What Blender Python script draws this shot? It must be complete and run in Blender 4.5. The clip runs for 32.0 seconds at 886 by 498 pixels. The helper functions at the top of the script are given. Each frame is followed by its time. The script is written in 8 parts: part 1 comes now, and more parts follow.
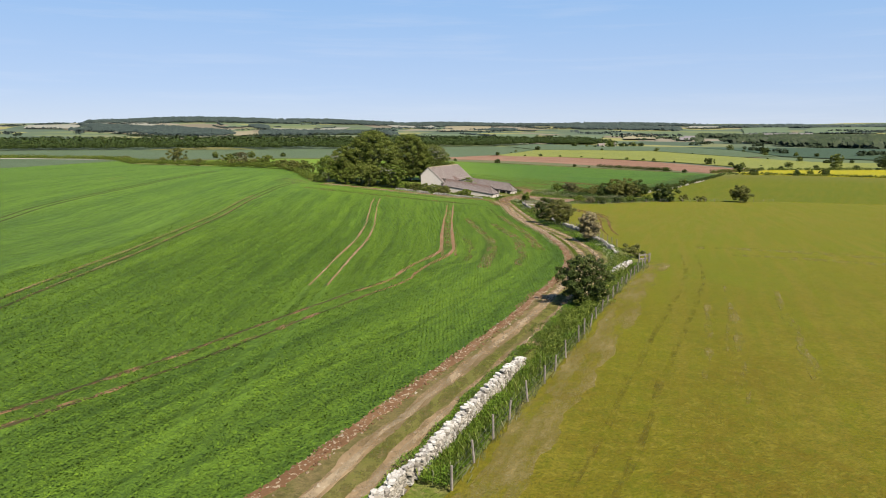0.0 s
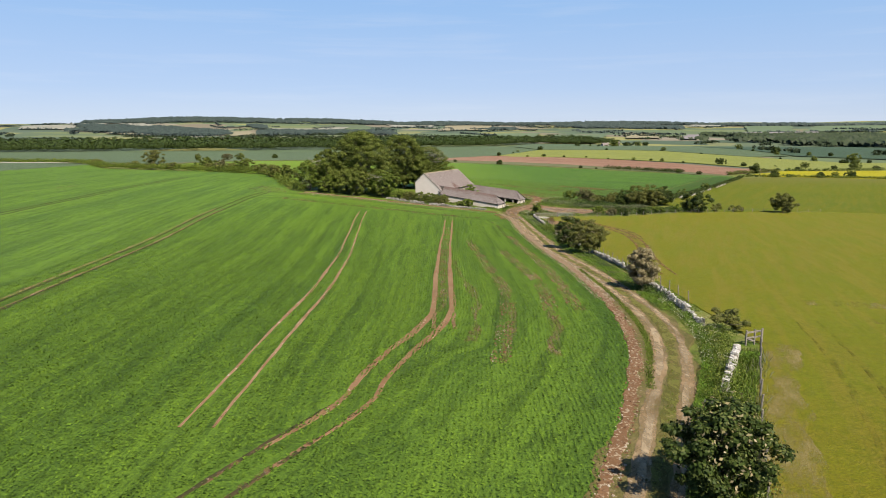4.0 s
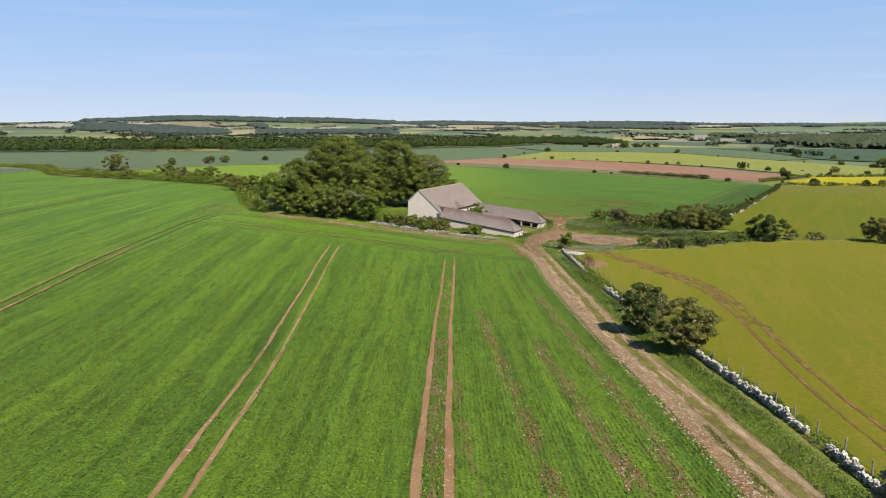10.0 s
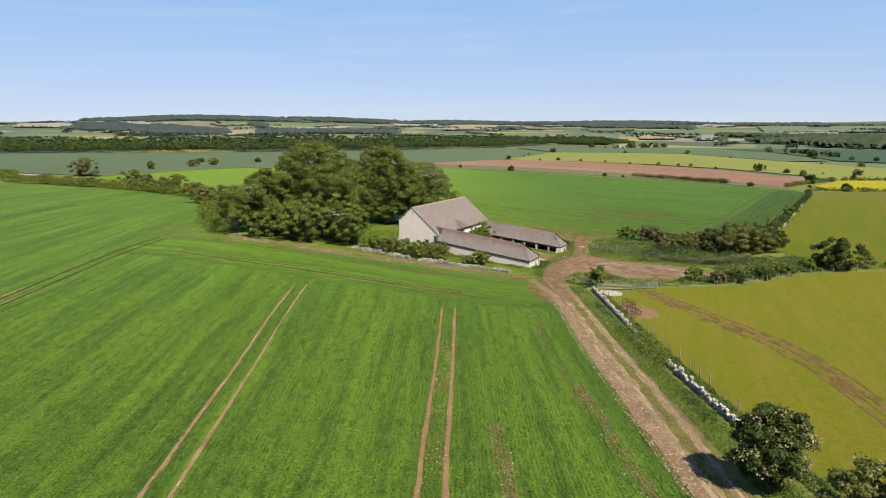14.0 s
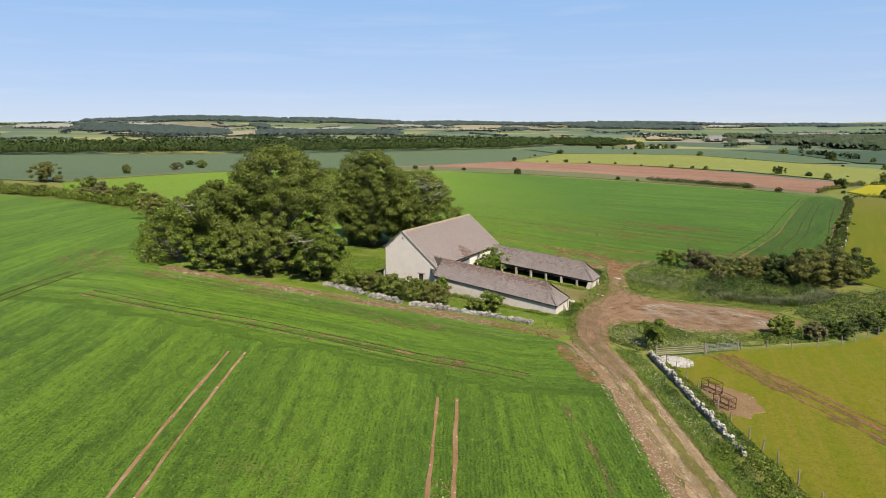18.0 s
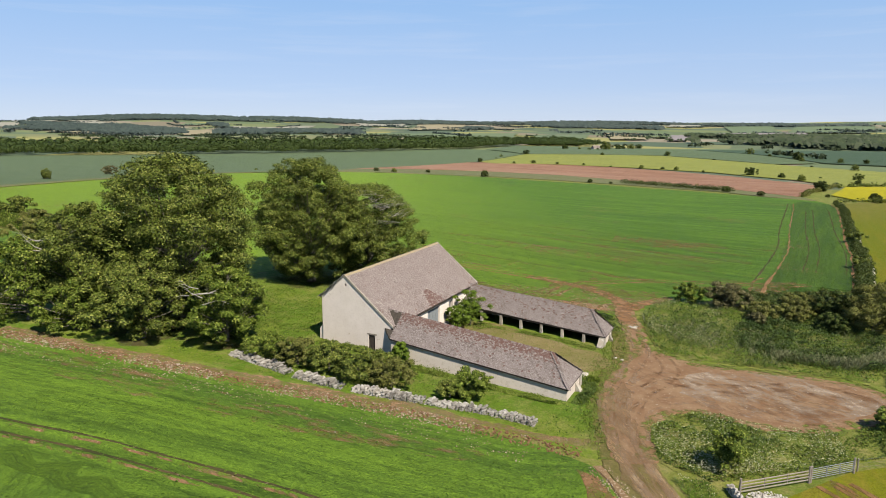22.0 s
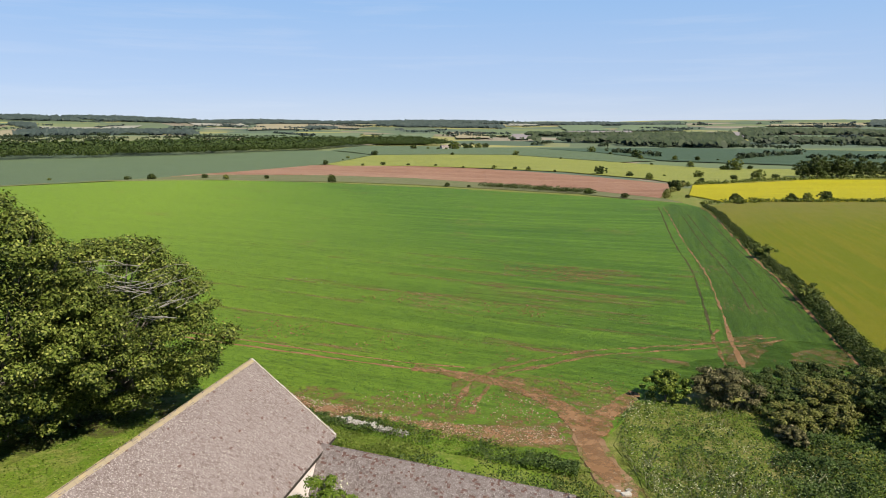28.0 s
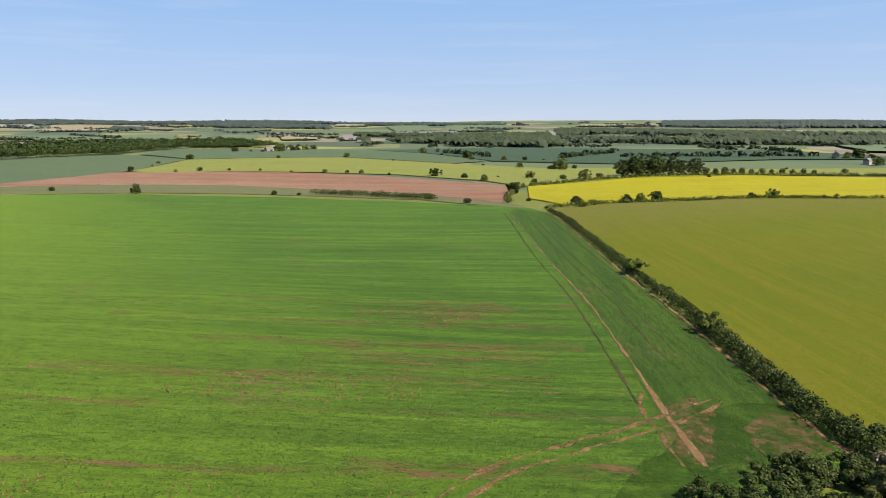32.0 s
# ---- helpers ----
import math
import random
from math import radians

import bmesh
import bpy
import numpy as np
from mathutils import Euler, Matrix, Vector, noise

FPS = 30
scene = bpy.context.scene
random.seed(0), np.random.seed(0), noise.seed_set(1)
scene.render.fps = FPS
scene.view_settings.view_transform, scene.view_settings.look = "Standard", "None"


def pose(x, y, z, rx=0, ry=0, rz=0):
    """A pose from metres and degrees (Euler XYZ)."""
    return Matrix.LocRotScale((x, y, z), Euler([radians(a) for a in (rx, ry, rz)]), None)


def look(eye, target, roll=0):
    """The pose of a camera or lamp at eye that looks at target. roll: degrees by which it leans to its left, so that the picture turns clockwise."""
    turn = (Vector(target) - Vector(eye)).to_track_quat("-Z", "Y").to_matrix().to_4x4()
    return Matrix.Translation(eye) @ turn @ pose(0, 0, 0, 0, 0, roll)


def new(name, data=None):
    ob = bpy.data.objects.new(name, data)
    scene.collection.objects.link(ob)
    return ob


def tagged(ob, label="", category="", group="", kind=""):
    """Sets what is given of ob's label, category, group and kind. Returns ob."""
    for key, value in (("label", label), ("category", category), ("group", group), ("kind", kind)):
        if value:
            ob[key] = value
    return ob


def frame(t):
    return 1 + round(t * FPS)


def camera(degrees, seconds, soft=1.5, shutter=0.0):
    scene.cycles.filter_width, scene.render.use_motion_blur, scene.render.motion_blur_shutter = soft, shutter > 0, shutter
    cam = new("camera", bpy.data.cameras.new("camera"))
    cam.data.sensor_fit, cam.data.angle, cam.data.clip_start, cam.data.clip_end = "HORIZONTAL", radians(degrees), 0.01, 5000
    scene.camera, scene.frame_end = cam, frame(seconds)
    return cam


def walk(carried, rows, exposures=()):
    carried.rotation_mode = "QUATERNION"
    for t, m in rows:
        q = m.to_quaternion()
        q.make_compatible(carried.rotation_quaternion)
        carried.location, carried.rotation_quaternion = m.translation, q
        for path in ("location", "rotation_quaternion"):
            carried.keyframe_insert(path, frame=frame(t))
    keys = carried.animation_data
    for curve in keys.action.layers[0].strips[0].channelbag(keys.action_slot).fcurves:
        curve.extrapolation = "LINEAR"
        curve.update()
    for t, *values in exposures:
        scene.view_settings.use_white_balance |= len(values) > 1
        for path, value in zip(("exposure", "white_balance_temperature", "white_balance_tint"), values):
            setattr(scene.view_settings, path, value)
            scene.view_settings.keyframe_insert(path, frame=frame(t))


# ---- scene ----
from mathutils.geometry import delaunay_2d_cdt

cam = camera(67.7, 32.0, soft=0.9)
PATH = [
    (0, (-2.138, -1.9, 20.668), (-2.135, 0.065, 20.298), -0.0),
    (1, (-1.75, 6.692, 20.655), (-1.747, 8.657, 20.284), -0.1),
    (2, (-1.502, 15.022, 20.566), (-1.498, 16.987, 20.194), -0.1),
    (3, (-1.352, 23.159, 20.689), (-1.35, 25.124, 20.316), -0.1),
    (3.5, (-1.306, 27.161, 20.752), (-1.304, 29.126, 20.38), -0.2),
    (5.5, (-1.199, 43.179, 20.843), (-1.198, 45.144, 20.47), -0.0),
    (6, (-1.133, 47.171, 20.879), (-1.132, 49.135, 20.505), -0.0),
    (7, (-1.028, 55.119, 20.995), (-1.029, 57.083, 20.621), 0.0),
    (8, (-0.924, 63.03, 21.328), (-0.926, 64.994, 20.953), 0.1),
    (9, (-0.539, 71.033, 21.602), (-0.545, 72.998, 21.228), 0.1),
    (10, (-0.48, 79.585, 21.839), (-0.486, 81.55, 21.465), -0.0),
    (11, (-0.189, 87.755, 21.9), (-0.197, 89.719, 21.527), -0.0),
    (12, (-0.051, 95.846, 22.022), (-0.06, 97.81, 21.647), -0.0),
    (13, (0.121, 103.775, 22.232), (0.108, 105.74, 21.858), -0.0),
    (14, (0.249, 111.749, 22.498), (0.236, 113.714, 22.122), 0.0),
    (14.5, (0.318, 115.786, 22.502), (0.305, 117.75, 22.127), -0.0),
    (16.5, (0.619, 132.561, 22.213), (0.6, 134.526, 21.838), -0.0),
    (17, (0.676, 136.617, 22.2), (0.656, 138.582, 21.825), -0.0),
    (18, (0.73, 144.582, 22.245), (0.707, 146.546, 21.871), 0.0),
    (19, (0.752, 152.573, 22.287), (0.729, 154.537, 21.912), 0.1),
    (20, (0.844, 160.463, 22.274), (0.834, 162.427, 21.899), 0.0),
    (20.5, (0.881, 164.443, 22.282), (0.891, 166.407, 21.907), 0.0),
    (21, (0.867, 168.451, 22.3), (0.9, 170.415, 21.925), 0.1),
    (22, (0.993, 176.437, 22.325), (1.078, 178.4, 21.949), 0.1),
    (23, (1.221, 184.319, 22.224), (1.369, 186.278, 21.85), 0.1),
    (24, (1.587, 192.19, 22.165), (1.797, 194.143, 21.79), 0.0),
    (25, (2.073, 200.112, 22.147), (2.357, 202.056, 21.773), 0.0),
    (25.5, (2.518, 203.946, 22.188), (2.841, 205.884, 21.813), 0.1),
    (27.5, (4.645, 220.309, 22.33), (5.135, 222.211, 21.953), -0.0),
    (28, (5.441, 224.247, 22.385), (5.972, 226.138, 22.007), 0.0),
    (29, (7.298, 232.076, 22.49), (7.92, 233.939, 22.112), 0.0),
    (30, (9.518, 239.809, 22.674), (10.264, 241.626, 22.297), -0.0),
    (31, (12.072, 247.556, 22.779), (12.95, 249.313, 22.401), -0.0),
    (32, (14.566, 254.833, 22.955), (15.559, 256.528, 22.578), 0.0),
]
walk(cam, [(t, look(eye, target, roll)) for t, eye, target, roll in PATH])
import collections


# ---------------------------------------------------------------- light
world = bpy.data.worlds.new("sky")
scene.world = world
world.use_nodes = True
SUN_TO = Vector((0.53, -0.85, 0)).normalized()
SUN_ELEV = radians(50)
sky = world.node_tree.nodes.new("ShaderNodeTexSky")
sky.sky_type = "NISHITA"
sky.sun_disc = False
sky.sun_elevation = SUN_ELEV
sky.sun_rotation = math.atan2(SUN_TO.x, SUN_TO.y)
sky.altitude = 800
sky.air_density = 0.7
sky.dust_density = 0.0
sky.ozone_density = 3.0
tint = world.node_tree.nodes.new("ShaderNodeMix")
tint.data_type, tint.blend_type = "RGBA", "MULTIPLY"
tint.inputs[0].default_value = 1.0
tint.inputs[7].default_value = (0.93, 0.96, 1.12, 1)
world.node_tree.links.new(sky.outputs[0], tint.inputs[6])
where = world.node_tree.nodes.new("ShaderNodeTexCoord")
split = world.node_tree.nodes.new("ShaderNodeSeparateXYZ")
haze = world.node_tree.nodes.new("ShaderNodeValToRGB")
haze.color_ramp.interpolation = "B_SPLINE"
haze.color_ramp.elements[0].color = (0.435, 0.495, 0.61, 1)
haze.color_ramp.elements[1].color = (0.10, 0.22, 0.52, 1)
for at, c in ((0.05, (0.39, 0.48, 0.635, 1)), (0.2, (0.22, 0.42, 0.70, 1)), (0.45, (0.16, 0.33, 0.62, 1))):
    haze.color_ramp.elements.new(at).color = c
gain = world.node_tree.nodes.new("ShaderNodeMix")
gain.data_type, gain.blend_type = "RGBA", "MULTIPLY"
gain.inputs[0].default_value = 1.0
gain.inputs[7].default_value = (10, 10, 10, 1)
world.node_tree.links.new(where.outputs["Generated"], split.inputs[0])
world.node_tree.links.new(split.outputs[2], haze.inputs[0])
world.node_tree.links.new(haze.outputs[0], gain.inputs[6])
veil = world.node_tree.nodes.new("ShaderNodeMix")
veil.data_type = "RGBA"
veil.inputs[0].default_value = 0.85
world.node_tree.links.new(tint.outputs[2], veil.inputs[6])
# faint streaks of high thin cloud
stretch = world.node_tree.nodes.new("ShaderNodeMapping")
stretch.inputs["Scale"].default_value = (1.6, 1.6, 26)
wisps = world.node_tree.nodes.new("ShaderNodeTexNoise")
wisps.inputs["Scale"].default_value = 2.2
wisps.inputs["Detail"].default_value = 6
wisps.inputs["Roughness"].default_value = 0.6
thin = world.node_tree.nodes.new("ShaderNodeMapRange")
thin.inputs["From Min"].default_value, thin.inputs["From Max"].default_value = 0.52, 0.8
thin.inputs["To Max"].default_value = 0.28
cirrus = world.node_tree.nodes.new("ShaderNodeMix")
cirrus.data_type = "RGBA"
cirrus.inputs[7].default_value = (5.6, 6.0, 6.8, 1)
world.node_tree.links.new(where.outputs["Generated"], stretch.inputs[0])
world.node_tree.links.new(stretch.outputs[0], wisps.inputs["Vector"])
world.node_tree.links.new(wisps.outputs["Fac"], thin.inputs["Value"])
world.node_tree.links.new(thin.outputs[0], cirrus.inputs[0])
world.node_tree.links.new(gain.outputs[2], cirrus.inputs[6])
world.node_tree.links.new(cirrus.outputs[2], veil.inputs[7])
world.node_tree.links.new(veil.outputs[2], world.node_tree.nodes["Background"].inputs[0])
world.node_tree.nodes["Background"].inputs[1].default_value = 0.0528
sun = new("sun", bpy.data.lights.new("sun", "SUN"))
sun.data.energy = 5.0
sun.data.angle = radians(0.53)
sun.data.color = (1.0, 0.915, 0.785)
to_sun = Vector((SUN_TO.x * math.cos(SUN_ELEV), SUN_TO.y * math.cos(SUN_ELEV), math.sin(SUN_ELEV)))
sun.matrix_world = look(to_sun * 300, (0, 0, 0))
scene.view_settings.exposure = 1.3

rng = np.random.default_rng(7)

# ---------------------------------------------------------------- materials


DEEP = 0.535  # one scale for all base colours


class Nodes:
    """Short hand for building one node material."""

    def __init__(self, name, rough=0.9):
        self.m = bpy.data.materials.new(name)
        self.m.use_nodes = True
        self.t = self.m.node_tree
        self.b = self.t.nodes["Principled BSDF"]
        self.b.inputs["Roughness"].default_value = rough
        self.b.inputs["Specular IOR Level"].default_value = 0.08
        self.geo = self.t.nodes.new("ShaderNodeNewGeometry")
        self.pos = self.geo.outputs["Position"]

    def link(self, a, b):
        self.t.links.new(a, b)

    def mapped(self, scale=(1, 1, 1), turn=0.0, src=None):
        n = self.t.nodes.new("ShaderNodeMapping")
        n.vector_type = "TEXTURE"
        n.inputs["Scale"].default_value = [1 / v if v else 1e6 for v in scale]
        n.inputs["Rotation"].default_value = (0, 0, turn)
        self.link(src or self.pos, n.inputs[0])
        return n.outputs[0]

    def noise(self, scale, detail=4.0, rough=0.6, src=None, distort=0.0):
        n = self.t.nodes.new("ShaderNodeTexNoise")
        n.inputs["Scale"].default_value = scale
        n.inputs["Detail"].default_value = detail
        n.inputs["Roughness"].default_value = rough
        n.inputs["Distortion"].default_value = distort
        self.link(src or self.pos, n.inputs["Vector"])
        return n.outputs["Fac"]

    def wave(self, scale, distort=1.0, src=None, dscale=0.3):
        n = self.t.nodes.new("ShaderNodeTexWave")
        n.inputs["Scale"].default_value = scale
        n.inputs["Distortion"].default_value = distort
        n.inputs["Detail Scale"].default_value = dscale
        n.inputs["Detail"].default_value = 3
        self.link(src or self.pos, n.inputs["Vector"])
        return n.outputs["Fac"]

    def cells(self, scale, src=None, randomness=1.0):
        n = self.t.nodes.new("ShaderNodeTexVoronoi")
        n.inputs["Scale"].default_value = scale
        n.inputs["Randomness"].default_value = randomness
        self.link(src or self.pos, n.inputs["Vector"])
        return n.outputs["Color"]

    def ramp(self, fac, lo, hi):
        n = self.t.nodes.new("ShaderNodeMapRange")
        n.inputs["From Min"].default_value = lo
        n.inputs["From Max"].default_value = hi
        self.link(fac, n.inputs["Value"])
        return n.outputs[0]

    def times(self, a, b):
        n = self.t.nodes.new("ShaderNodeMath")
        n.operation = "MULTIPLY"
        self.link(a, n.inputs[0])
        if isinstance(b, float):
            n.inputs[1].default_value = b
        else:
            self.link(b, n.inputs[1])
        return n.outputs[0]

    def mix(self, fac, a, b):
        n = self.t.nodes.new("ShaderNodeMix")
        n.data_type = "RGBA"
        for src, i in ((fac, 0), (a, 6), (b, 7)):
            if isinstance(src, float):
                n.inputs[i].default_value = src
            elif isinstance(src, tuple):
                n.inputs[i].default_value = (*[v * DEEP for v in src], 1)
            else:
                self.link(src, n.inputs[i])
        return n.outputs[2]

    def stops(self, fac, colours, constant=False):
        n = self.t.nodes.new("ShaderNodeValToRGB")
        n.color_ramp.interpolation = "CONSTANT" if constant else "LINEAR"
        e = n.color_ramp.elements
        while len(e) < len(colours):
            e.new(0.5)
        for i, c in enumerate(colours):
            e[i].position = i / len(colours) if constant else i / (len(colours) - 1)
            e[i].color = (*[v * DEEP for v in c], 1)
        self.link(fac, n.inputs[0])
        return n.outputs[0]

    def bump(self, height, strength=0.5, distance=0.1):
        n = self.t.nodes.new("ShaderNodeBump")
        n.inputs["Strength"].default_value = strength
        n.inputs["Distance"].default_value = distance
        self.link(height, n.inputs["Height"])
        self.link(n.outputs[0], self.b.inputs["Normal"])

    def colour(self, c):
        if isinstance(c, tuple):
            self.b.inputs["Base Color"].default_value = (*c, 1)
        else:
            self.link(c, self.b.inputs["Base Color"])
        return self

    def random_island(self):
        return self.geo.outputs["Random Per Island"]

    def random_object(self):
        return self.t.nodes.new("ShaderNodeObjectInfo").outputs["Random"]


def m_crop(name, dark, light, soil, turn, bare=0.62, bands=0.16, drilled=False, plants=False, grain=1.0, stripes=0.5, vivid=None):
    """Young cereal: drilled rows, broad bands along the rows, shade between plants painted as dark flecks, thin places
    where the soil shows.
    """
    n = Nodes(name, 0.75)
    src = None
    if drilled:
        at = n.t.nodes.new("ShaderNodeAttribute")
        at.attribute_name = "drill"
        src, turn = at.outputs["Vector"], 0.0

    def rows(scale, stretch, detail=4, rough=0.65):
        return n.noise(scale, detail, rough, n.mapped((1, stretch, 1), turn, src))

    deep = tuple(v * 0.42 for v in dark)
    bright = tuple(v * 1.3 for v in light)
    c = n.mix(n.ramp(rows(bands, 0.03), 0.40, 0.60), dark, light)
    c = n.mix(n.times(n.ramp(n.noise(0.022, 4, 0.55), 0.42, 0.62), 0.5), c, light)
    c = n.mix(n.times(n.ramp(rows(0.55, 0.012, 3), 0.49, 0.62), stripes), c, dark)
    c = n.mix(n.times(n.ramp(rows(0.3, 0.01, 3), 0.52, 0.66), stripes * 0.8), c, bright)
    c = n.mix(n.times(n.ramp(rows(1.5, 0.05, 3), 0.5, 0.66), stripes * 0.7), c, tuple(v * 0.72 for v in dark))
    c = n.mix(n.times(n.ramp(rows(0.75, 0.06, 5), 0.52, 0.62), 0.55), c, tuple(v * 0.62 for v in dark))
    c = n.mix(n.times(n.ramp(rows(0.5, 0.05, 5), 0.55, 0.66), 0.55), c, bright)
    if vivid:
        # one end is painted brighter, for sunlight thrown back by the crop
        x0, x1, tone = vivid
        sep = n.t.nodes.new("ShaderNodeSeparateXYZ")
        n.link(n.pos, sep.inputs[0])
        c = n.mix(n.times(n.ramp(sep.outputs[0], x0, x1), 0.7), c, tone)
    clump = rows(1.4, 0.25, 6, 0.8)
    c = n.mix(n.times(n.ramp(clump, 0.50, 0.62), 0.6 * grain), c, deep)
    c = n.mix(n.times(n.ramp(rows(2.4, 0.35, 5, 0.8), 0.52, 0.64), 0.6 * grain), c, bright)
    fine = n.noise(5.0, 4, 0.8)
    c = n.mix(n.times(n.ramp(fine, 0.48, 0.62), 0.5 * grain), c, deep)
    if plants:
        c = n.mix(n.times(n.ramp(n.random_island(), 0.35, 1.0), 0.3), c, deep)
        c = n.mix(n.times(n.ramp(n.random_island(), 0.3, 0.0), 0.3), c, bright)
    thin = n.times(n.ramp(n.noise(0.035, 3, 0.6), bare, bare + 0.12), n.ramp(rows(1.4, 0.2, 4, 0.8), 0.52, 0.62))
    c = n.mix(thin, c, soil)
    n.bump(n.mix(0.5, clump, fine), 1.0, 0.4)
    return n.colour(c).m


def m_grass(name, base, other, dry, patch=0.05, dryness=0.55, streak=0.0, parched=None):
    n = Nodes(name, 0.85)
    big = n.noise(patch, 5, 0.6)
    mid = n.noise(0.45, 5, 0.7)
    fine = n.noise(5.0, 4, 0.75)
    c = n.mix(n.ramp(big, 0.35, 0.65), base, other)
    c = n.mix(n.times(n.ramp(mid, dryness, dryness + 0.2), 0.7), c, dry)
    if streak:
        s = n.noise(0.6, 4, 0.65, n.mapped((1, 0.03, 1), streak))
        c = n.mix(n.times(n.ramp(s, 0.46, 0.6), 0.85), c, dry)
    if parched:
        # the thin soil at one end of the field has dried out: from y0 to y1 ever more
        y0, y1, gold = parched
        sep = n.t.nodes.new("ShaderNodeSeparateXYZ")
        n.link(n.pos, sep.inputs[0])
        c = n.mix(n.times(n.ramp(sep.outputs[1], y0, y1), n.ramp(n.noise(0.12, 5, 0.7), 0.3, 0.62)), c, gold)
        c = n.mix(n.times(n.ramp(sep.outputs[1], y0, y1), n.ramp(n.noise(1.1, 5, 0.75), 0.5, 0.68)), c, dry)
    c = n.mix(n.times(n.ramp(fine, 0.47, 0.62), 0.6), c, tuple(v * 0.5 for v in base))
    c = n.mix(n.times(n.ramp(n.noise(1.3, 5, 0.8), 0.48, 0.62), 0.55), c, tuple(v * 0.66 for v in other))
    c = n.mix(n.times(n.ramp(n.noise(2.2, 5, 0.8), 0.53, 0.66), 0.5), c, dry)
    n.bump(fine, 0.8, 0.2)
    return n.colour(c).m


def m_soil(name, base, other, stone, stones=0.66, scale=1.0):
    n = Nodes(name, 0.95)
    big = n.noise(0.25 * scale, 5, 0.65)
    fine = n.noise(6.0, 5, 0.7)
    c = n.mix(n.ramp(big, 0.35, 0.65), base, other)
    c = n.mix(n.ramp(n.noise(3.2, 3, 0.6), stones, stones + 0.05), c, stone)
    c = n.mix(n.times(n.ramp(fine, 0.5, 0.8), 0.5), c, tuple(v * 0.6 for v in base))
    n.bump(fine, 0.8, 0.08)
    return n.colour(c).m


def m_broken(name, base, other, stone, cover, scale=1.1, turn=0.0, stretch=1.0, soft=0.05):
    """Soil that shows only in places: between them the cover below is seen."""
    m = m_soil(name, base, other, stone, 0.63)
    t = m.node_tree
    geo = t.nodes.new("ShaderNodeNewGeometry")
    mp = t.nodes.new("ShaderNodeMapping")
    mp.vector_type = "TEXTURE"
    mp.inputs["Scale"].default_value = (1, 1 / stretch, 1)
    mp.inputs["Rotation"].default_value = (0, 0, turn)
    no = t.nodes.new("ShaderNodeTexNoise")
    no.inputs["Scale"].default_value = scale
    no.inputs["Detail"].default_value = 6
    no.inputs["Roughness"].default_value = 0.75
    ramp = t.nodes.new("ShaderNodeMapRange")
    ramp.inputs["From Min"].default_value = cover
    ramp.inputs["From Max"].default_value = cover + soft
    clear = t.nodes.new("ShaderNodeBsdfTransparent")
    mix = t.nodes.new("ShaderNodeMixShader")
    t.links.new(geo.outputs["Position"], mp.inputs[0])
    t.links.new(mp.outputs[0], no.inputs["Vector"])
    t.links.new(no.outputs["Fac"], ramp.inputs["Value"])
    t.links.new(ramp.outputs[0], mix.inputs[0])
    t.links.new(clear.outputs[0], mix.inputs[1])
    t.links.new(t.nodes["Principled BSDF"].outputs[0], mix.inputs[2])
    t.links.new(mix.outputs[0], t.nodes["Material Output"].inputs[0])
    return m


def m_leaf(name, dark, mid, light, thin=0.25, drift=0.0):
    """Foliage: each leaf or spray a shade of its own, light comes through it; drift: how far whole patches turn dark."""
    n = Nodes(name, 0.55)
    c = n.stops(n.random_island(), [dark, mid, mid, light])
    c = n.mix(n.times(n.ramp(n.noise(0.35, 3, 0.5), 0.4, 0.65), 0.3), c, mid)
    if drift:
        c = n.mix(n.times(n.ramp(n.noise(0.22, 4, 0.6), 0.47, 0.6), drift), c, dark)
    n.colour(c)
    tr = n.t.nodes.new("ShaderNodeBsdfTranslucent")
    n.link(c, tr.inputs[0])
    mx = n.t.nodes.new("ShaderNodeMixShader")
    mx.inputs[0].default_value = thin
    n.link(n.b.outputs[0], mx.inputs[1])
    n.link(tr.outputs[0], mx.inputs[2])
    n.link(mx.outputs[0], n.t.nodes["Material Output"].inputs[0])
    return n.m


def m_stone(name, base, other, dark, per_object=True, lichen=(0.5, 0.48, 0.42), spot=1.2):
    n = Nodes(name, 0.9)
    r = n.random_object() if per_object else n.random_island()
    c = n.stops(r, [dark, base, other])
    c = n.mix(n.ramp(n.noise(spot, 5, 0.75), 0.52, 0.62), c, lichen)
    fine = n.noise(14, 4, 0.7)
    c = n.mix(n.times(n.ramp(fine, 0.5, 0.8), 0.5), c, dark)
    n.bump(fine, 0.6, 0.03)
    return n.colour(c).m


def m_plain(name, base, other, rough=0.7, metal=0.0, scale=3.0):
    n = Nodes(name, rough)
    n.b.inputs["Metallic"].default_value = metal
    f = n.noise(scale, 4, 0.7)
    n.bump(f, 0.3, 0.02)
    return n.colour(n.mix(n.ramp(f, 0.35, 0.65), base, other)).m


CROP_A = m_crop("crop_green", (0.080, 0.154, 0.019), (0.156, 0.262, 0.023), (0.25, 0.145, 0.08), 0.06, 0.64, 0.14, True)
CROP_HEAD = m_crop("headland_crop", (0.044, 0.094, 0.010), (0.076, 0.136, 0.012), (0.22, 0.12, 0.065), -0.58, 0.58, 0.4)
CROP_PLANT = m_crop("cereal_leaves", (0.094, 0.176, 0.020), (0.172, 0.282, 0.024), (0.25, 0.145, 0.08), 0.06, 0.9, 0.14, True, True, 0.6)
CROP_YOUNG = m_crop("far_cereal_leaves", (0.056, 0.122, 0.020), (0.102, 0.188, 0.025), (0.25, 0.145, 0.08), 1.045, 0.9, 0.3, False, True, 0.6)
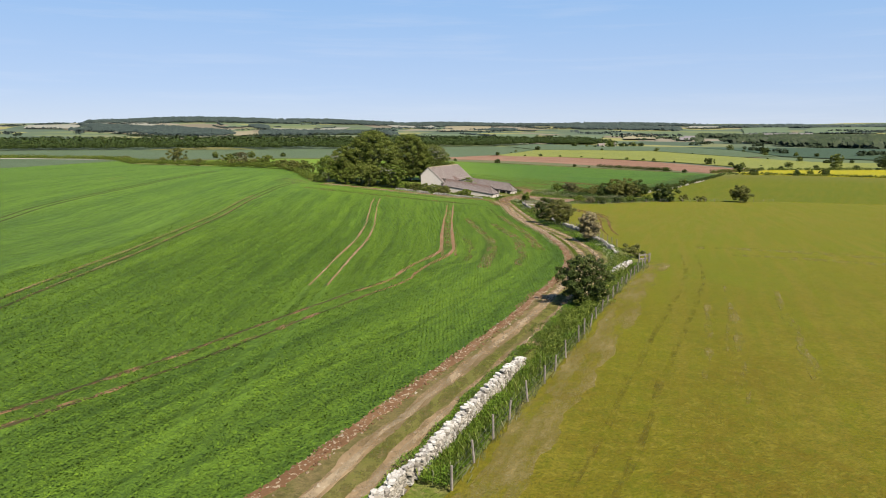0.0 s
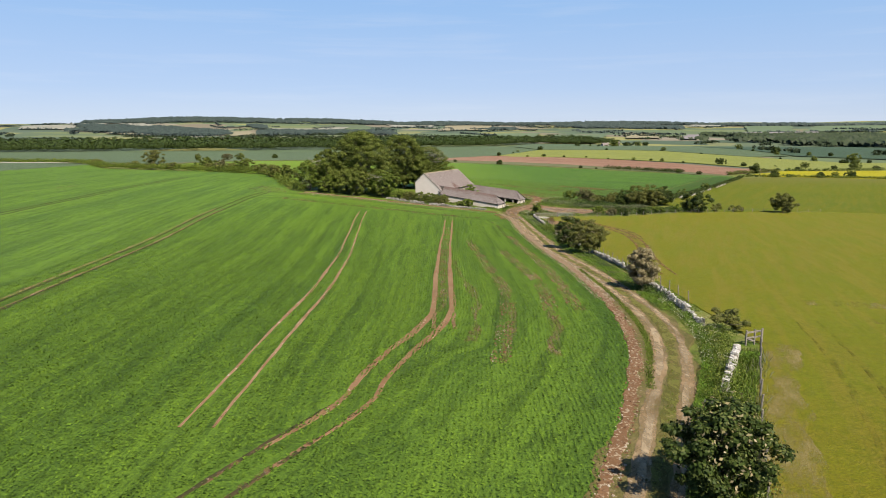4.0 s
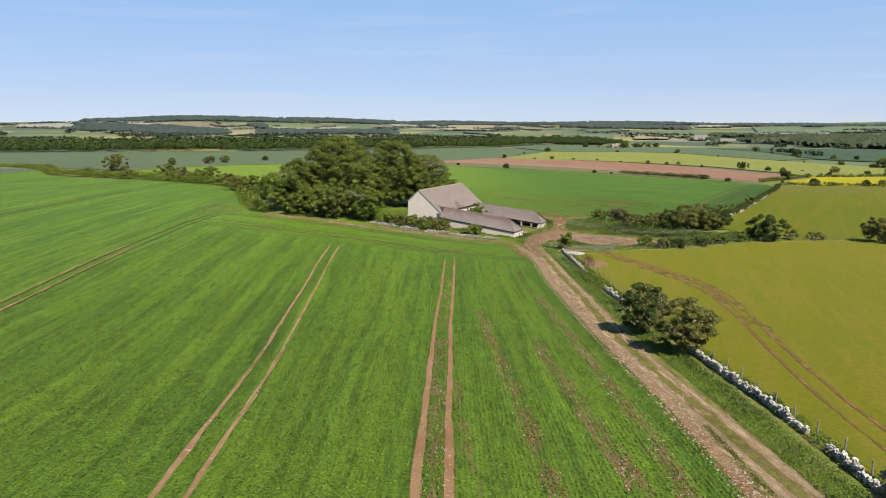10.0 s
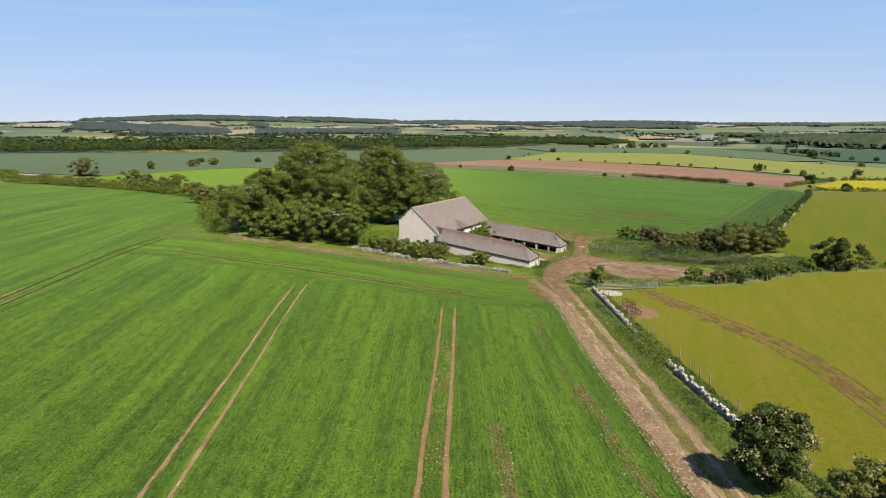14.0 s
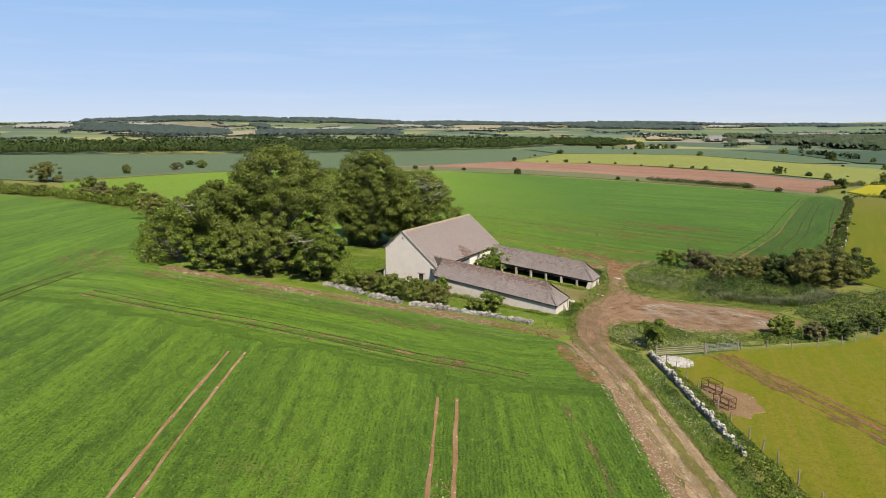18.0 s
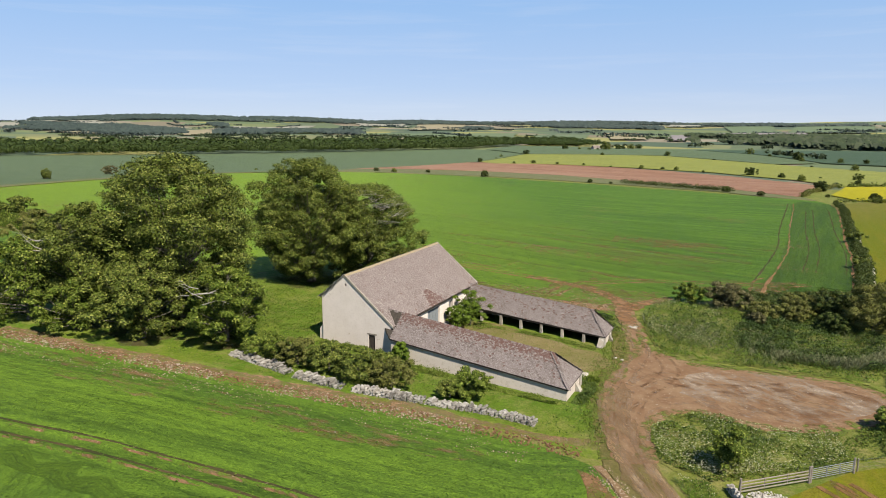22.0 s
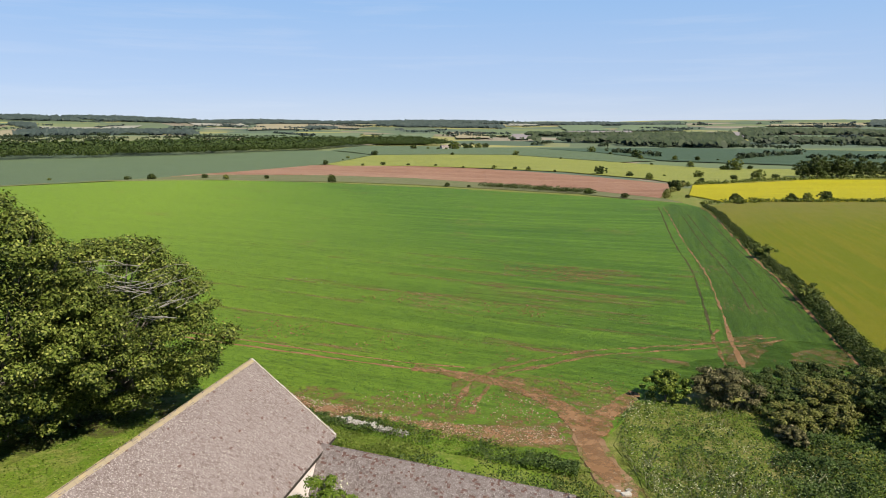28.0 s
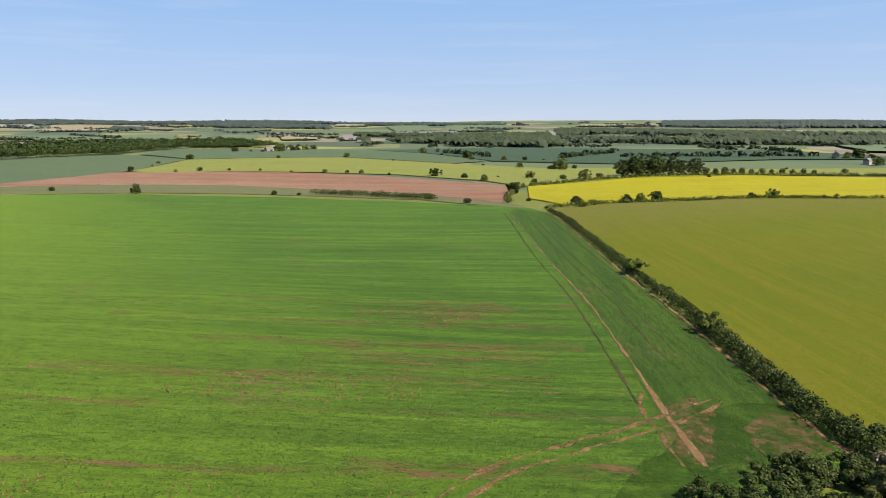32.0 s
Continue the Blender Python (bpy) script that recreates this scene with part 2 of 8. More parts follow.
# last argument: sunlit brightness put into the colour towards low x
CROP_B = m_crop("crop_far_green", (0.056, 0.128, 0.013), (0.118, 0.210, 0.017), (0.22, 0.12, 0.065), 1.045, 0.60, 0.22, False, False, 0.9, 0.75, (64, -34, (0.245, 0.355, 0.026)))
PASTURE = m_grass("pasture_grass", (0.190, 0.184, 0.006), (0.162, 0.188, 0.006), (0.228, 0.194, 0.020), 0.045, 0.52, -0.35, (95, 30, (0.158, 0.120, 0.008)))
SHEEP = m_grass("sheep_pasture_grass", (0.110, 0.145, 0.002), (0.144, 0.162, 0.003), (0.178, 0.168, 0.008), 0.02, 0.54, -0.55, (400, 500, (0.20, 0.160, 0.062)))
ROUGH = m_grass("rough_grass", (0.118, 0.182, 0.018), (0.215, 0.220, 0.045), (0.34, 0.275, 0.12), 0.14, 0.46)
FARMGRASS = m_grass("barn_plot_grass", (0.092, 0.186, 0.012), (0.165, 0.222, 0.022), (0.30, 0.27, 0.09), 0.14, 0.48)
DRYGRASS = m_grass("dry_grass", (0.17, 0.165, 0.04), (0.25, 0.20, 0.08), (0.32, 0.24, 0.13), 0.2, 0.44)
STREAK = m_broken("thin_crop_soil", (0.22, 0.135, 0.065), (0.29, 0.19, 0.10), (0.5, 0.42, 0.32), 0.49, 1.3, 0.06, 0.2, 0.22)
STREAKHEAD = m_broken("thin_headland_soil", (0.20, 0.115, 0.055), (0.27, 0.165, 0.085), (0.46, 0.38, 0.28), 0.50, 0.8, 1.2, 0.25, 0.2)
SCATTER = m_broken("scattered_soil", (0.19, 0.105, 0.05), (0.24, 0.14, 0.07), (0.42, 0.34, 0.25), 0.45, 0.7, 0.0, 1.0, 0.25)
TRACK = m_soil("track_earth", (0.32, 0.215, 0.105), (0.41, 0.295, 0.165), (0.45, 0.36, 0.24), 0.66)
REDSOIL = m_soil("red_soil", (0.195, 0.118, 0.054), (0.26, 0.168, 0.085), (0.42, 0.33, 0.22), 0.62)
MUD = m_broken("dark_mud", (0.19, 0.105, 0.042), (0.235, 0.135, 0.056), (0.30, 0.2, 0.1), 0.27, 0.8, -0.2, 0.4, 0.3)
WORNBED = m_broken("worn_track_bed", (0.31, 0.21, 0.108), (0.39, 0.28, 0.16), (0.50, 0.40, 0.27), 0.36, 0.5, 0.0, 0.3, 0.2)
RUTPALE = m_broken("pale_rut_floor", (0.36, 0.265, 0.155), (0.44, 0.34, 0.215), (0.56, 0.47, 0.34), 0.36, 0.6, 0.0, 0.4, 0.25)
RUTSOIL = m_broken("track_rut", (0.275, 0.185, 0.095), (0.36, 0.255, 0.145), (0.48, 0.38, 0.26), 0.30, 0.5, 0.0, 0.5, 0.3)
YARD = m_soil("yard_earth", (0.19, 0.105, 0.055), (0.27, 0.175, 0.10), (0.40, 0.32, 0.24), 0.64, 2.0)
DUST = m_broken("pale_yard_dust", (0.34, 0.25, 0.17), (0.46, 0.37, 0.28), (0.6, 0.54, 0.46), 0.46, 0.35, 0.4, 0.5, 0.25)
CHALKY = m_broken("spread_rubble", (0.50, 0.45, 0.38), (0.60, 0.55, 0.48), (0.68, 0.64, 0.58), 0.22, 0.9, 0.0, 1.0, 0.3)
CROP_DARK = m_broken("dark_headland_crop", (0.030, 0.068, 0.008), (0.050, 0.098, 0.011), (0.075, 0.125, 0.018), 0.40, 0.22, 0.0, 1.0, 0.28)
PLOUGH = m_crop("ploughed_soil", (0.235, 0.112, 0.062), (0.345, 0.210, 0.135), (0.33, 0.19, 0.12), 1.0, 0.9, 0.035, False, False, 0.4, 0.6)
RAPE = m_crop("rapeseed_bloom", (0.34, 0.31, 0.006), (0.45, 0.40, 0.006), (0.3, 0.3, 0.02), 1.3, 0.9)
YELLOWGREEN = m_crop("yellow_green_crop", (0.22, 0.24, 0.05), (0.275, 0.29, 0.065), (0.2, 0.2, 0.04), 1.2, 0.9)
BLUEGREEN = m_crop("blue_green_crop", (0.108, 0.150, 0.072), (0.13, 0.172, 0.084), (0.12, 0.15, 0.09), 1.1, 0.9)
DARKGREEN = m_crop("dark_green_crop", (0.06, 0.098, 0.055), (0.075, 0.115, 0.06), (0.1, 0.12, 0.07), 0.9, 0.9)
PALE = m_grass("weedy_margin_grass", (0.125, 0.155, 0.055), (0.175, 0.17, 0.08), (0.25, 0.20, 0.12), 0.05, 0.5)
LANE = m_soil("pale_lane_earth", (0.36, 0.33, 0.27), (0.42, 0.39, 0.33), (0.5, 0.47, 0.4), 0.6)


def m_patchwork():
    n = Nodes("hazy_far_fields", 0.95)
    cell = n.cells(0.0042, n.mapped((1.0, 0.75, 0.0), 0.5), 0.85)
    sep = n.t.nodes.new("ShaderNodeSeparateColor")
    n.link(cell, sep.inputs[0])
    # field colours greyed: the haze of distance is painted in
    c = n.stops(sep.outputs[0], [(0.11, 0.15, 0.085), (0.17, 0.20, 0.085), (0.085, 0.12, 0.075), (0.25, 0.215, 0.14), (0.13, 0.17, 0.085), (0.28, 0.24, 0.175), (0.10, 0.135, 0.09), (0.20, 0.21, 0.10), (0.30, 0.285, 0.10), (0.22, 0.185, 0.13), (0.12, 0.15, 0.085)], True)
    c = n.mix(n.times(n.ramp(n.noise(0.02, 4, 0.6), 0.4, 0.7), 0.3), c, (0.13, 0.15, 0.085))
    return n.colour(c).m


STONYROW = m_broken("stony_crop_row", (0.19, 0.12, 0.055), (0.27, 0.18, 0.095), (0.50, 0.42, 0.31), 0.41, 1.4, 0.06, 0.25, 0.3)
THINROW = m_broken("thin_drill_row", (0.21, 0.115, 0.055), (0.27, 0.16, 0.08), (0.45, 0.37, 0.27), 0.47, 0.8, 1.045, 0.12, 0.3)
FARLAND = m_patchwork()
LEAF_DARK = m_leaf("beech_leaves", (0.014, 0.026, 0.004), (0.116, 0.152, 0.022), (0.36, 0.375, 0.09), 0.08, 0.3)
LEAF_MID = m_leaf("sycamore_leaves", (0.022, 0.040, 0.005), (0.112, 0.160, 0.018), (0.36, 0.40, 0.08), 0.1, 0.25)
LEAF_OLIVE = m_leaf("hawthorn_leaves", (0.060, 0.075, 0.014), (0.145, 0.155, 0.033), (0.27, 0.25, 0.09), 0.18)
LEAF_BLOSSOM = m_leaf("fading_blossom", (0.10, 0.09, 0.022), (0.33, 0.27, 0.135), (0.60, 0.51, 0.34))
LEAF_RUST = m_leaf("rusty_leaves", (0.045, 0.050, 0.016), (0.135, 0.130, 0.050), (0.32, 0.27, 0.15))
LEAF_BRIGHT = m_leaf("elder_leaves", (0.07, 0.12, 0.012), (0.13, 0.20, 0.02), (0.21, 0.27, 0.04))
LEAF_HEDGE = m_leaf("hedge_leaves", (0.015, 0.028, 0.005), (0.050, 0.076, 0.014), (0.16, 0.175, 0.046), 0.1)
TRACKSIDE = m_grass("worn_track_grass", (0.130, 0.128, 0.032), (0.190, 0.152, 0.052), (0.29, 0.205, 0.10), 0.25, 0.47)
# soil and old leaves, with tree shade put into the colour
SHADED_LITTER = m_broken("shaded_litter", (0.075, 0.055, 0.028), (0.10, 0.075, 0.038), (0.15, 0.12, 0.07), 0.40, 0.35, 0.0, 1.0, 0.35)
HEADLAND = m_broken("headland_soil", (0.225, 0.14, 0.07), (0.30, 0.198, 0.11), (0.42, 0.33, 0.24), 0.34, 0.7, 0.0, 1.0, 0.3)
REDEDGE = m_soil("red_edge_soil", (0.165, 0.088, 0.042), (0.215, 0.12, 0.06), (0.40, 0.31, 0.21), 0.57)
FIELDRED = m_soil("field_red_soil", (0.20, 0.105, 0.048), (0.26, 0.145, 0.072), (0.38, 0.28, 0.18), 0.62)
BROKENRED = m_broken("broken_field_red", (0.20, 0.108, 0.05), (0.26, 0.148, 0.074), (0.38, 0.28, 0.18), 0.33, 0.7, 0.0, 1.0, 0.25)
STONYEDGE = m_soil("stony_red_edge", (0.20, 0.125, 0.064), (0.265, 0.172, 0.094), (0.42, 0.33, 0.22), 0.58)
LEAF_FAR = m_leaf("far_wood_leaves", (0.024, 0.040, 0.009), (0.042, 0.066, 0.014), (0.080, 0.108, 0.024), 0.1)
# distance haze is put into these leaf colours, bluest on the hills
LEAF_HAZY_HILL = m_leaf("hazy_hill_leaves", (0.036, 0.052, 0.050), (0.052, 0.072, 0.064), (0.078, 0.102, 0.084), 0.1)
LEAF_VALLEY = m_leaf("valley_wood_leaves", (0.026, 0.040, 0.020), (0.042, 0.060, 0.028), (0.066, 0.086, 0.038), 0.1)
BLADE = m_leaf("long_grass", (0.062, 0.098, 0.012), (0.145, 0.20, 0.025), (0.29, 0.32, 0.085), 0.18, 0.35)
NETTLE = m_leaf("nettles", (0.035, 0.062, 0.010), (0.085, 0.13, 0.024), (0.20, 0.245, 0.075), 0.15, 0.6)
LUSH = m_leaf("lush_verge_grass", (0.045, 0.090, 0.008), (0.120, 0.205, 0.018), (0.24, 0.33, 0.045), 0.15, 0.3)
DOCK = m_leaf("dark_nettles", (0.020, 0.040, 0.008), (0.058, 0.094, 0.019), (0.15, 0.19, 0.058), 0.1, 0.4)
SEEDHEAD = m_leaf("silvery_seed_heads", (0.13, 0.16, 0.065), (0.20, 0.215, 0.105), (0.32, 0.315, 0.19))
FLOWER = m_leaf("white_umbels", (0.30, 0.33, 0.17), (0.42, 0.43, 0.26), (0.62, 0.60, 0.42))
BARK = m_plain("bark", (0.14, 0.12, 0.095), (0.27, 0.24, 0.20), 0.95)
WOOD = m_plain("weathered_wood", (0.22, 0.19, 0.155), (0.33, 0.29, 0.25), 0.9, 0.0, 6)
WIRE = m_plain("galvanised_wire", (0.16, 0.16, 0.16), (0.22, 0.22, 0.22), 0.6, 0.6)
STEEL = m_plain("galvanised_steel", (0.36, 0.38, 0.40), (0.48, 0.5, 0.52), 0.45, 0.7)
RUST = m_plain("rusty_iron", (0.10, 0.055, 0.04), (0.16, 0.085, 0.06), 0.8, 0.3)
STONE = m_stone("limestone", (0.40, 0.355, 0.285), (0.56, 0.51, 0.43), (0.22, 0.195, 0.16))
# copings and loose rubble: paler than the stones of the wall faces
CAPSTONE = m_stone("pale_limestone", (0.50, 0.465, 0.41), (0.66, 0.62, 0.56), (0.30, 0.27, 0.235), True, (0.70, 0.67, 0.62))
CAPSTONES = m_stone("pale_limestone_rubble", (0.50, 0.465, 0.41), (0.66, 0.62, 0.56), (0.30, 0.27, 0.235), False, (0.70, 0.67, 0.62))
STONES = m_stone("limestone_rubble", (0.40, 0.355, 0.285), (0.56, 0.51, 0.43), (0.22, 0.195, 0.16), False)


def m_slate(name, base, other, dark, fleck, per_object, moss=None):
    """Weathered stone slates: small differences from slate to slate, pale lichen flecks, dark pits, moss."""
    n = Nodes(name, 0.92)
    c = n.stops(n.random_object() if per_object else n.random_island(), [dark, base, base, other])
    c = n.mix(n.times(n.ramp(n.noise(0.6, 4, 0.6), 0.4, 0.62), 0.4), c, other)
    c = n.mix(n.times(n.ramp(n.noise(16, 3, 0.6), 0.52, 0.6), 0.6), c, dark)
    c = n.mix(n.times(n.ramp(n.noise(11, 4, 0.75), 0.54, 0.60), 0.85), c, fleck)
    if moss:
        c = n.mix(n.times(n.ramp(n.noise(5, 5, 0.75), 0.40, 0.50), 0.9), c, moss)
    n.bump(n.noise(20, 4, 0.7), 0.7, 0.03)
    return n.colour(c).m


SLATE = m_slate("stone_slate", (0.212, 0.170, 0.155), (0.265, 0.217, 0.200), (0.145, 0.110, 0.100), (0.50, 0.45, 0.41), True)
SLATES = m_slate("stone_slates", (0.212, 0.170, 0.155), (0.265, 0.217, 0.200), (0.145, 0.110, 0.100), (0.50, 0.45, 0.41), False)
SHEDSLATES = m_slate("mossy_slates", (0.185, 0.155, 0.145), (0.25, 0.213, 0.20), (0.12, 0.09, 0.082), (0.40, 0.365, 0.34), False)
SHEDSLATE = m_slate("mossy_slate", (0.185, 0.155, 0.145), (0.25, 0.213, 0.20), (0.12, 0.09, 0.082), (0.40, 0.365, 0.34), True)
MOSSY = m_slate("red_brown_moss", (0.185, 0.15, 0.135), (0.24, 0.20, 0.18), (0.11, 0.08, 0.07), (0.36, 0.31, 0.285), False, (0.135, 0.072, 0.058))
WALLSTONE = m_stone("grey_rubble", (0.25, 0.23, 0.20), (0.33, 0.31, 0.275), (0.16, 0.145, 0.125), True, (0.36, 0.34, 0.30))
GREYSLATES = m_stone("grey_slates", (0.30, 0.30, 0.30), (0.36, 0.36, 0.35), (0.22, 0.22, 0.22), False, (0.42, 0.41, 0.38), 3.0)
RIDGE = m_stone("lichened_ridge", (0.38, 0.31, 0.20), (0.44, 0.385, 0.28), (0.26, 0.215, 0.15), False, (0.42, 0.33, 0.17))
DOORPAINT = m_plain("grey_door_paint", (0.22, 0.245, 0.26), (0.28, 0.30, 0.31), 0.7, 0.0, 4)
DARKWOOD = m_plain("dark_timber", (0.05, 0.042, 0.035), (0.08, 0.068, 0.055), 0.9)


def m_limewash():
    n = Nodes("old_limewash", 0.9)
    c = n.mix(n.ramp(n.noise(0.5, 5, 0.65), 0.35, 0.7), (0.88, 0.79, 0.715), (0.78, 0.69, 0.615))
    c = n.mix(n.ramp(n.noise(1.3, 5, 0.75), 0.64, 0.74), c, (0.46, 0.39, 0.30))
    fine = n.noise(5, 5, 0.75)
    c = n.mix(n.times(n.ramp(fine, 0.5, 0.7), 0.25), c, (0.5, 0.43, 0.35))
    n.bump(fine, 0.6, 0.04)
    return n.colour(c).m


LIMEWASH = m_limewash()
RUBBLEWALL = m_stone("limewashed_rubble", (0.74, 0.66, 0.575), (0.88, 0.80, 0.71), (0.50, 0.43, 0.35), False, (0.62, 0.56, 0.47), 2.2)

# ---------------------------------------------------------------- the lie of the land
HILLS_X = np.arange(-180, 271, 90.0)
HILLS_Y = np.arange(-20, 611, 90.0)
SWELL = np.array([
    [-2.45, -0.91, -1.57, -0.56, 0.03, 1.21],
    [0.22, 1.69, 3.16, 2.21, -1.96, -0.18],
    [0.80, -1.27, -4.35, 2.13, 0.82, -1.54],
    [-1.12, 3.37, -1.44, -2.93, 1.96, -1.96],
    [-1.50, 1.48, 4.34, -2.81, 0.57, -1.02],
    [2.26, -0.73, -1.39, -1.35, 0.74, 0.27],
    [1.06, 1.23, 0.46, -0.63, -0.26, 0.75],
    [-0.83, 0.85, 0.94, -0.67, -0.83, -0.11],
])
HX, HY = [a.ravel() for a in np.meshgrid(HILLS_X, HILLS_Y)]
FAR_R = [0, 600, 900, 1400, 2000, 3000, 4000, 4600]
FAR_Z = [-14, -17, -17, -23, -16, -8, 8, 30]


def ground(x, y):
    """Height of the land: a slope with gentle swells near by, a shallow valley and rising hills far off."""
    x, y = np.asarray(x, float), np.asarray(y, float)
    shape = x.shape
    x, y = x.ravel(), y.ravel()
    near = np.zeros(len(x)) + -3.00 + -0.0242 * x + -0.0308 * (y - 230)
    close = np.nonzero((np.abs(x) < 1300) & (np.abs(y - 250) < 1300))[0]
    for lo in range(0, len(close), 20000):
        k = close[lo : lo + 20000]
        near[k] += np.exp(-((x[k, None] - HX) ** 2 + (y[k, None] - HY) ** 2) / 12800) @ SWELL.ravel()
    r = np.hypot(x - 50, y - 250)
    s = np.clip((r - 380) / 520, 0, 1)
    s = s * s * (3 - 2 * s)
    far = np.interp(r, FAR_R, FAR_Z) - np.clip(x / 400, -1, 1) * 4 * np.clip(1 - r / 2500, 0, 1)
    rise = np.clip((r - 2700) / 1500, 0, 1)
    rise = rise * rise * (3 - 2 * rise)
    far += rise * (40 * np.exp(-(((x + 1700) / np.where(x < -1700, 420, 1050)) ** 2) - ((y - 4000) / 1500) ** 2) + 18 * np.exp(-(((x - 3300) / 900) ** 2) - ((y - 2700) / 900) ** 2))
    w = np.clip((r - 900) / 1500, 0, 1)
    far += w * (5 * np.sin(x / 310 + 1.3) * np.cos(y / 420) + 4 * np.sin(x / 690 + y / 530) + 3.0 * np.sin(x / 143 + 2.0 + y / 260))
    return (near * (1 - s) + far * s).reshape(shape)


def gz(x, y):
    return float(ground(np.array([x]), np.array([y]))[0])


# ---------------------------------------------------------------- building blocks


def mesh_of(name, verts, faces, mats):
    me = bpy.data.meshes.new(name)
    me.from_pydata([tuple(v) for v in verts], [], faces)
    for m in mats if isinstance(mats, (list, tuple)) else [mats]:
        me.materials.append(m)
    me.update()
    return me


def quads_mesh(name, quads, mat):
    """A mesh of many loose quads, given as an n x 4 x 3 array."""
    q = np.asarray(quads, np.float32)
    n = len(q)
    me = bpy.data.meshes.new(name)
    me.vertices.add(4 * n)
    me.vertices.foreach_set("co", q.reshape(-1))
    me.loops.add(4 * n)
    me.loops.foreach_set("vertex_index", np.arange(4 * n, dtype=np.int32))
    me.polygons.add(n)
    me.polygons.foreach_set("loop_start", np.arange(0, 4 * n, 4, dtype=np.int32))
    me.materials.append(mat)
    me.update(calc_edges=True)
    return me


def thing(name, x=0.0, y=0.0, z=0.0, rz=0.0, label="", category="", group="", kind=""):
    ob = new(name)
    ob.matrix_basis = pose(x, y, z, 0, 0, rz)
    return tagged(ob, label, category, group, kind)


def part(name, data, material, parent, label=""):
    """One mesh object under a thing or a part; data is a bmesh or a ready mesh."""
    if isinstance(data, bmesh.types.BMesh):
        me = bpy.data.meshes.new(name)
        data.normal_update()
        data.to_mesh(me)
        data.free()
        me.materials.append(material)
    else:
        me = data
    ob = new(name, me)
    ob.parent = parent
    if label:
        ob["label"] = label
    return ob


def box(bm, x0, y0, z0, x1, y1, z1, bevel=0.0):
    m = Matrix.Translation(((x0 + x1) / 2, (y0 + y1) / 2, (z0 + z1) / 2)) @ Matrix.Diagonal((x1 - x0, y1 - y0, z1 - z0, 1))
    r = bmesh.ops.create_cube(bm, size=1, matrix=m)
    if bevel:
        edges = list({e for v in r["verts"] for e in v.link_edges})
        bmesh.ops.bevel(bm, geom=edges, offset=bevel, segments=1, affect="EDGES")
    return bm


def new_box(*a, **k):
    return box(bmesh.new(), *a, **k)


def rod(bm, p, q, r0, r1=None, sides=6):
    """A tapered rod from p to q."""
    p, q = Vector(p), Vector(q)
    d = q - p
    turn = d.to_track_quat("Z", "Y").to_matrix().to_4x4()
    m = Matrix.Translation((p + q) / 2) @ turn
    bmesh.ops.create_cone(bm, cap_ends=True, segments=sides, radius1=r0, radius2=r0 if r1 is None else r1, depth=d.length, matrix=m)
    return bm


def inside(px, py, poly):
    poly = np.asarray(poly, float)
    hit = np.zeros(len(px), bool)
    j = len(poly) - 1
    for i in range(len(poly)):
        (xi, yi), (xj, yj) = poly[i], poly[j]
        cross = ((yi > py) != (yj > py)) & (px < (xj - xi) * (py - yi) / (yj - yi + 1e-12) + xi)
        hit ^= cross
        j = i
    return hit


def smooth(points, step, closed=False):
    """Points along a Catmull-Rom curve, about step apart."""
    p = np.asarray(points, float)
    n = len(p)
    out = []
    for i in range(n if closed else n - 1):
        a, b = p[i], p[(i + 1) % n]
        pre = p[(i - 1) % n] if closed or i else a + (a - b)
        post = p[(i + 2) % n] if closed or i + 2 < n else b + (b - a)
        k = max(1, int(float(np.linalg.norm((b - a)[:2])) / step))
        for t in np.arange(k) / k:
            out.append(0.5 * (2 * a + (b - pre) * t + (2 * pre - 5 * a + 4 * b - post) * t * t + (3 * a - pre - 3 * b + post) * t**3))
    if not closed:
        out.append(p[-1])
    return np.array(out)


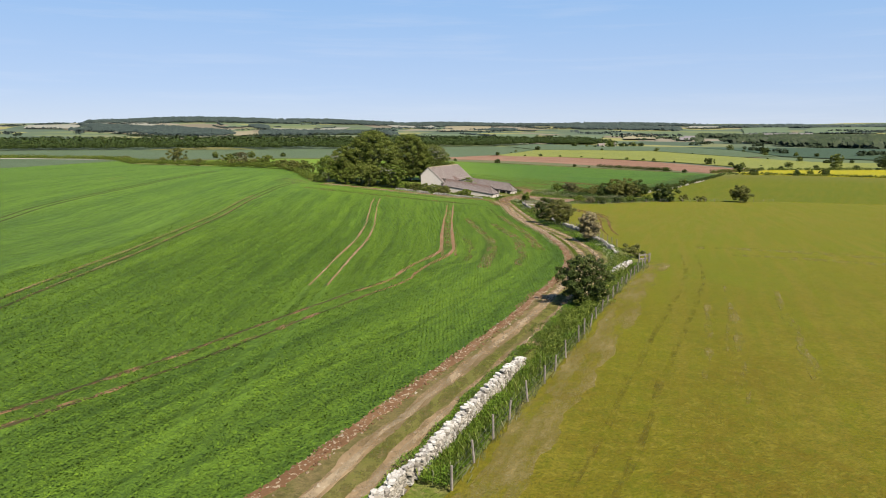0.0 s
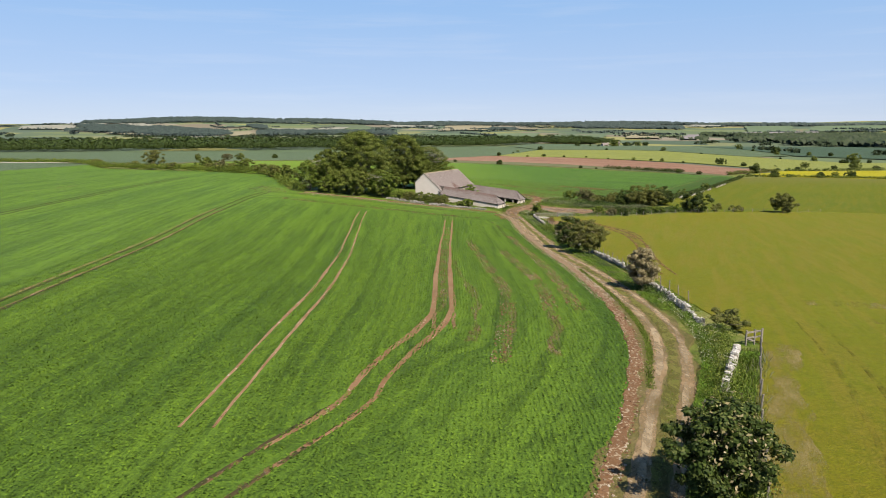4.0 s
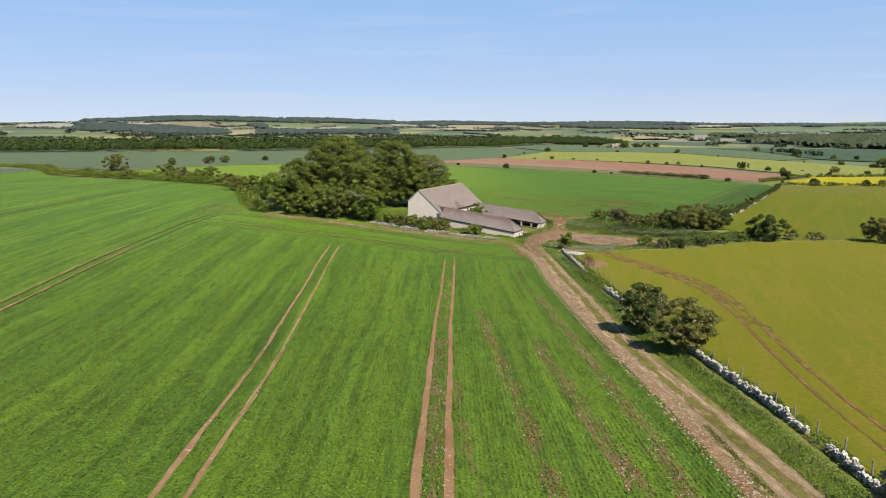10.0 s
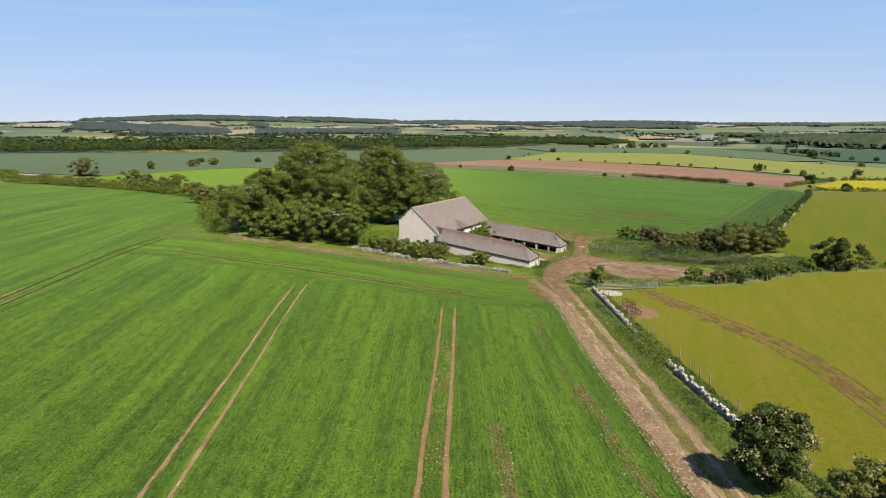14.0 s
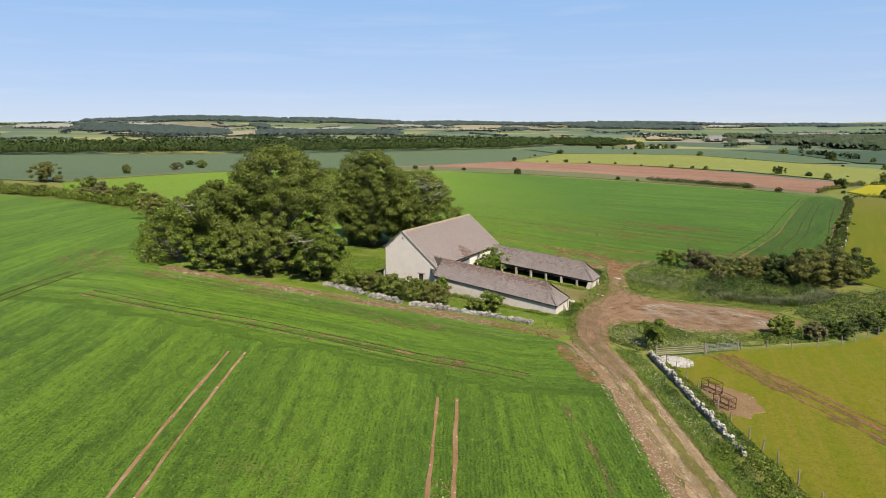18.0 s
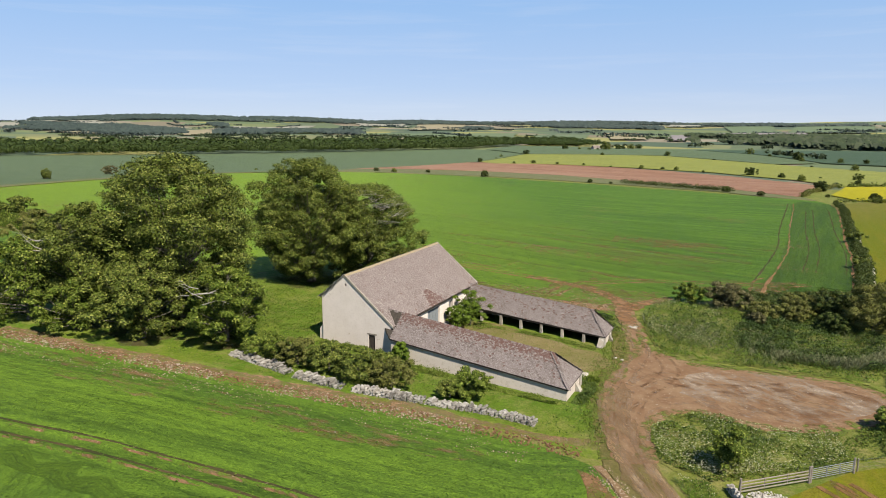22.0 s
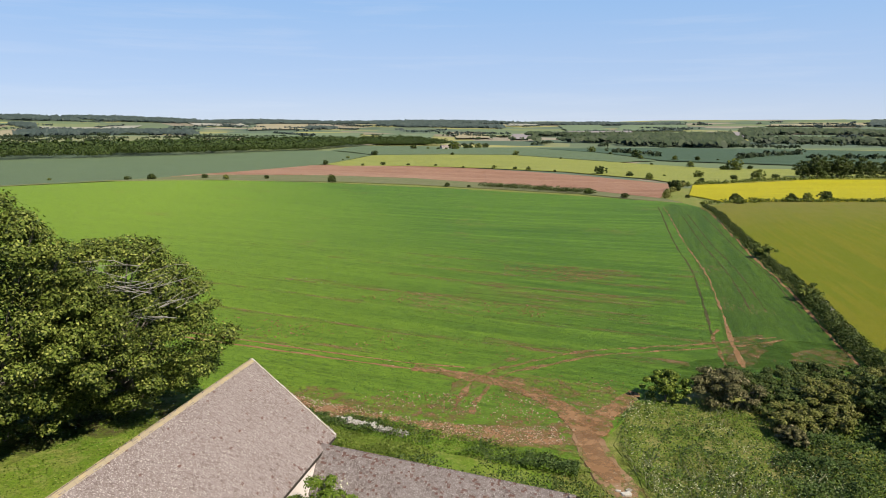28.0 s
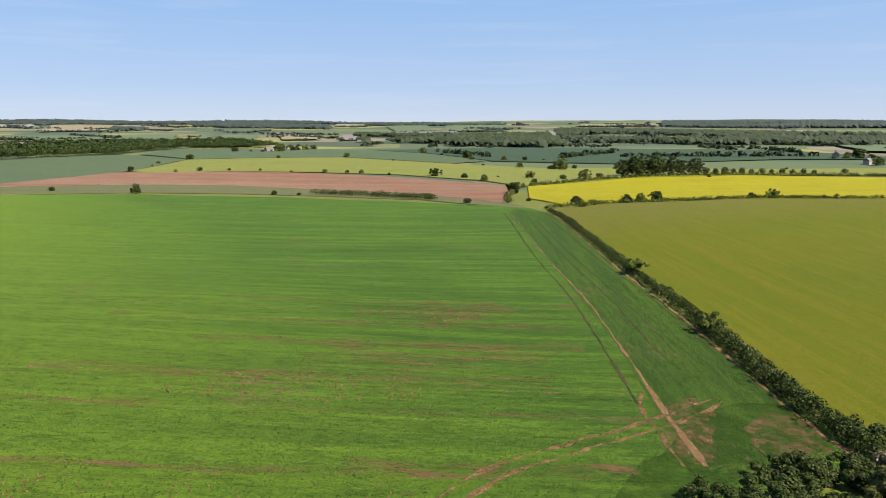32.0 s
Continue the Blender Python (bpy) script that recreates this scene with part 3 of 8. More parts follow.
def sheet(name, outline, step, lift, mat, label, category="field", ragged=0.0, curve=False):
    """A piece of ground cover that lies on the land within an outline."""
    from_line = np.asarray(outline, float)
    if curve:
        edge = smooth(from_line, step, True)
    else:
        edge = []
        for i in range(len(from_line)):
            a, b = from_line[i], from_line[(i + 1) % len(from_line)]
            k = max(1, int(float(np.linalg.norm((b - a)[:2])) / step))
            edge += [a + (b - a) * t for t in np.arange(k) / k]
        edge = np.array(edge)
    if ragged:
        edge = edge + rng.normal(0, ragged, edge.shape)
    lo, hi = edge.min(0), edge.max(0)
    gx, gy = np.meshgrid(np.arange(lo[0], hi[0], step), np.arange(lo[1], hi[1], step))
    gx, gy = gx.ravel() + rng.uniform(-0.2, 0.2, gx.size) * step, gy.ravel() + rng.uniform(-0.2, 0.2, gx.size) * step
    keep = inside(gx, gy, edge)
    pts = np.concatenate([edge, np.stack([gx[keep], gy[keep]], 1)])
    co, _, faces, *_ = delaunay_2d_cdt([Vector(p) for p in pts], [], [list(range(len(edge)))], 1, 1e-4)
    co = np.array([(c[0], c[1]) for c in co], float)
    z = ground(co[:, 0], co[:, 1]) + lift
    # the rim slopes down into the land, so that no gap opens below it
    faces = [tuple(f) for f in faces]
    sides = collections.Counter(tuple(sorted(e)) for f in faces for e in zip(f, f[1:] + f[:1]))
    rim = [e for f in faces for e in zip(f, f[1:] + f[:1]) if sides[tuple(sorted(e))] == 1]
    out = np.zeros_like(co)
    for i, j in rim:
        dx, dy = co[j] - co[i]
        out[i] += (dy, -dx)
        out[j] += (dy, -dx)
    out /= np.maximum(np.linalg.norm(out, axis=1), 1e-6)[:, None]
    n = len(co)
    top = np.column_stack([co, z])
    foot = np.column_stack([co + out * 0.3, z - 0.32])
    edge_ids = sorted({i for e in rim for i in e})
    at = {v: n + k for k, v in enumerate(edge_ids)}
    m = len(edge_ids)
    verts = np.concatenate([top, top[edge_ids], foot[edge_ids]])
    faces = faces + [(at[j], at[i], at[i] + m, at[j] + m) for i, j in rim]
    me = mesh_of(name, verts, faces, mat)
    me.polygons.foreach_set("use_smooth", [True] * len(me.polygons))
    return tagged(new(name, me), label, category, kind="structure")


def ribbon(name, line, width, lift, mat, label, category, step=1.0, ragged=0.15, across=3, parent=None, wander=0.0):
    """A strip of ground cover along a line; width is one number or one for each given point."""
    line = np.asarray(line, float)
    w = np.broadcast_to(np.asarray(width, float), (len(line),))
    both = smooth(np.column_stack([line, w]), step)
    c, w = both[:, :2], both[:, 2]
    d = np.gradient(c, axis=0)
    d = d / np.linalg.norm(d, axis=1)[:, None]
    nrm = np.column_stack([d[:, 1], -d[:, 0]])
    n = len(c)
    if wander:
        c = c + nrm * (wander * np.sin(np.arange(n) * 0.11 + 1) * rng.uniform(0.5, 1))[:, None]
    cols = []
    for k in range(across):
        f = k / (across - 1) - 0.5
        rag = np.convolve(rng.normal(0, ragged, n + 8), np.ones(5) / 2.4, "same")[4 : n + 4] if k in (0, across - 1) else 0
        off = f * w + rag
        p = c + nrm * off[:, None]
        cols.append(np.column_stack([p, ground(p[:, 0], p[:, 1]) + lift]))
    # both edges slope down into the land
    for k, way in ((0, -1), (-1, 1)):
        foot = cols[k] + np.column_stack([nrm * 0.22 * way, np.full(n, -0.26)])
        if way < 0:
            cols = [foot] + cols
        else:
            cols = cols + [foot]
    across += 2
    v = np.stack(cols, 1).reshape(-1, 3)
    faces = [(i * across + k, i * across + k + 1, (i + 1) * across + k + 1, (i + 1) * across + k) for i in range(n - 1) for k in range(across - 1)]
    me = mesh_of(name, v, faces, mat)
    ob = new(name, me)
    if parent:
        ob.parent = parent
        return ob
    return tagged(ob, label, category, kind="structure")


def leaf_quads(p, normal, size, flat=0.6):
    """Diamond sprays of leaves at the points p, facing roughly along normal."""
    n = len(p)
    normal = normal + rng.normal(0, flat, (n, 3))
    normal /= np.linalg.norm(normal, axis=1)[:, None] + 1e-9
    a = np.cross(normal, rng.normal(0, 1, (n, 3)))
    a /= np.linalg.norm(a, axis=1)[:, None] + 1e-9
    b = np.cross(normal, a)
    s = (size * rng.uniform(0.6, 1.3, n))[:, None]
    bend = normal * s * rng.uniform(-0.25, 0.25, (n, 1))
    return np.stack([p + a * s * 0.6 + bend, p + b * s * 0.36, p - a * s * 0.6 + bend, p - b * s * 0.36], 1)


def lobed_points(lobes, count, depth=0.35, floor=None):
    """Points near the outer skin of a union of round lobes (x, y, z, radius, flattening)."""
    lobes = np.asarray(lobes, float)
    w = lobes[:, 3] ** 2
    pick = rng.choice(len(lobes), int(count * 2.9), p=w / w.sum())
    d = rng.normal(0, 1, (len(pick), 3))
    d = d / np.linalg.norm(d, axis=1)[:, None]
    r = 1 - depth * rng.uniform(0, 1, len(pick)) ** 1.5 + rng.normal(0, 0.06, len(pick))
    d2 = d + rng.normal(0, 0.16, d.shape)
    p = lobes[pick, :3] + d2 * (r * lobes[pick, 3])[:, None] * np.column_stack([np.ones(len(pick)), np.ones(len(pick)), lobes[pick, 4]])
    ok = (d[:, 2] > -0.2) | (rng.uniform(0, 1, len(p)) < 0.25)
    for x, y, z, rad, f in lobes:
        e = (p - (x, y, z)) / (rad, rad, rad * f)
        ok &= (e**2).sum(1) > 0.36
    if floor is not None:
        ok &= p[:, 2] > floor
    return p[ok][:count], d[ok][:count]


def make_lobes(h, spread, base, count, tall=0.8):
    """Sprays of many sizes over an uneven, broad crown between base and h."""
    mid, half = (h + base) / 2, (h - base) / 2
    out = [(0, 0, mid - half * 0.1, min(spread, half) * 0.62, half * 0.9 / min(spread, half))]
    bulge = rng.uniform(0, 6.28, 3)
    small = 1.25 if count < 16 else (1.0 if count < 70 else 0.72)
    for i in range(count):
        zc = 1 - 2 * (i + 0.5) / count
        a = i * 2.39996 + rng.uniform(-0.3, 0.3)
        rr = (1 - zc * zc) ** (0.5 if zc > 0 else 0.3)
        wob = 1 + 0.19 * math.sin(2 * a + bulge[0]) + 0.14 * math.sin(3 * a + bulge[1] + 2 * zc)
        sc = rng.uniform(0.62, 0.95)
        r = spread * rng.uniform(0.10, 0.24) * small
        z = mid + zc * half * rng.uniform(0.74, 0.94)
        out.append((math.cos(a) * rr * spread * sc * wob, math.sin(a) * rr * spread * sc * wob, max(z, r * 0.6), r, tall * rng.uniform(0.6, 1.05)))
    return out


def tree_meshes(h, spread, base, lobes, leaves, size, mat, trunk=0.3, tall=0.8, limbs=7, boughs=None):
    """The trunk with its limbs, and the crown, as two meshes round the foot of the trunk."""
    lob = make_lobes(h, spread, base, lobes, tall)
    bm = bmesh.new()
    top = base + (h - base) * 0.55
    rod(bm, (0, 0, -0.4), (0.03 * h, 0.01 * h, base * 0.9 + 0.3), trunk * 1.15, trunk * 0.8, 9)
    rod(bm, (0.03 * h, 0.01 * h, base * 0.9), (0.0, 0.02 * h, top), trunk * 0.8, trunk * 0.35, 8)
    for i in range(limbs):
        x, y, z, r, f = lob[1 + (i * 7) % (len(lob) - 1)]
        z0 = base * 0.8 + (min(z, top) - base * 0.8) * 0.4
        knee = Vector((x * 0.55, y * 0.55, z0 + (z - z0) * 0.45))
        tip = Vector((x, y, z)) * 1.0 + Vector((x, y, 0)).normalized() * r * 0.8
        limb = bmesh.new() if boughs is not None else bm
        rod(limb, (0.01 * h, 0.01 * h, z0), knee, trunk * 0.34, trunk * 0.16, 5)
        rod(limb, knee, tip, trunk * 0.16, trunk * 0.03, 4)
        for s in (-1, 1):
            side = Vector((-y, x, 0)).normalized() * r * s
            rod(limb, knee.lerp(tip, 0.5), tip * 0.98 + side * 0.8 + Vector((0, 0, r * 0.5 * s)), trunk * 0.07, trunk * 0.02, 3)
        if boughs is not None:
            boughs.append(limb)
    me = bpy.data.meshes.new("trunk")
    bm.to_mesh(me)
    bm.free()
    me.materials.append(BARK)
    p, d = lobed_points(lob, leaves, 0.5, 0.1)
    return me, quads_mesh("crown", leaf_quads(p, d * 0.9 + (0, 0, 0.42), size, 0.42), mat)


def plant_tree(name, x, y, meshes, label, category="tree", group="", scale=1.0, rz=0.0, sink=0.0):
    ob = thing(name, x, y, gz(x, y) - sink, rz, label, category, group)
    ob.scale = (scale, scale, scale)
    part("trunk", meshes[0], None, ob)
    part("crown", meshes[1], None, ob)
    return ob

# ---------------------------------------------------------------- ground and fields


def axis(lo, hi, fine_lo, fine_hi, fine, grow):
    v = list(np.arange(fine_lo, fine_hi, fine))
    step, p = fine, fine_hi
    while p < hi:
        v.append(p)
        step *= grow
        p += step
    v.append(hi)
    step, p = fine, fine_lo
    while p > lo:
        step *= grow
        p -= step
        v.insert(0, p)
    return np.array(v)


def build_ground():
    xs = axis(-4300, 4300, -70, 130, 2.5, 1.06)
    ys = axis(-900, 4500, -20, 330, 2.5, 1.05)
    gx, gy = np.meshgrid(xs, ys)
    z = ground(gx, gy)
    d = np.hypot(gx - 50, gy - 250)
    z -= 0.04 + 0.0012 * np.clip(d - 150, 0, 1500)
    n = len(xs)
    v = np.stack([gx, gy, z], -1).reshape(-1, 3)
    i = (np.arange(len(ys) - 1)[:, None] * n + np.arange(n - 1)).ravel()
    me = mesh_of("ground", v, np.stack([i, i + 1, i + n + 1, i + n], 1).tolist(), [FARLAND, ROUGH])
    mid = d[:-1, :-1].ravel() < 420
    me.polygons.foreach_set("material_index", mid.astype(np.int32))
    me.polygons.foreach_set("use_smooth", [True] * len(me.polygons))
    tagged(new("ground", me), "rolling farmland under rough grass, reaching to far hills", "ground", kind="structure")


build_ground()

EDGE_TRACK = [(-40, -30), (-22, 4), (-10.4, 24.4), (-7.3, 30.5), (-1.4, 42.6), (3.9, 54.1), (11.1, 72.6), (14.7, 85.7), (16.4, 101), (17.2, 125), (17.0, 160), (17.0, 190), (17.4, 213), (15.5, 226)]
EDGE_BARN = [(11, 230), (1, 234.4), (-10.6, 238.3), (-18.8, 241.3), (-32.4, 246), (-47.4, 251.5), (-54, 257)]
EDGE_HEDGE = [(-72, 311), (-84, 317), (-120, 347), (-150, 364), (-180, 380), (-205, 415)]


def drill_marks(me, x, y):
    """Gives each vertex its place in the drilled rows: metres across the rows, metres along them."""
    mid = np.interp(y, [60, 84, 95, 127, 171, 206, 240], [-3, -2.6, -1.4, -1.2, -0.4, 0.4, 1.0])
    one = np.interp(y, [60, 94, 117, 138, 170, 216, 240], [-15.2, -15.4, -16.2, -17.8, -20.5, -23.7, -25])
    two = np.interp(y, [57, 73, 90, 111, 150, 190, 240], [-42.6, -43.7, -45, -48, -54, -59.5, -60])
    three = np.interp(y, [125, 150, 180, 230, 290], [-88, -95, -100.5, -103, -101])
    edge = np.interp(y, [p[1] for p in EDGE_TRACK], [p[0] for p in EDGE_TRACK])
    across = np.where(x > one, 18 * (x - mid) / (mid - one), np.where(x > two, -18 + 32 * (x - one) / (one - two), -50 + 44 * (x - two) / (two - three)))
    bend = np.interp(y, [32, 42.5, 61, 77.7, 94, 95], [-26, -19.8, -11, -4, -1.4, -1.4])
    across = np.where((x > bend) & (y < 95) | (x > mid) & (y >= 95), (x - edge) * np.where(y < 80, 0.87, 1.0), across)
    head = np.interp(x, [-51, -37.2, -24.2, -11.4, -2.5, 4.4, 9.2], [235, 230, 226, 221, 217, 214.5, 212.3]) - 4
    turned = (y > head) & (x > -60)
    co = np.zeros((len(x), 3), np.float32)
    co[:, 0] = np.where(turned, (y - head) * 0.93, across)
    co[:, 1] = np.where(turned, x, y)
    me.attributes.new("drill", "FLOAT_VECTOR", "POINT").data.foreach_set("vector", co.ravel())


def drill_sheet(ob):
    co = np.empty(len(ob.data.vertices) * 3, np.float32)
    ob.data.vertices.foreach_get("co", co)
    drill_marks(ob.data, co[0::3], co[1::3])


drill_sheet(sheet("crop_field", EDGE_TRACK + EDGE_BARN + EDGE_HEDGE + [(-222, 330), (-260, 250), (-260, -60), (-60, -60)], 2.0, 0.04, CROP_A, "field of young bright green cereal with drilled rows"))
FENCE_LINE = [(-30, -30), (-14, 4), (-1.7, 25.1), (1.6, 32.4), (4.4, 37.9), (8.4, 46.8), (17.0, 66.5), (25.3, 83.9), (25.6, 101), (25.9, 120), (26.2, 136), (26.6, 156), (26.9, 175), (27.1, 199), (27.0, 211), (26.6, 220)]
PASTURE_FAR = [(37.2, 225.6), (53, 229.5), (74, 243), (99, 250.5), (124, 248.5), (153, 236), (330, 190)]
sheet("pasture", FENCE_LINE + PASTURE_FAR + [(330, -60), (-40, -60)], 6, 0.04, PASTURE, "yellowish green grazed pasture with faint wheel marks")
FIELD_B_NEAR = [(-44, 268), (-22, 289), (0, 291), (9.5, 284.5), (17, 280), (28, 270.5), (33, 273.5), (42.5, 281.5), (51, 285), (60, 287), (70, 285), (80, 284)]
HEDGE_LINE = [(80.5, 284), (89, 298.2), (109.8, 329), (137.2, 373.6), (186, 452.2), (199.6, 478)]
FIELD_B_FAR = [(205, 502), (193, 530), (173, 575), (128, 628), (58, 668), (-12, 690), (-73, 684), (-125, 604), (-150, 500), (-165, 425), (-120, 352), (-84, 320), (-72, 313)]
sheet("cereal_field", FIELD_B_NEAR + [(p[0] - 1.2, p[1] + 0.4) for p in HEDGE_LINE] + FIELD_B_FAR, 9, 0.04, CROP_B, "green cereal field beyond the barn with thin stony places")
sheet("headland_crop", [(62, 291.3), (71.6, 304), (86.2, 324.4), (114.5, 370), (150, 430), (180, 482), (196, 500), (198.4, 479), (185, 453), (136, 374), (108.6, 329.4), (88, 298.8), (79.5, 287.8)], 6, 0.055, CROP_HEAD, "darker cereal drilled along the hedge")
# broken patch of darker green over the headland
sheet("headland_crop", [(49, 287.4), (52, 286.6), (60, 288.4), (70, 286.6), (79, 286.6), (86.5, 297.4), (82, 301), (75, 301), (69, 297), (60, 294.5), (53, 291)], 3, 0.062, CROP_DARK, "darker cereal on the headland behind the scrub", "field", 0.5)
sheet("sheep_pasture", [(p[0] + 1, p[1] - 0.4) for p in HEDGE_LINE] + [(224, 494), (265, 494), (297, 489), (355, 487), (432, 454), (640, 400), (640, 150), (330, 192), (153, 238), (124, 250.5), (99, 252.5), (76, 246), (84, 268)], 14, 0.06, SHEEP, "grazed brownish green pasture beside the hedge")
sheet("field_margin", [(206, 503), (195, 531), (188, 577), (151, 629), (109, 665), (56, 688), (-24, 693), (-79, 676), (-86, 703), (-60, 737), (-30, 774), (8, 776), (64, 768), (127, 733), (158, 692), (188, 658), (209, 612), (213, 528)], 16, 0.2, PALE, "wide weedy margin below the ploughed field")
sheet("ploughed_field", [(212, 532), (208, 613), (188, 657), (158, 690), (126, 731), (64, 766), (8, 774), (-30, 773), (-60, 736), (-36, 866), (22, 903), (80, 909), (164, 887), (212, 854), (252, 808), (281, 750), (296, 684), (300, 640)], 18, 0.3, PLOUGH, "bare ploughed field of reddish brown soil")
sheet("yellow_green_field", [(310, 642), (318, 710), (288, 800), (228, 857), (156, 897), (88, 898), (75, 922), (147, 1055), (240, 1055), (323, 1030), (401, 895), (454, 800), (532, 757), (604, 682), (726, 600), (800, 520), (700, 520), (552, 646), (447, 676)], 25, 0.4, YELLOWGREEN, "pale yellow green field of grass")
sheet("rapeseed_field", [(309, 636), (447, 671), (551, 640), (627, 555), (720, 490), (720, 390), (432, 457), (355, 490), (297, 492), (265, 498), (228, 500), (240, 545)], 20, 0.35, RAPE, "bright yellow rapeseed field in bloom")
sheet("blue_green_field", [(-168, 428), (-152, 500), (-128, 606), (-76, 690), (-42, 775), (16, 855), (73, 924), (145, 1060), (100, 1180), (44, 1215), (-76, 1080), (-280, 975), (-400, 932), (-522, 915), (-700, 880), (-640, 600), (-420, 480), (-226, 440)], 25, 0.4, BLUEGREEN, "blue green cereal field below a wood")
sheet("dark_green_field", [(463, 1266), (461, 903), (562, 795), (754, 731), (900, 640), (1048, 930), (694, 1243)], 30, 0.6, DARKGREEN, "dark blue green field far down the valley")
sheet("stubble_field", [(150, 1062), (240, 1060), (325, 1036), (403, 900), (455, 905), (455, 1266), (300, 1500), (200, 1480), (110, 1190)], 30, 0.6, BLUEGREEN, "pale blue green field far down the valley")
sheet("left_field", [(-222, 328), (-206, 417), (-184, 400), (-226, 438), (-420, 470), (-640, 560), (-640, 200), (-262, 240)], 20, 0.1, BLUEGREEN, "blue green field behind the crest")

YARDEDGE = m_broken("ragged_yard_edge", (0.10, 0.14, 0.02), (0.15, 0.16, 0.035), (0.24, 0.2, 0.09), 0.48, 0.9, 0.0, 1.0, 0.1)
DARKSWIRL = m_broken("dark_tyre_swirl", (0.145, 0.075, 0.038), (0.18, 0.10, 0.055), (0.24, 0.16, 0.1), 0.46, 0.6, 0.5, 0.4, 0.35)
SWIRL = m_broken("tyre_swirl", (0.27, 0.17, 0.10), (0.34, 0.23, 0.145), (0.45, 0.36, 0.27), 0.44, 0.6, 0.5, 0.4, 0.3)


def offset_line(line, d):
    p = smooth(line, 4)
    g = np.gradient(p, axis=0)
    g /= np.linalg.norm(g, axis=1)[:, None]
    return p + np.column_stack([g[:, 1], -g[:, 0]]) * d


# grass round the farm and along the track
sheet("farm_grass", [(20, 226), (15.5, 227.5), (11, 231.5), (1, 235.9), (-10.6, 239.8), (-18.8, 242.8), (-32.4, 247.5), (-50, 254), (-52, 262), (-56, 270), (-64, 300), (-72, 312), (-84, 318), (-72, 314), (-46, 290), (-22, 290.5), (0, 292), (9.5, 286), (28, 271), (22, 258), (18, 244), (20, 234)], 4, 0.03, FARMGRASS, "rough green grass round the barn", "grass")
sheet("yard", [(17.6, 227), (18.2, 231), (19.2, 236), (20.6, 241.5), (23, 246.5), (26.5, 252), (29, 257.5), (30.0, 263), (31.0, 269), (31.6, 273), (32.4, 276.4), (33.6, 278.0), (35.0, 276.6), (34.8, 273), (34.0, 268.5), (32.8, 263.4), (31.8, 258.5), (32.4, 255.2), (35.2, 252.2), (41, 250.0), (46, 248.6), (51, 246.6), (53.4, 242.5), (52.5, 239), (47, 235.6), (40.5, 233.6), (34, 234.0), (29.5, 237.4), (25.8, 236.4), (22.4, 232.6), (21.4, 227)], 1.2, 0.09, YARD, "bare trodden brown earth yard beside the barn", "yard", 0.22, True)
sheet("yard_dust", [(31, 246), (36, 249), (44.5, 248.4), (50, 245.5), (52, 241.5), (46, 236.8), (39, 235.6), (33, 237), (30, 241)], 1.2, 0.105, DUST, "pale dry dusty patches on the yard", "dust", 0.2, True)
SWIRLS = [[(19.4, 230), (20.8, 238), (24, 245), (28, 252), (31, 260), (33, 271)], [(19.8, 230), (22.5, 239), (28, 244.5), (35, 246), (43, 244.5), (50, 242)], [(24, 243), (30, 247.5), (38, 242), (45, 238.5)], [(20.4, 234), (25, 241.5), (31, 249), (32, 258), (33.2, 268)], [(21, 231), (24, 238), (31, 241), (40, 240), (49, 239)], [(27, 251), (29.5, 246), (36, 243.5), (46, 246)], [(19, 232), (21, 240), (25.5, 248), (30, 256), (31.5, 266)]]
for k, line in enumerate(SWIRLS):
    for s in (-0.9, 0.9):
        ribbon("tyre_track", offset_line(line, s), 0.32 + 0.06 * (k % 3), 0.108 + 0.003 * k, (SWIRL, DARKSWIRL)[k % 2], "tyre track curving over the trodden yard", "tyre track", 0.6, 0.06)
for line in ([(17.4, 227), (18.0, 231), (19.0, 236), (20.4, 241.5), (22.8, 246.5), (26.3, 252), (28.8, 257.5), (29.8, 263), (30.8, 269), (31.4, 275)], [(35.6, 274), (34.2, 268.5), (33.0, 263.4), (32.0, 258.5), (32.6, 255.4), (35.4, 252.4), (41, 250.2), (46, 248.8), (51, 246.8), (53.6, 242.5), (52.7, 239), (47, 235.4), (40.5, 233.4), (34, 233.8), (29.5, 237.2), (25.8, 236.2), (22.6, 232.4), (21.6, 227)]):
    ribbon("yard_edge", line, 2.6, 0.098, YARDEDGE, "ragged edge of trodden earth and grass round the yard", "soil", 0.7, 0.35)
sheet("courtyard_grass", [(5, 257), (21.0, 248), (24.5, 254), (9, 266)], 2, 0.06, DRYGRASS, "dry straw coloured grass in the courtyard", "grass", 0.4, True)
sheet("pale_rubble", [(27.8 + math.cos(a) * (1.5 + 0.25 * math.sin(3 * a)), 220.2 + math.sin(a) * (1.7 + 0.2 * math.cos(2 * a))) for a in np.linspace(0, 6.28, 17)[:-1]], 0.5, 0.1, CHALKY, "spread of pale stone rubble by the gate", "rubble", 0.18, True)
sheet("feeder_soil", [(27.0, 209.4), (27.3, 206.0), (28.6, 203.8), (31.2, 205.0), (31.9, 208.4), (31.2, 211.8), (28.3, 212.6)], 0.8, 0.08, REDSOIL, "bare trampled red soil round the feeders", "soil", 0.35, True)

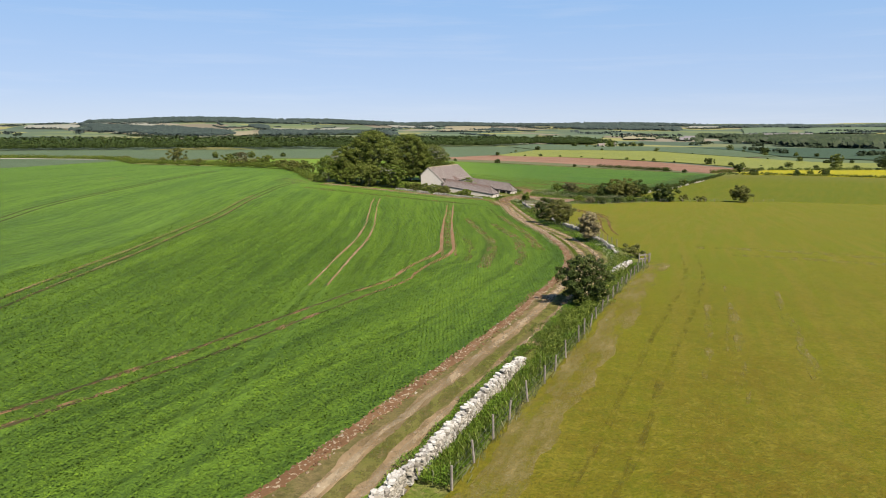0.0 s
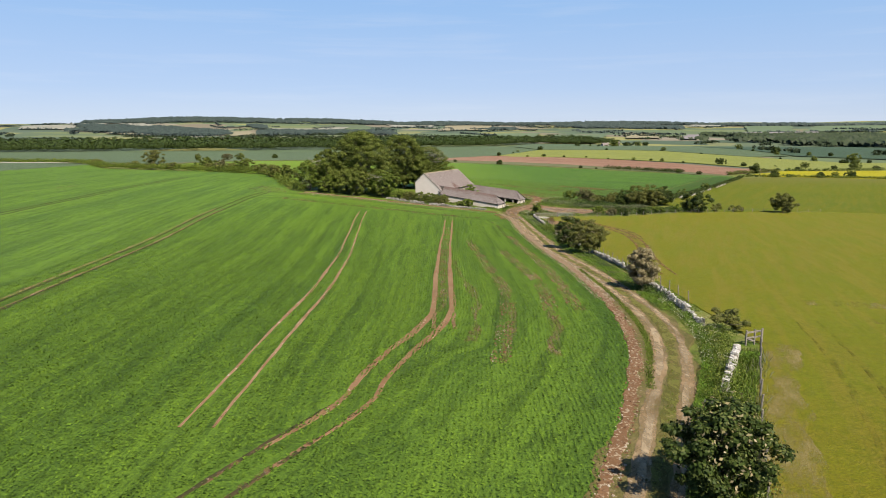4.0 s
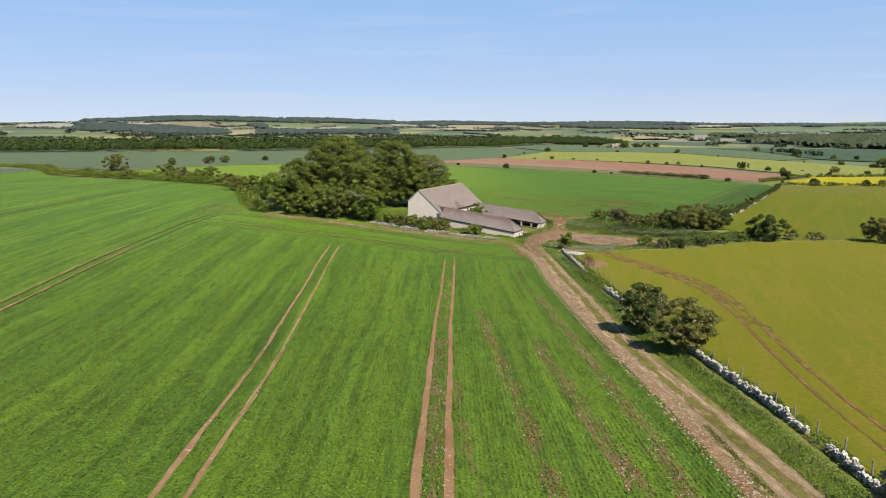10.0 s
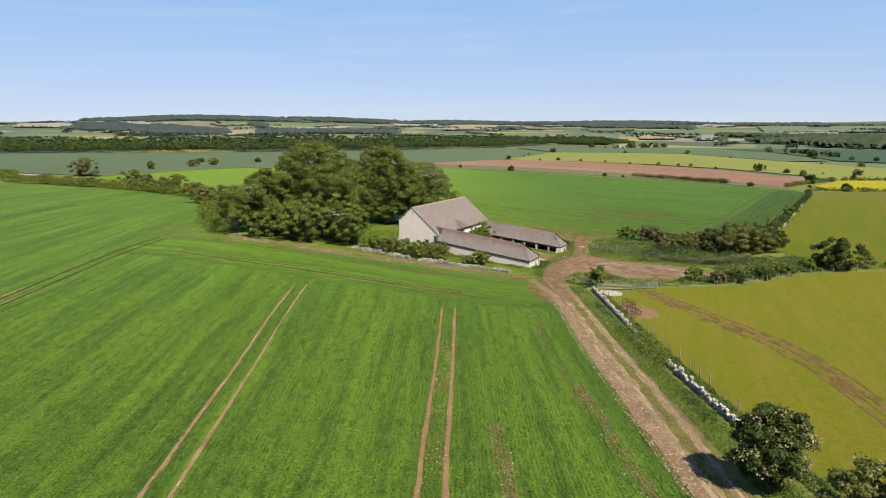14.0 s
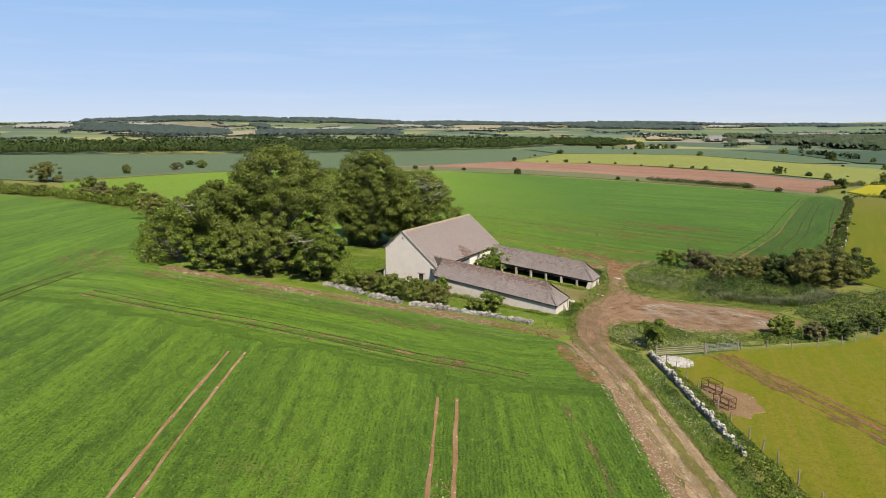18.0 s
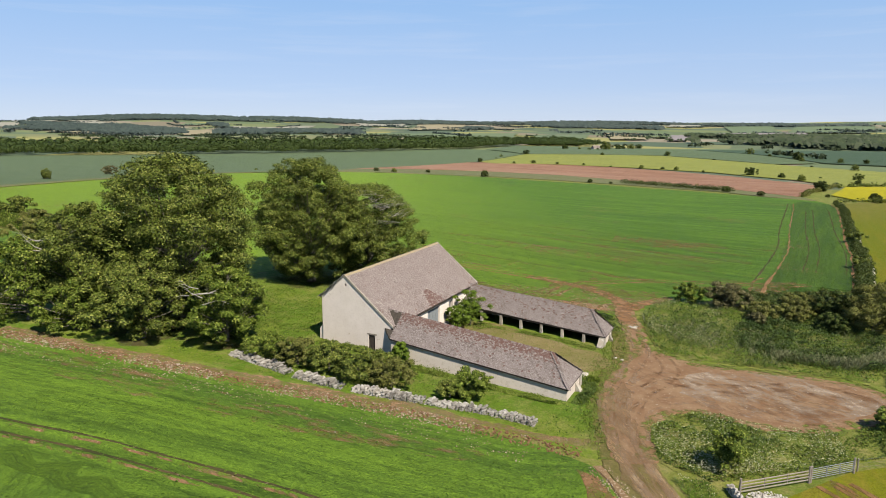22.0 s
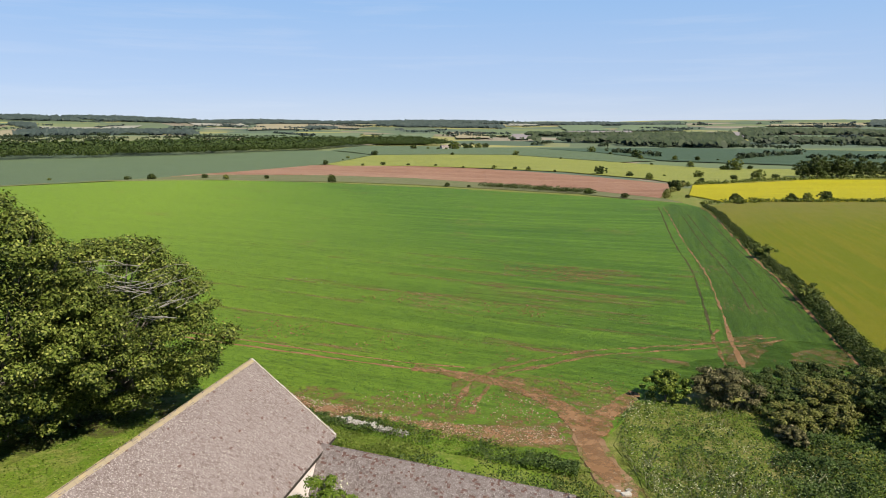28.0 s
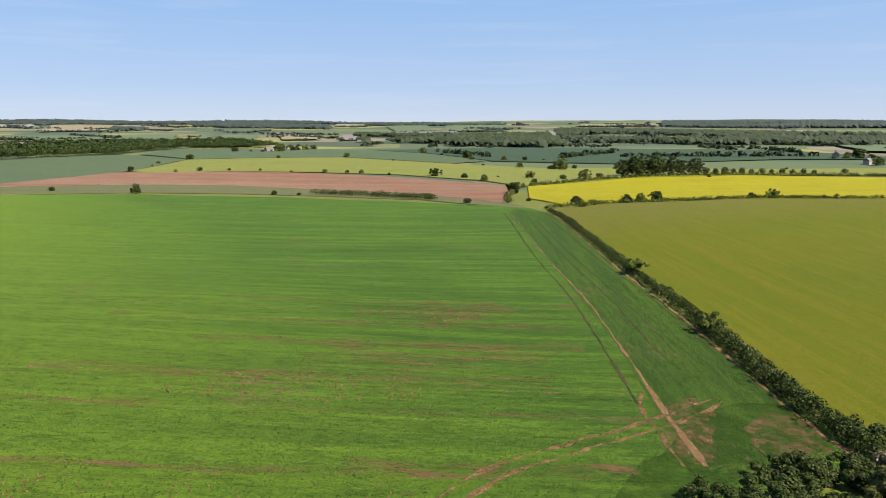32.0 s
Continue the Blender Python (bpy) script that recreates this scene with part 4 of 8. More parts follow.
# the farm track: earth bed, grass crown, two wheel ruts
TRACK_LINE = [(-34, -30), (-17, 4), (-6.7, 25), (-4.2, 31.1), (-1.0, 37.5), (2.2, 44.5), (6.6, 54.2), (12.5, 69), (17, 82), (19, 92), (19.6, 104), (19.9, 114), (19.7, 125.4), (19.2, 139), (19.1, 154), (19.6, 165), (20.0, 178), (20.1, 193), (20.2, 207), (19.9, 218), (19.3, 226), (20.4, 234), (23.4, 243), (27.5, 252), (31.0, 264)]
CROWN = m_broken("crown_grass", (0.128, 0.130, 0.026), (0.178, 0.158, 0.045), (0.25, 0.19, 0.085), 0.34, 0.9, 0.0, 0.5, 0.2)
track = thing("farm_track", label="unmade farm track of pale brown earth with a grassy crown", category="track", kind="structure")
BED = offset_line(TRACK_LINE, -0.45)
ribbon("verge_strip", BED, np.interp(BED[:, 1], [0, 60, 100, 125, 220], [4.8, 4.5, 4.3, 4.4, 4.4]), 0.05, TRACKSIDE, "", "", 0.6, 0.25, 5, track)
ribbon("worn_bed", [p for p in offset_line(TRACK_LINE, -0.3) if 98 < p[1] < 222], 3.4, 0.064, WORNBED, "", "", 0.6, 0.3, 5, track)
ribbon("rut", offset_line(TRACK_LINE[:-2], -0.88), 0.95, 0.07, RUTSOIL, "", "", 0.5, 0.1, 3, track, 0.08)
ribbon("rut", offset_line(TRACK_LINE[:-2], 1.05), 0.8, 0.07, RUTSOIL, "", "", 0.5, 0.1, 3, track, 0.08)
ribbon("rut_floor", offset_line(TRACK_LINE[:-2], -0.86), 0.42, 0.082, RUTPALE, "", "", 0.5, 0.07, 3, track, 0.08)
ribbon("rut_floor", offset_line(TRACK_LINE[:-2], 1.05), 0.34, 0.082, RUTPALE, "", "", 0.5, 0.07, 3, track, 0.08)
ribbon("grass_crown", offset_line(TRACK_LINE[:-4], 0.1), 0.85, 0.076, CROWN, "", "", 0.5, 0.12, 3, track)
ribbon("red_edge", [(p[0] + 0.2, p[1]) for p in EDGE_TRACK[1:10]], [0.75, 0.75, 0.75, 0.7, 0.7, 0.75, 0.8, 0.7, 0.5], 0.075, REDEDGE, "", "", 0.35, 0.1, 3, track)
ribbon("stony_edge", [(p[0] + 0.45, p[1]) for p in EDGE_TRACK[8:]], [0.3, 0.9, 1.2, 1.2, 1.0, 0.5], 0.08, STONYEDGE, "", "", 0.35, 0.1, 3, track)

# worn earth where the track opens into the yard
MOUTH = m_broken("yard_mouth_soil", (0.23, 0.145, 0.075), (0.29, 0.195, 0.11), (0.42, 0.33, 0.22), 0.40, 0.5, 0.1, 0.3, 0.25)
ribbon("yard_mouth", [(19.9, 213), (19.5, 220), (19.2, 226), (19.8, 232), (21.2, 238), (24, 245)], [0.8, 2.4, 3.6, 3.4, 2.6, 0.6], 0.128, MOUTH, "worn pale earth where the track meets the yard", "soil", 0.5, 0.25, 5)
for side in (-0.85, 0.85):
    ribbon("tyre_track", offset_line([(20.1, 212), (19.9, 218), (19.3, 226), (20.4, 234), (23.4, 243), (27.5, 252)], side), 0.5, 0.134, SWIRL, "pale wheel rut running from the track into the yard", "tyre track", 0.5, 0.08, 3, None, 0.05)
sheet("churned_mud", [(30, 239.5), (35, 243.5), (39, 245.6), (45, 246.2), (50, 244.4), (51, 240.5), (48, 236.8), (41.6, 234.8), (36, 236.2)], 1.2, 0.1, DARKSWIRL, "dark churned red mud at the end of the yard", "mud", 0.4, True)


def wheelings(line, gauge, width, mat, label, ends=(True, True), ragged=0.045):
    """A pair of tyre ruts along a line."""
    pair = thing("wheel_ruts", label=label, category="wheel ruts", kind="structure")
    for s in (-0.5, 0.5):
        w = width if not isinstance(width, list) else np.interp(np.linspace(0, 1, len(offset_line(line, 0))), np.linspace(0, 1, len(width)), width)
        ribbon("rut", offset_line(line, s * gauge), w, 0.075, mat, "", "", 0.6, ragged, 3, pair, 0.05)
    return pair


RUTGREEN = m_broken("shaded_rut", (0.035, 0.045, 0.012), (0.09, 0.065, 0.03), (0.20, 0.15, 0.09), 0.26, 0.7, 0.06, 0.2, 0.15)
RUTFAINT = m_broken("half_grown_rut", (0.20, 0.115, 0.055), (0.27, 0.165, 0.085), (0.48, 0.38, 0.26), 0.47, 0.45, 0.5, 0.3, 0.12)
RUTRED = m_broken("red_stony_rut", (0.23, 0.125, 0.06), (0.30, 0.18, 0.095), (0.50, 0.40, 0.29), 0.22, 0.8, 0.06, 0.3, 0.15)
RUTSTONY = m_broken("stony_rut", (0.24, 0.135, 0.065), (0.34, 0.22, 0.125), (0.62, 0.53, 0.42), 0.25, 0.8, 0.06, 0.3, 0.15)
wheelings([(-34, 24), (-26, 32), (-22, 38.6), (-19.7, 42.6), (-15.3, 52), (-11, 61), (-8.5, 66)], 1.9, 0.36, RUTFAINT, "pair of half overgrown wheel ruts through the crop", ragged=0.1)
wheelings([(-34, 24), (-26, 32), (-22, 38.6), (-19.7, 42.6), (-15.3, 52), (-11, 61), (-7.2, 69)], 2.1, 0.2, RUTGREEN, "pair of dark pressed wheel lines through the crop", ragged=0.05)
wheelings([(-10, 63), (-7.0, 69.4), (-6, 75), (-4.4, 81.5), (-2.9, 86.6), (-1.5, 93.6), (-1.25, 100), (-1.2, 108), (-1.1, 127), (-0.9, 145), (-0.4, 171), (0.15, 190), (0.4, 206)], 1.9, [0.25, 0.62, 0.6, 0.5, 0.36, 0.3, 0.28, 0.28], RUTRED, "pair of bare red soil wheel ruts through the crop", ragged=0.045)
wheelings([(-1.25, 88), (-1.2, 96), (-1.2, 108)], 1.9, 0.32, REDSOIL, "short straight wheel ruts running out in the headland", ragged=0.07)
wheelings([(-15.3, 66), (-15.3, 73), (-15.4, 89), (-15.6, 104), (-16.2, 117), (-17.6, 138), (-20.4, 170), (-22.5, 195), (-23.6, 216)], 1.9, [0.1, 0.34, 0.3, 0.27, 0.26, 0.26], RUTSTONY, "pair of stony bare soil wheel ruts curving through the crop", ragged=0.035)
wheelings([(-40, 38), (-42.6, 56.6), (-43.6, 73), (-45, 90), (-48.2, 111), (-53.9, 151), (-58.6, 185), (-59.8, 205), (-60.2, 230), (-58.5, 246)], 1.9, 0.36, RUTGREEN, "pair of dark wheel ruts in the crop")
wheelings([(-43.2, 60), (-44.1, 73), (-45.5, 90), (-48.7, 111), (-54.4, 151), (-59.1, 185), (-60.3, 205)], 2.1, 0.18, RUTSTONY, "broken pale soil along the dark wheel ruts", ragged=0.05)
wheelings([(-82, 105), (-87.7, 125), (-95.5, 150), (-100.6, 180), (-102.5, 215), (-103, 248), (-101.5, 290)], 1.9, 0.34, RUTGREEN, "pair of faint wheel ruts on the crest of the field")
wheelings([(-51, 235), (-37.2, 230), (-24.2, 226), (-11.4, 221), (-2.5, 217), (4.4, 214.5), (9.2, 212.3)], 1.9, 0.26, RUTFAINT, "pair of broken wheel ruts along the headland", ragged=0.1)
wheelings([(-51, 235.6), (-37.2, 230.6), (-24.2, 226.6), (-11.4, 221.6), (-2.5, 217.6), (4.4, 215.1), (9.2, 212.9)], 1.9, 0.2, RUTGREEN, "pair of dark pressed wheel lines along the headland", ragged=0.05)
wheelings([(34, 223.5), (38.2, 207), (41.0, 194.4), (41.6, 182.5), (39.4, 166.6), (37, 155), (34.3, 143.5), (32, 133), (30, 120)], 1.9, [0.5] * 6 + [0.45, 0.4, 0.2], MUD, "muddy wheel ruts across the pasture", ragged=0.06)
MUDBAND = m_broken("muddy_grass", (0.15, 0.10, 0.04), (0.19, 0.13, 0.055), (0.27, 0.19, 0.1), 0.50, 0.6, -0.2, 0.3, 0.2)
ribbon("mud_band", [(33.6, 224), (38.4, 207), (41.4, 194.4), (42.0, 182.5), (39.8, 166.6), (37, 152)], [2.8, 4.2, 4.4, 3.6, 2.6, 1.6], 0.07, MUDBAND, "churned mud and worn grass along the wheel ruts", "mud", 0.6, 0.3, 5)
wheelings([(35.2, 223.5), (39.8, 206), (42.7, 192), (42.6, 180), (40.5, 168)], 1.6, [0.35] * 4 + [0.1], MUD, "second pair of muddy wheel ruts across the pasture", ragged=0.06)
ribbon("red_rut", [(184, 487), (168.9, 460.7), (129.2, 394.6), (105.3, 353.3), (84.5, 321.2), (71.7, 302.6), (64.6, 291.5)], [0.16, 0.2, 0.24, 0.3, 0.36, 0.6, 0.45], 0.075, FIELDRED, "single bare red wheel rut beside the hedge headland", "wheel rut", 0.8, 0.12)
ribbon("dark_rut", [(182, 488), (166.4, 461.8), (126.6, 396), (103, 355), (82.3, 323), (70.6, 305.6)], 0.36, 0.075, RUTGREEN, "dark pressed wheel rut beside the red one", "wheel rut", 0.8, 0.08)
ribbon("red_rut", [(73.6, 308), (69.6, 304), (66.4, 298.5), (62.6, 292.4)], [0.2, 0.5, 0.45, 0.3], 0.075, BROKENRED, "short bare red wheel rut crossing the headland", "wheel rut", 0.6, 0.14)
for shift in (4.2, 6.4, 11.5):
    ribbon("dark_rut", [(168.9 + shift, 460.7 - shift * 0.6), (129.2 + shift, 394.6 - shift * 0.6), (105.3 + shift, 353.3 - shift * 0.6), (84.5 + shift, 321.2 - shift * 0.6)], 0.3, 0.075, RUTGREEN, "faint dark wheel line in the headland crop", "wheel rut", 0.8, 0.08)
wheelings([(24, 283), (28, 290), (32, 293.6), (36.7, 295.7), (42.1, 297.8), (47.4, 299.4), (56.6, 300.2), (68, 300.6), (80, 302)], 1.8, 0.42, BROKENRED, "broken red tyre marks turning across the cereal field", ragged=0.2)
wheelings([(20, 282), (25, 288), (30, 294), (38, 298.5)], 1.8, 0.6, SCATTER, "tyre marks leading out of the field gateway", ragged=0.25)
wheelings([(-22, 318.5), (-1.8, 308.5), (9.8, 302.6), (21.5, 296.9), (27.9, 294.8)], 1.9, 0.32, FIELDRED, "pair of wheel ruts along the edge of the cereal field", ragged=0.1)
wheelings([(-10, 356), (8, 344.5), (41.6, 326), (60, 316), (76, 307)], 1.9, 0.28, STREAK, "faint wheel ruts across the cereal field", ragged=0.16)
wheelings([(-30, 410), (12.8, 387), (81.6, 346.5), (100, 336)], 1.9, 0.22, STREAK, "faint far wheel ruts across the cereal field", ragged=0.16)
for out, mat, lab in (
    ([(5, 288.5), (14, 284), (22, 280.5), (29.5, 276.5), (33, 279), (26, 283.5), (17, 287.5), (9, 291.5)], SCATTER, "stony bare soil along the edge of the cereal field"),
    ([(30.5, 291), (36, 292), (40, 289.6), (44.6, 287), (43.4, 282), (41, 280), (35, 281.5), (31, 285.5)], SCATTER, "stony bare soil spread over the field gateway"),
    ([(29.5, 275), (33, 273.5), (36, 275.6), (38.5, 279), (35, 280.5), (31, 279)], SCATTER, "trodden red earth through the field gateway"),
    ([(14.2, 225), (15.9, 224), (15.8, 221.2), (16.8, 219.3), (17.2, 214.1), (16.9, 211), (15.3, 213), (14.8, 216), (14.4, 219), (13.5, 221)], BROKENRED, "bare red soil at the field corner"),
    ([(-2, 216.4), (0.5, 218.4), (2.5, 215.6), (-0.6, 214.6)], SCATTER, "bare red soil where wheel ruts meet"),
    ([(72, 290), (76, 295), (82, 297), (84, 293.5), (80, 288.5), (75, 287.5)], SCATTER, "bare red soil in the corner under the hedge"),
    ([(64, 293), (67, 299), (72.5, 303.5), (78, 304), (76, 299.5), (71, 296), (68, 293)], SCATTER, "bare red soil where tyre tracks cross"),
    ([(66, 348), (74, 355), (84, 356), (86, 350), (78, 345)], THINROW, "thin stony place in the cereal field"),
    ([(40, 336), (52, 340), (66, 333), (76, 326), (66, 322), (50, 327)], THINROW, "thin stony place in the cereal field"),
    ([(-50, 250), (-30, 243), (-12, 235.5), (6, 229), (4, 226.5), (-14, 232), (-32, 239), (-49, 246)], STREAKHEAD, "stony thin strip of crop along the headland"),
    ([(-64, 262), (-57, 258), (-52, 252), (-56, 247), (-66, 252)], STREAK, "thin red place in the crop at the field corner"),
):
    sheet("bare_patch", out, 1.2, 0.07, mat, lab, "soil", 0.3, True)
for line, w in (
    ([(4.2, 165), (5, 141), (5.5, 128), (6.1, 112), (6.0, 104), (5.2, 90), (3, 78)], 1.1),
    ([(9.4, 150), (10.2, 127), (10.9, 114), (10.4, 104), (9.4, 92), (7.4, 80)], 1.3),
    ([(0.4, 135), (0.8, 123), (1.8, 111), (2.4, 104), (2.2, 95), (1.2, 84)], 1.1),
    ([(13.6, 175), (13.9, 150), (14.0, 128), (13.6, 110), (12.6, 96)], 1.0),
    ([(-1.4, 150), (-1.3, 127), (-1.3, 107), (-1.5, 95)], 1.1),
    ([(12.0, 206), (12.6, 190), (12.8, 170)], 0.8),
):
    ribbon("thin_row", line, w * 0.7, 0.065, STONYROW, "thin row in the crop with stony red soil showing", "soil", 0.8, 0.2)
ribbon("dry_strip", [(p[0] + 1.6, p[1] - 0.3) for p in FENCE_LINE[1:8]], 2.4, 0.06, m_broken("dry_grass_strip", (0.25, 0.195, 0.065), (0.30, 0.235, 0.09), (0.36, 0.29, 0.14), 0.42, 0.6, -0.43, 0.3, 0.3), "strip of dry worn grass along the pasture fence", "grass", 0.8, 0.3)
WORN = m_broken("worn_pasture_marks", (0.125, 0.10, 0.016), (0.15, 0.12, 0.022), (0.22, 0.17, 0.07), 0.46, 1.6, -0.43, 0.25, 0.4)
PALESTREAK = m_broken("pale_pasture_streaks", (0.26, 0.215, 0.06), (0.30, 0.245, 0.085), (0.36, 0.29, 0.13), 0.46, 0.9, -0.43, 0.2, 0.3)
wheelings([(4.0, 24), (8.8, 33.4), (10.8, 38.2), (12.9, 42.2), (14.9, 46.6), (17.6, 52.2), (21.4, 60.2), (26.2, 70.4), (29.6, 79.4), (33.5, 92)], 2.0, [0.4] * 6 + [0.3, 0.1], WORN, "pair of faint worn wheel marks in the pasture", ragged=0.05)
for line, w in (
    ([(24.6, 62), (23.1, 58.7), (20.9, 52.8), (18.6, 47.0), (15, 39)], 0.35),
    ([(26.5, 61), (24.5, 57.1), (22.1, 51.6), (19, 45)], 0.3),
    ([(20.4, 74), (14.4, 58.6), (10.6, 49), (7.2, 41.5), (4.4, 36)], 0.8),
    ([(28.5, 68), (26, 61), (23.6, 54), (20, 44.5), (16, 35)], 0.5),
    ([(33, 66), (30, 58), (26.5, 49), (22.5, 39)], 0.8),
    ([(38, 101), (48, 98), (60, 91), (74, 84)], 3.0),
    ([(40, 92), (52, 87), (66, 80)], 2.4),
):
    ribbon("pale_streak", line, w, 0.066, PALESTREAK, "pale dry streak of worn grass in the pasture", "grass", 0.7, 0.15, 3)
ribbon("stony_headland", [(17, 229.5), (11, 231.7), (1, 236.2), (-10.6, 240), (-18.8, 243), (-32.4, 247.6), (-47.4, 253)], 1.3, 0.08, HEADLAND, "strip of stony red soil along the field edge", "soil", 0.4, 0.2)
ribbon("hedge_foot", [(p[0] - 1.9, p[1] + 0.8) for p in HEDGE_LINE], 0.5, 0.08, FIELDRED, "strip of bare red soil along the hedge foot", "soil", 1.0, 0.2)
ribbon("stony_headland", [(1, 290.6), (7, 287.6), (13, 283.8), (20.5, 279.6), (26.5, 277.6), (31.5, 276.6)], [1.2, 2.0, 2.6, 3.2, 3.8, 3.0], 0.085, BROKENRED, "strip of stony red soil behind the sheds", "soil", 0.5, 0.3)
for line, w in (
    ([(-40, 344), (-10, 328), (18, 313), (40, 302), (58, 293.5)], 2.2),
    ([(-20, 350), (14, 331), (42, 316), (70, 301)], 1.6),
    ([(10, 346), (40, 329), (66, 315.5)], 3.0),
    ([(30, 352), (56, 338), (80, 325)], 3.2),
    ([(20, 372), (52, 354), (86, 335)], 3.0),
    ([(40, 380), (70, 363), (98, 347)], 2.4),
    ([(-30, 325), (-4, 312), (20, 301)], 1.8),
    ([(34, 306), (48, 298.6), (58, 294)], 2.2),
):
    ribbon("thin_row", line, w, 0.065, THINROW, "thin drill row in the cereal with red soil showing", "soil", 1.2, 0.3)
ribbon("field_edge", [(-166, 424), (-151, 500), (-126.5, 605), (-74.5, 687), (-13, 692)], 5.0, 0.45, PALE, "pale weedy strip between two fields", "grass", 4.0, 0.8)
ribbon("farm_lane", [(-330, 437), (-262, 431), (-215, 428), (-190, 420)], 1.8, 0.6, LANE, "pale lane behind the crest of the field", "lane", 3.0, 0.3)
# ground under the crowns: litter plus painted shade
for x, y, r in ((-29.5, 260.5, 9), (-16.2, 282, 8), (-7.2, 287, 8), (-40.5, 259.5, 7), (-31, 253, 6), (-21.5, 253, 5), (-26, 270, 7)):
    sheet("shaded_litter", [(x + math.cos(a) * r * (0.65 + 0.15 * math.sin(3 * a)), y + math.sin(a) * r * 0.65) for a in np.linspace(0, 6.28, 15)[:-1]], 1.5, 0.07, SHADED_LITTER, "soil and old leaves painted darker for shade under the trees", "leaf litter", 0.3, True)
ribbon("gateway_earth", [(32.6, 268), (33.4, 274), (35, 280), (33.5, 287), (29, 292), (22, 296)], [2.0, 2.4, 2.6, 2.6, 2.2, 1.6], 0.112, BROKENRED, "trodden earth leading from the gateway into the field", "soil", 0.7, 0.3)
ribbon("gateway_earth", [(33, 274), (36.5, 279), (41, 282.5), (45, 286)], [2.2, 2.6, 2.2, 1.4], 0.115, BROKENRED, "trodden earth spreading along the field edge", "soil", 0.7, 0.3)

# ---------------------------------------------------------------- the barn and its sheds
BX, BY, BAZ = -7.38, 253.19, math.degrees(0.505)
HOUSE = pose(BX, BY, 0, 0, 0, -BAZ)
RIDGE_Z, L = 4.56, 24.1


def house(name, label):
    ob = new(name)
    ob.matrix_basis = HOUSE
    return tagged(ob, label, "barn" if name == "barn" else "shed")


def wall_with_openings(outline, thick, openings, along, at, inward):
    """An upright wall from its outline (s, z) with rectangular openings (s0, z0, s1, z1); along 'x' or 'y'."""
    bm = bmesh.new()
    pts = [Vector(p) for p in outline]
    verts, edges = list(pts), []
    loops = [list(range(len(pts)))]
    for s0, z0, s1, z1 in openings:
        k = len(verts)
        verts += [Vector(p) for p in ((s0, z0), (s1, z0), (s1, z1), (s0, z1))]
        loops.append([k, k + 1, k + 2, k + 3])
    for lp in loops:
        edges += [(lp[i], lp[(i + 1) % len(lp)]) for i in range(len(lp))]
    co, ed, faces, *_ = delaunay_2d_cdt(verts, edges, [], 1, 1e-5)
    def holed(f):
        c = sum((co[i] for i in f), Vector((0, 0))) / len(f)
        return any(s0 < c.x < s1 and z0 < c.y < z1 for s0, z0, s1, z1 in openings)
    faces = [f for f in faces if not holed(f)]
    def place(c, depth):
        return (c.x, at + depth, c.y) if along == "x" else (at + depth, c.x, c.y)
    a = [bm.verts.new(place(c, 0)) for c in co]
    b = [bm.verts.new(place(c, thick * inward)) for c in co]
    count = {}
    for f in faces:
        for i in range(len(f)):
            e = tuple(sorted((f[i], f[(i + 1) % len(f)])))
            count[e] = count.get(e, 0) + 1
    for f in faces:
        bm.faces.new([a[i] for i in f])
        bm.faces.new([b[i] for i in reversed(f)])
    for (i, j), n in count.items():
        if n == 1:
            bm.faces.new((a[i], a[j], b[j], b[i]))
    bmesh.ops.recalc_face_normals(bm, faces=bm.faces)
    return bm


def slate_mesh(w, l, t, mat):
    """One roof slate: chipped lower corners, thickness at its tail; x across, y up the slope."""
    v = [(-w / 2, 0.03, 0), (-w * 0.3, 0, 0), (w * 0.32, 0.01, 0), (w / 2, 0.04, 0), (w / 2, l, -t * 0.7), (-w / 2, l, -t * 0.7)]
    top = [(x, y, z + t) for x, y, z in v]
    f = [(6, 7, 8, 9, 10, 11), (0, 6, 11, 5), (0, 1, 7, 6), (1, 2, 8, 7), (2, 3, 9, 8), (3, 4, 10, 9)]
    return mesh_of("slate", v + top, f, mat)


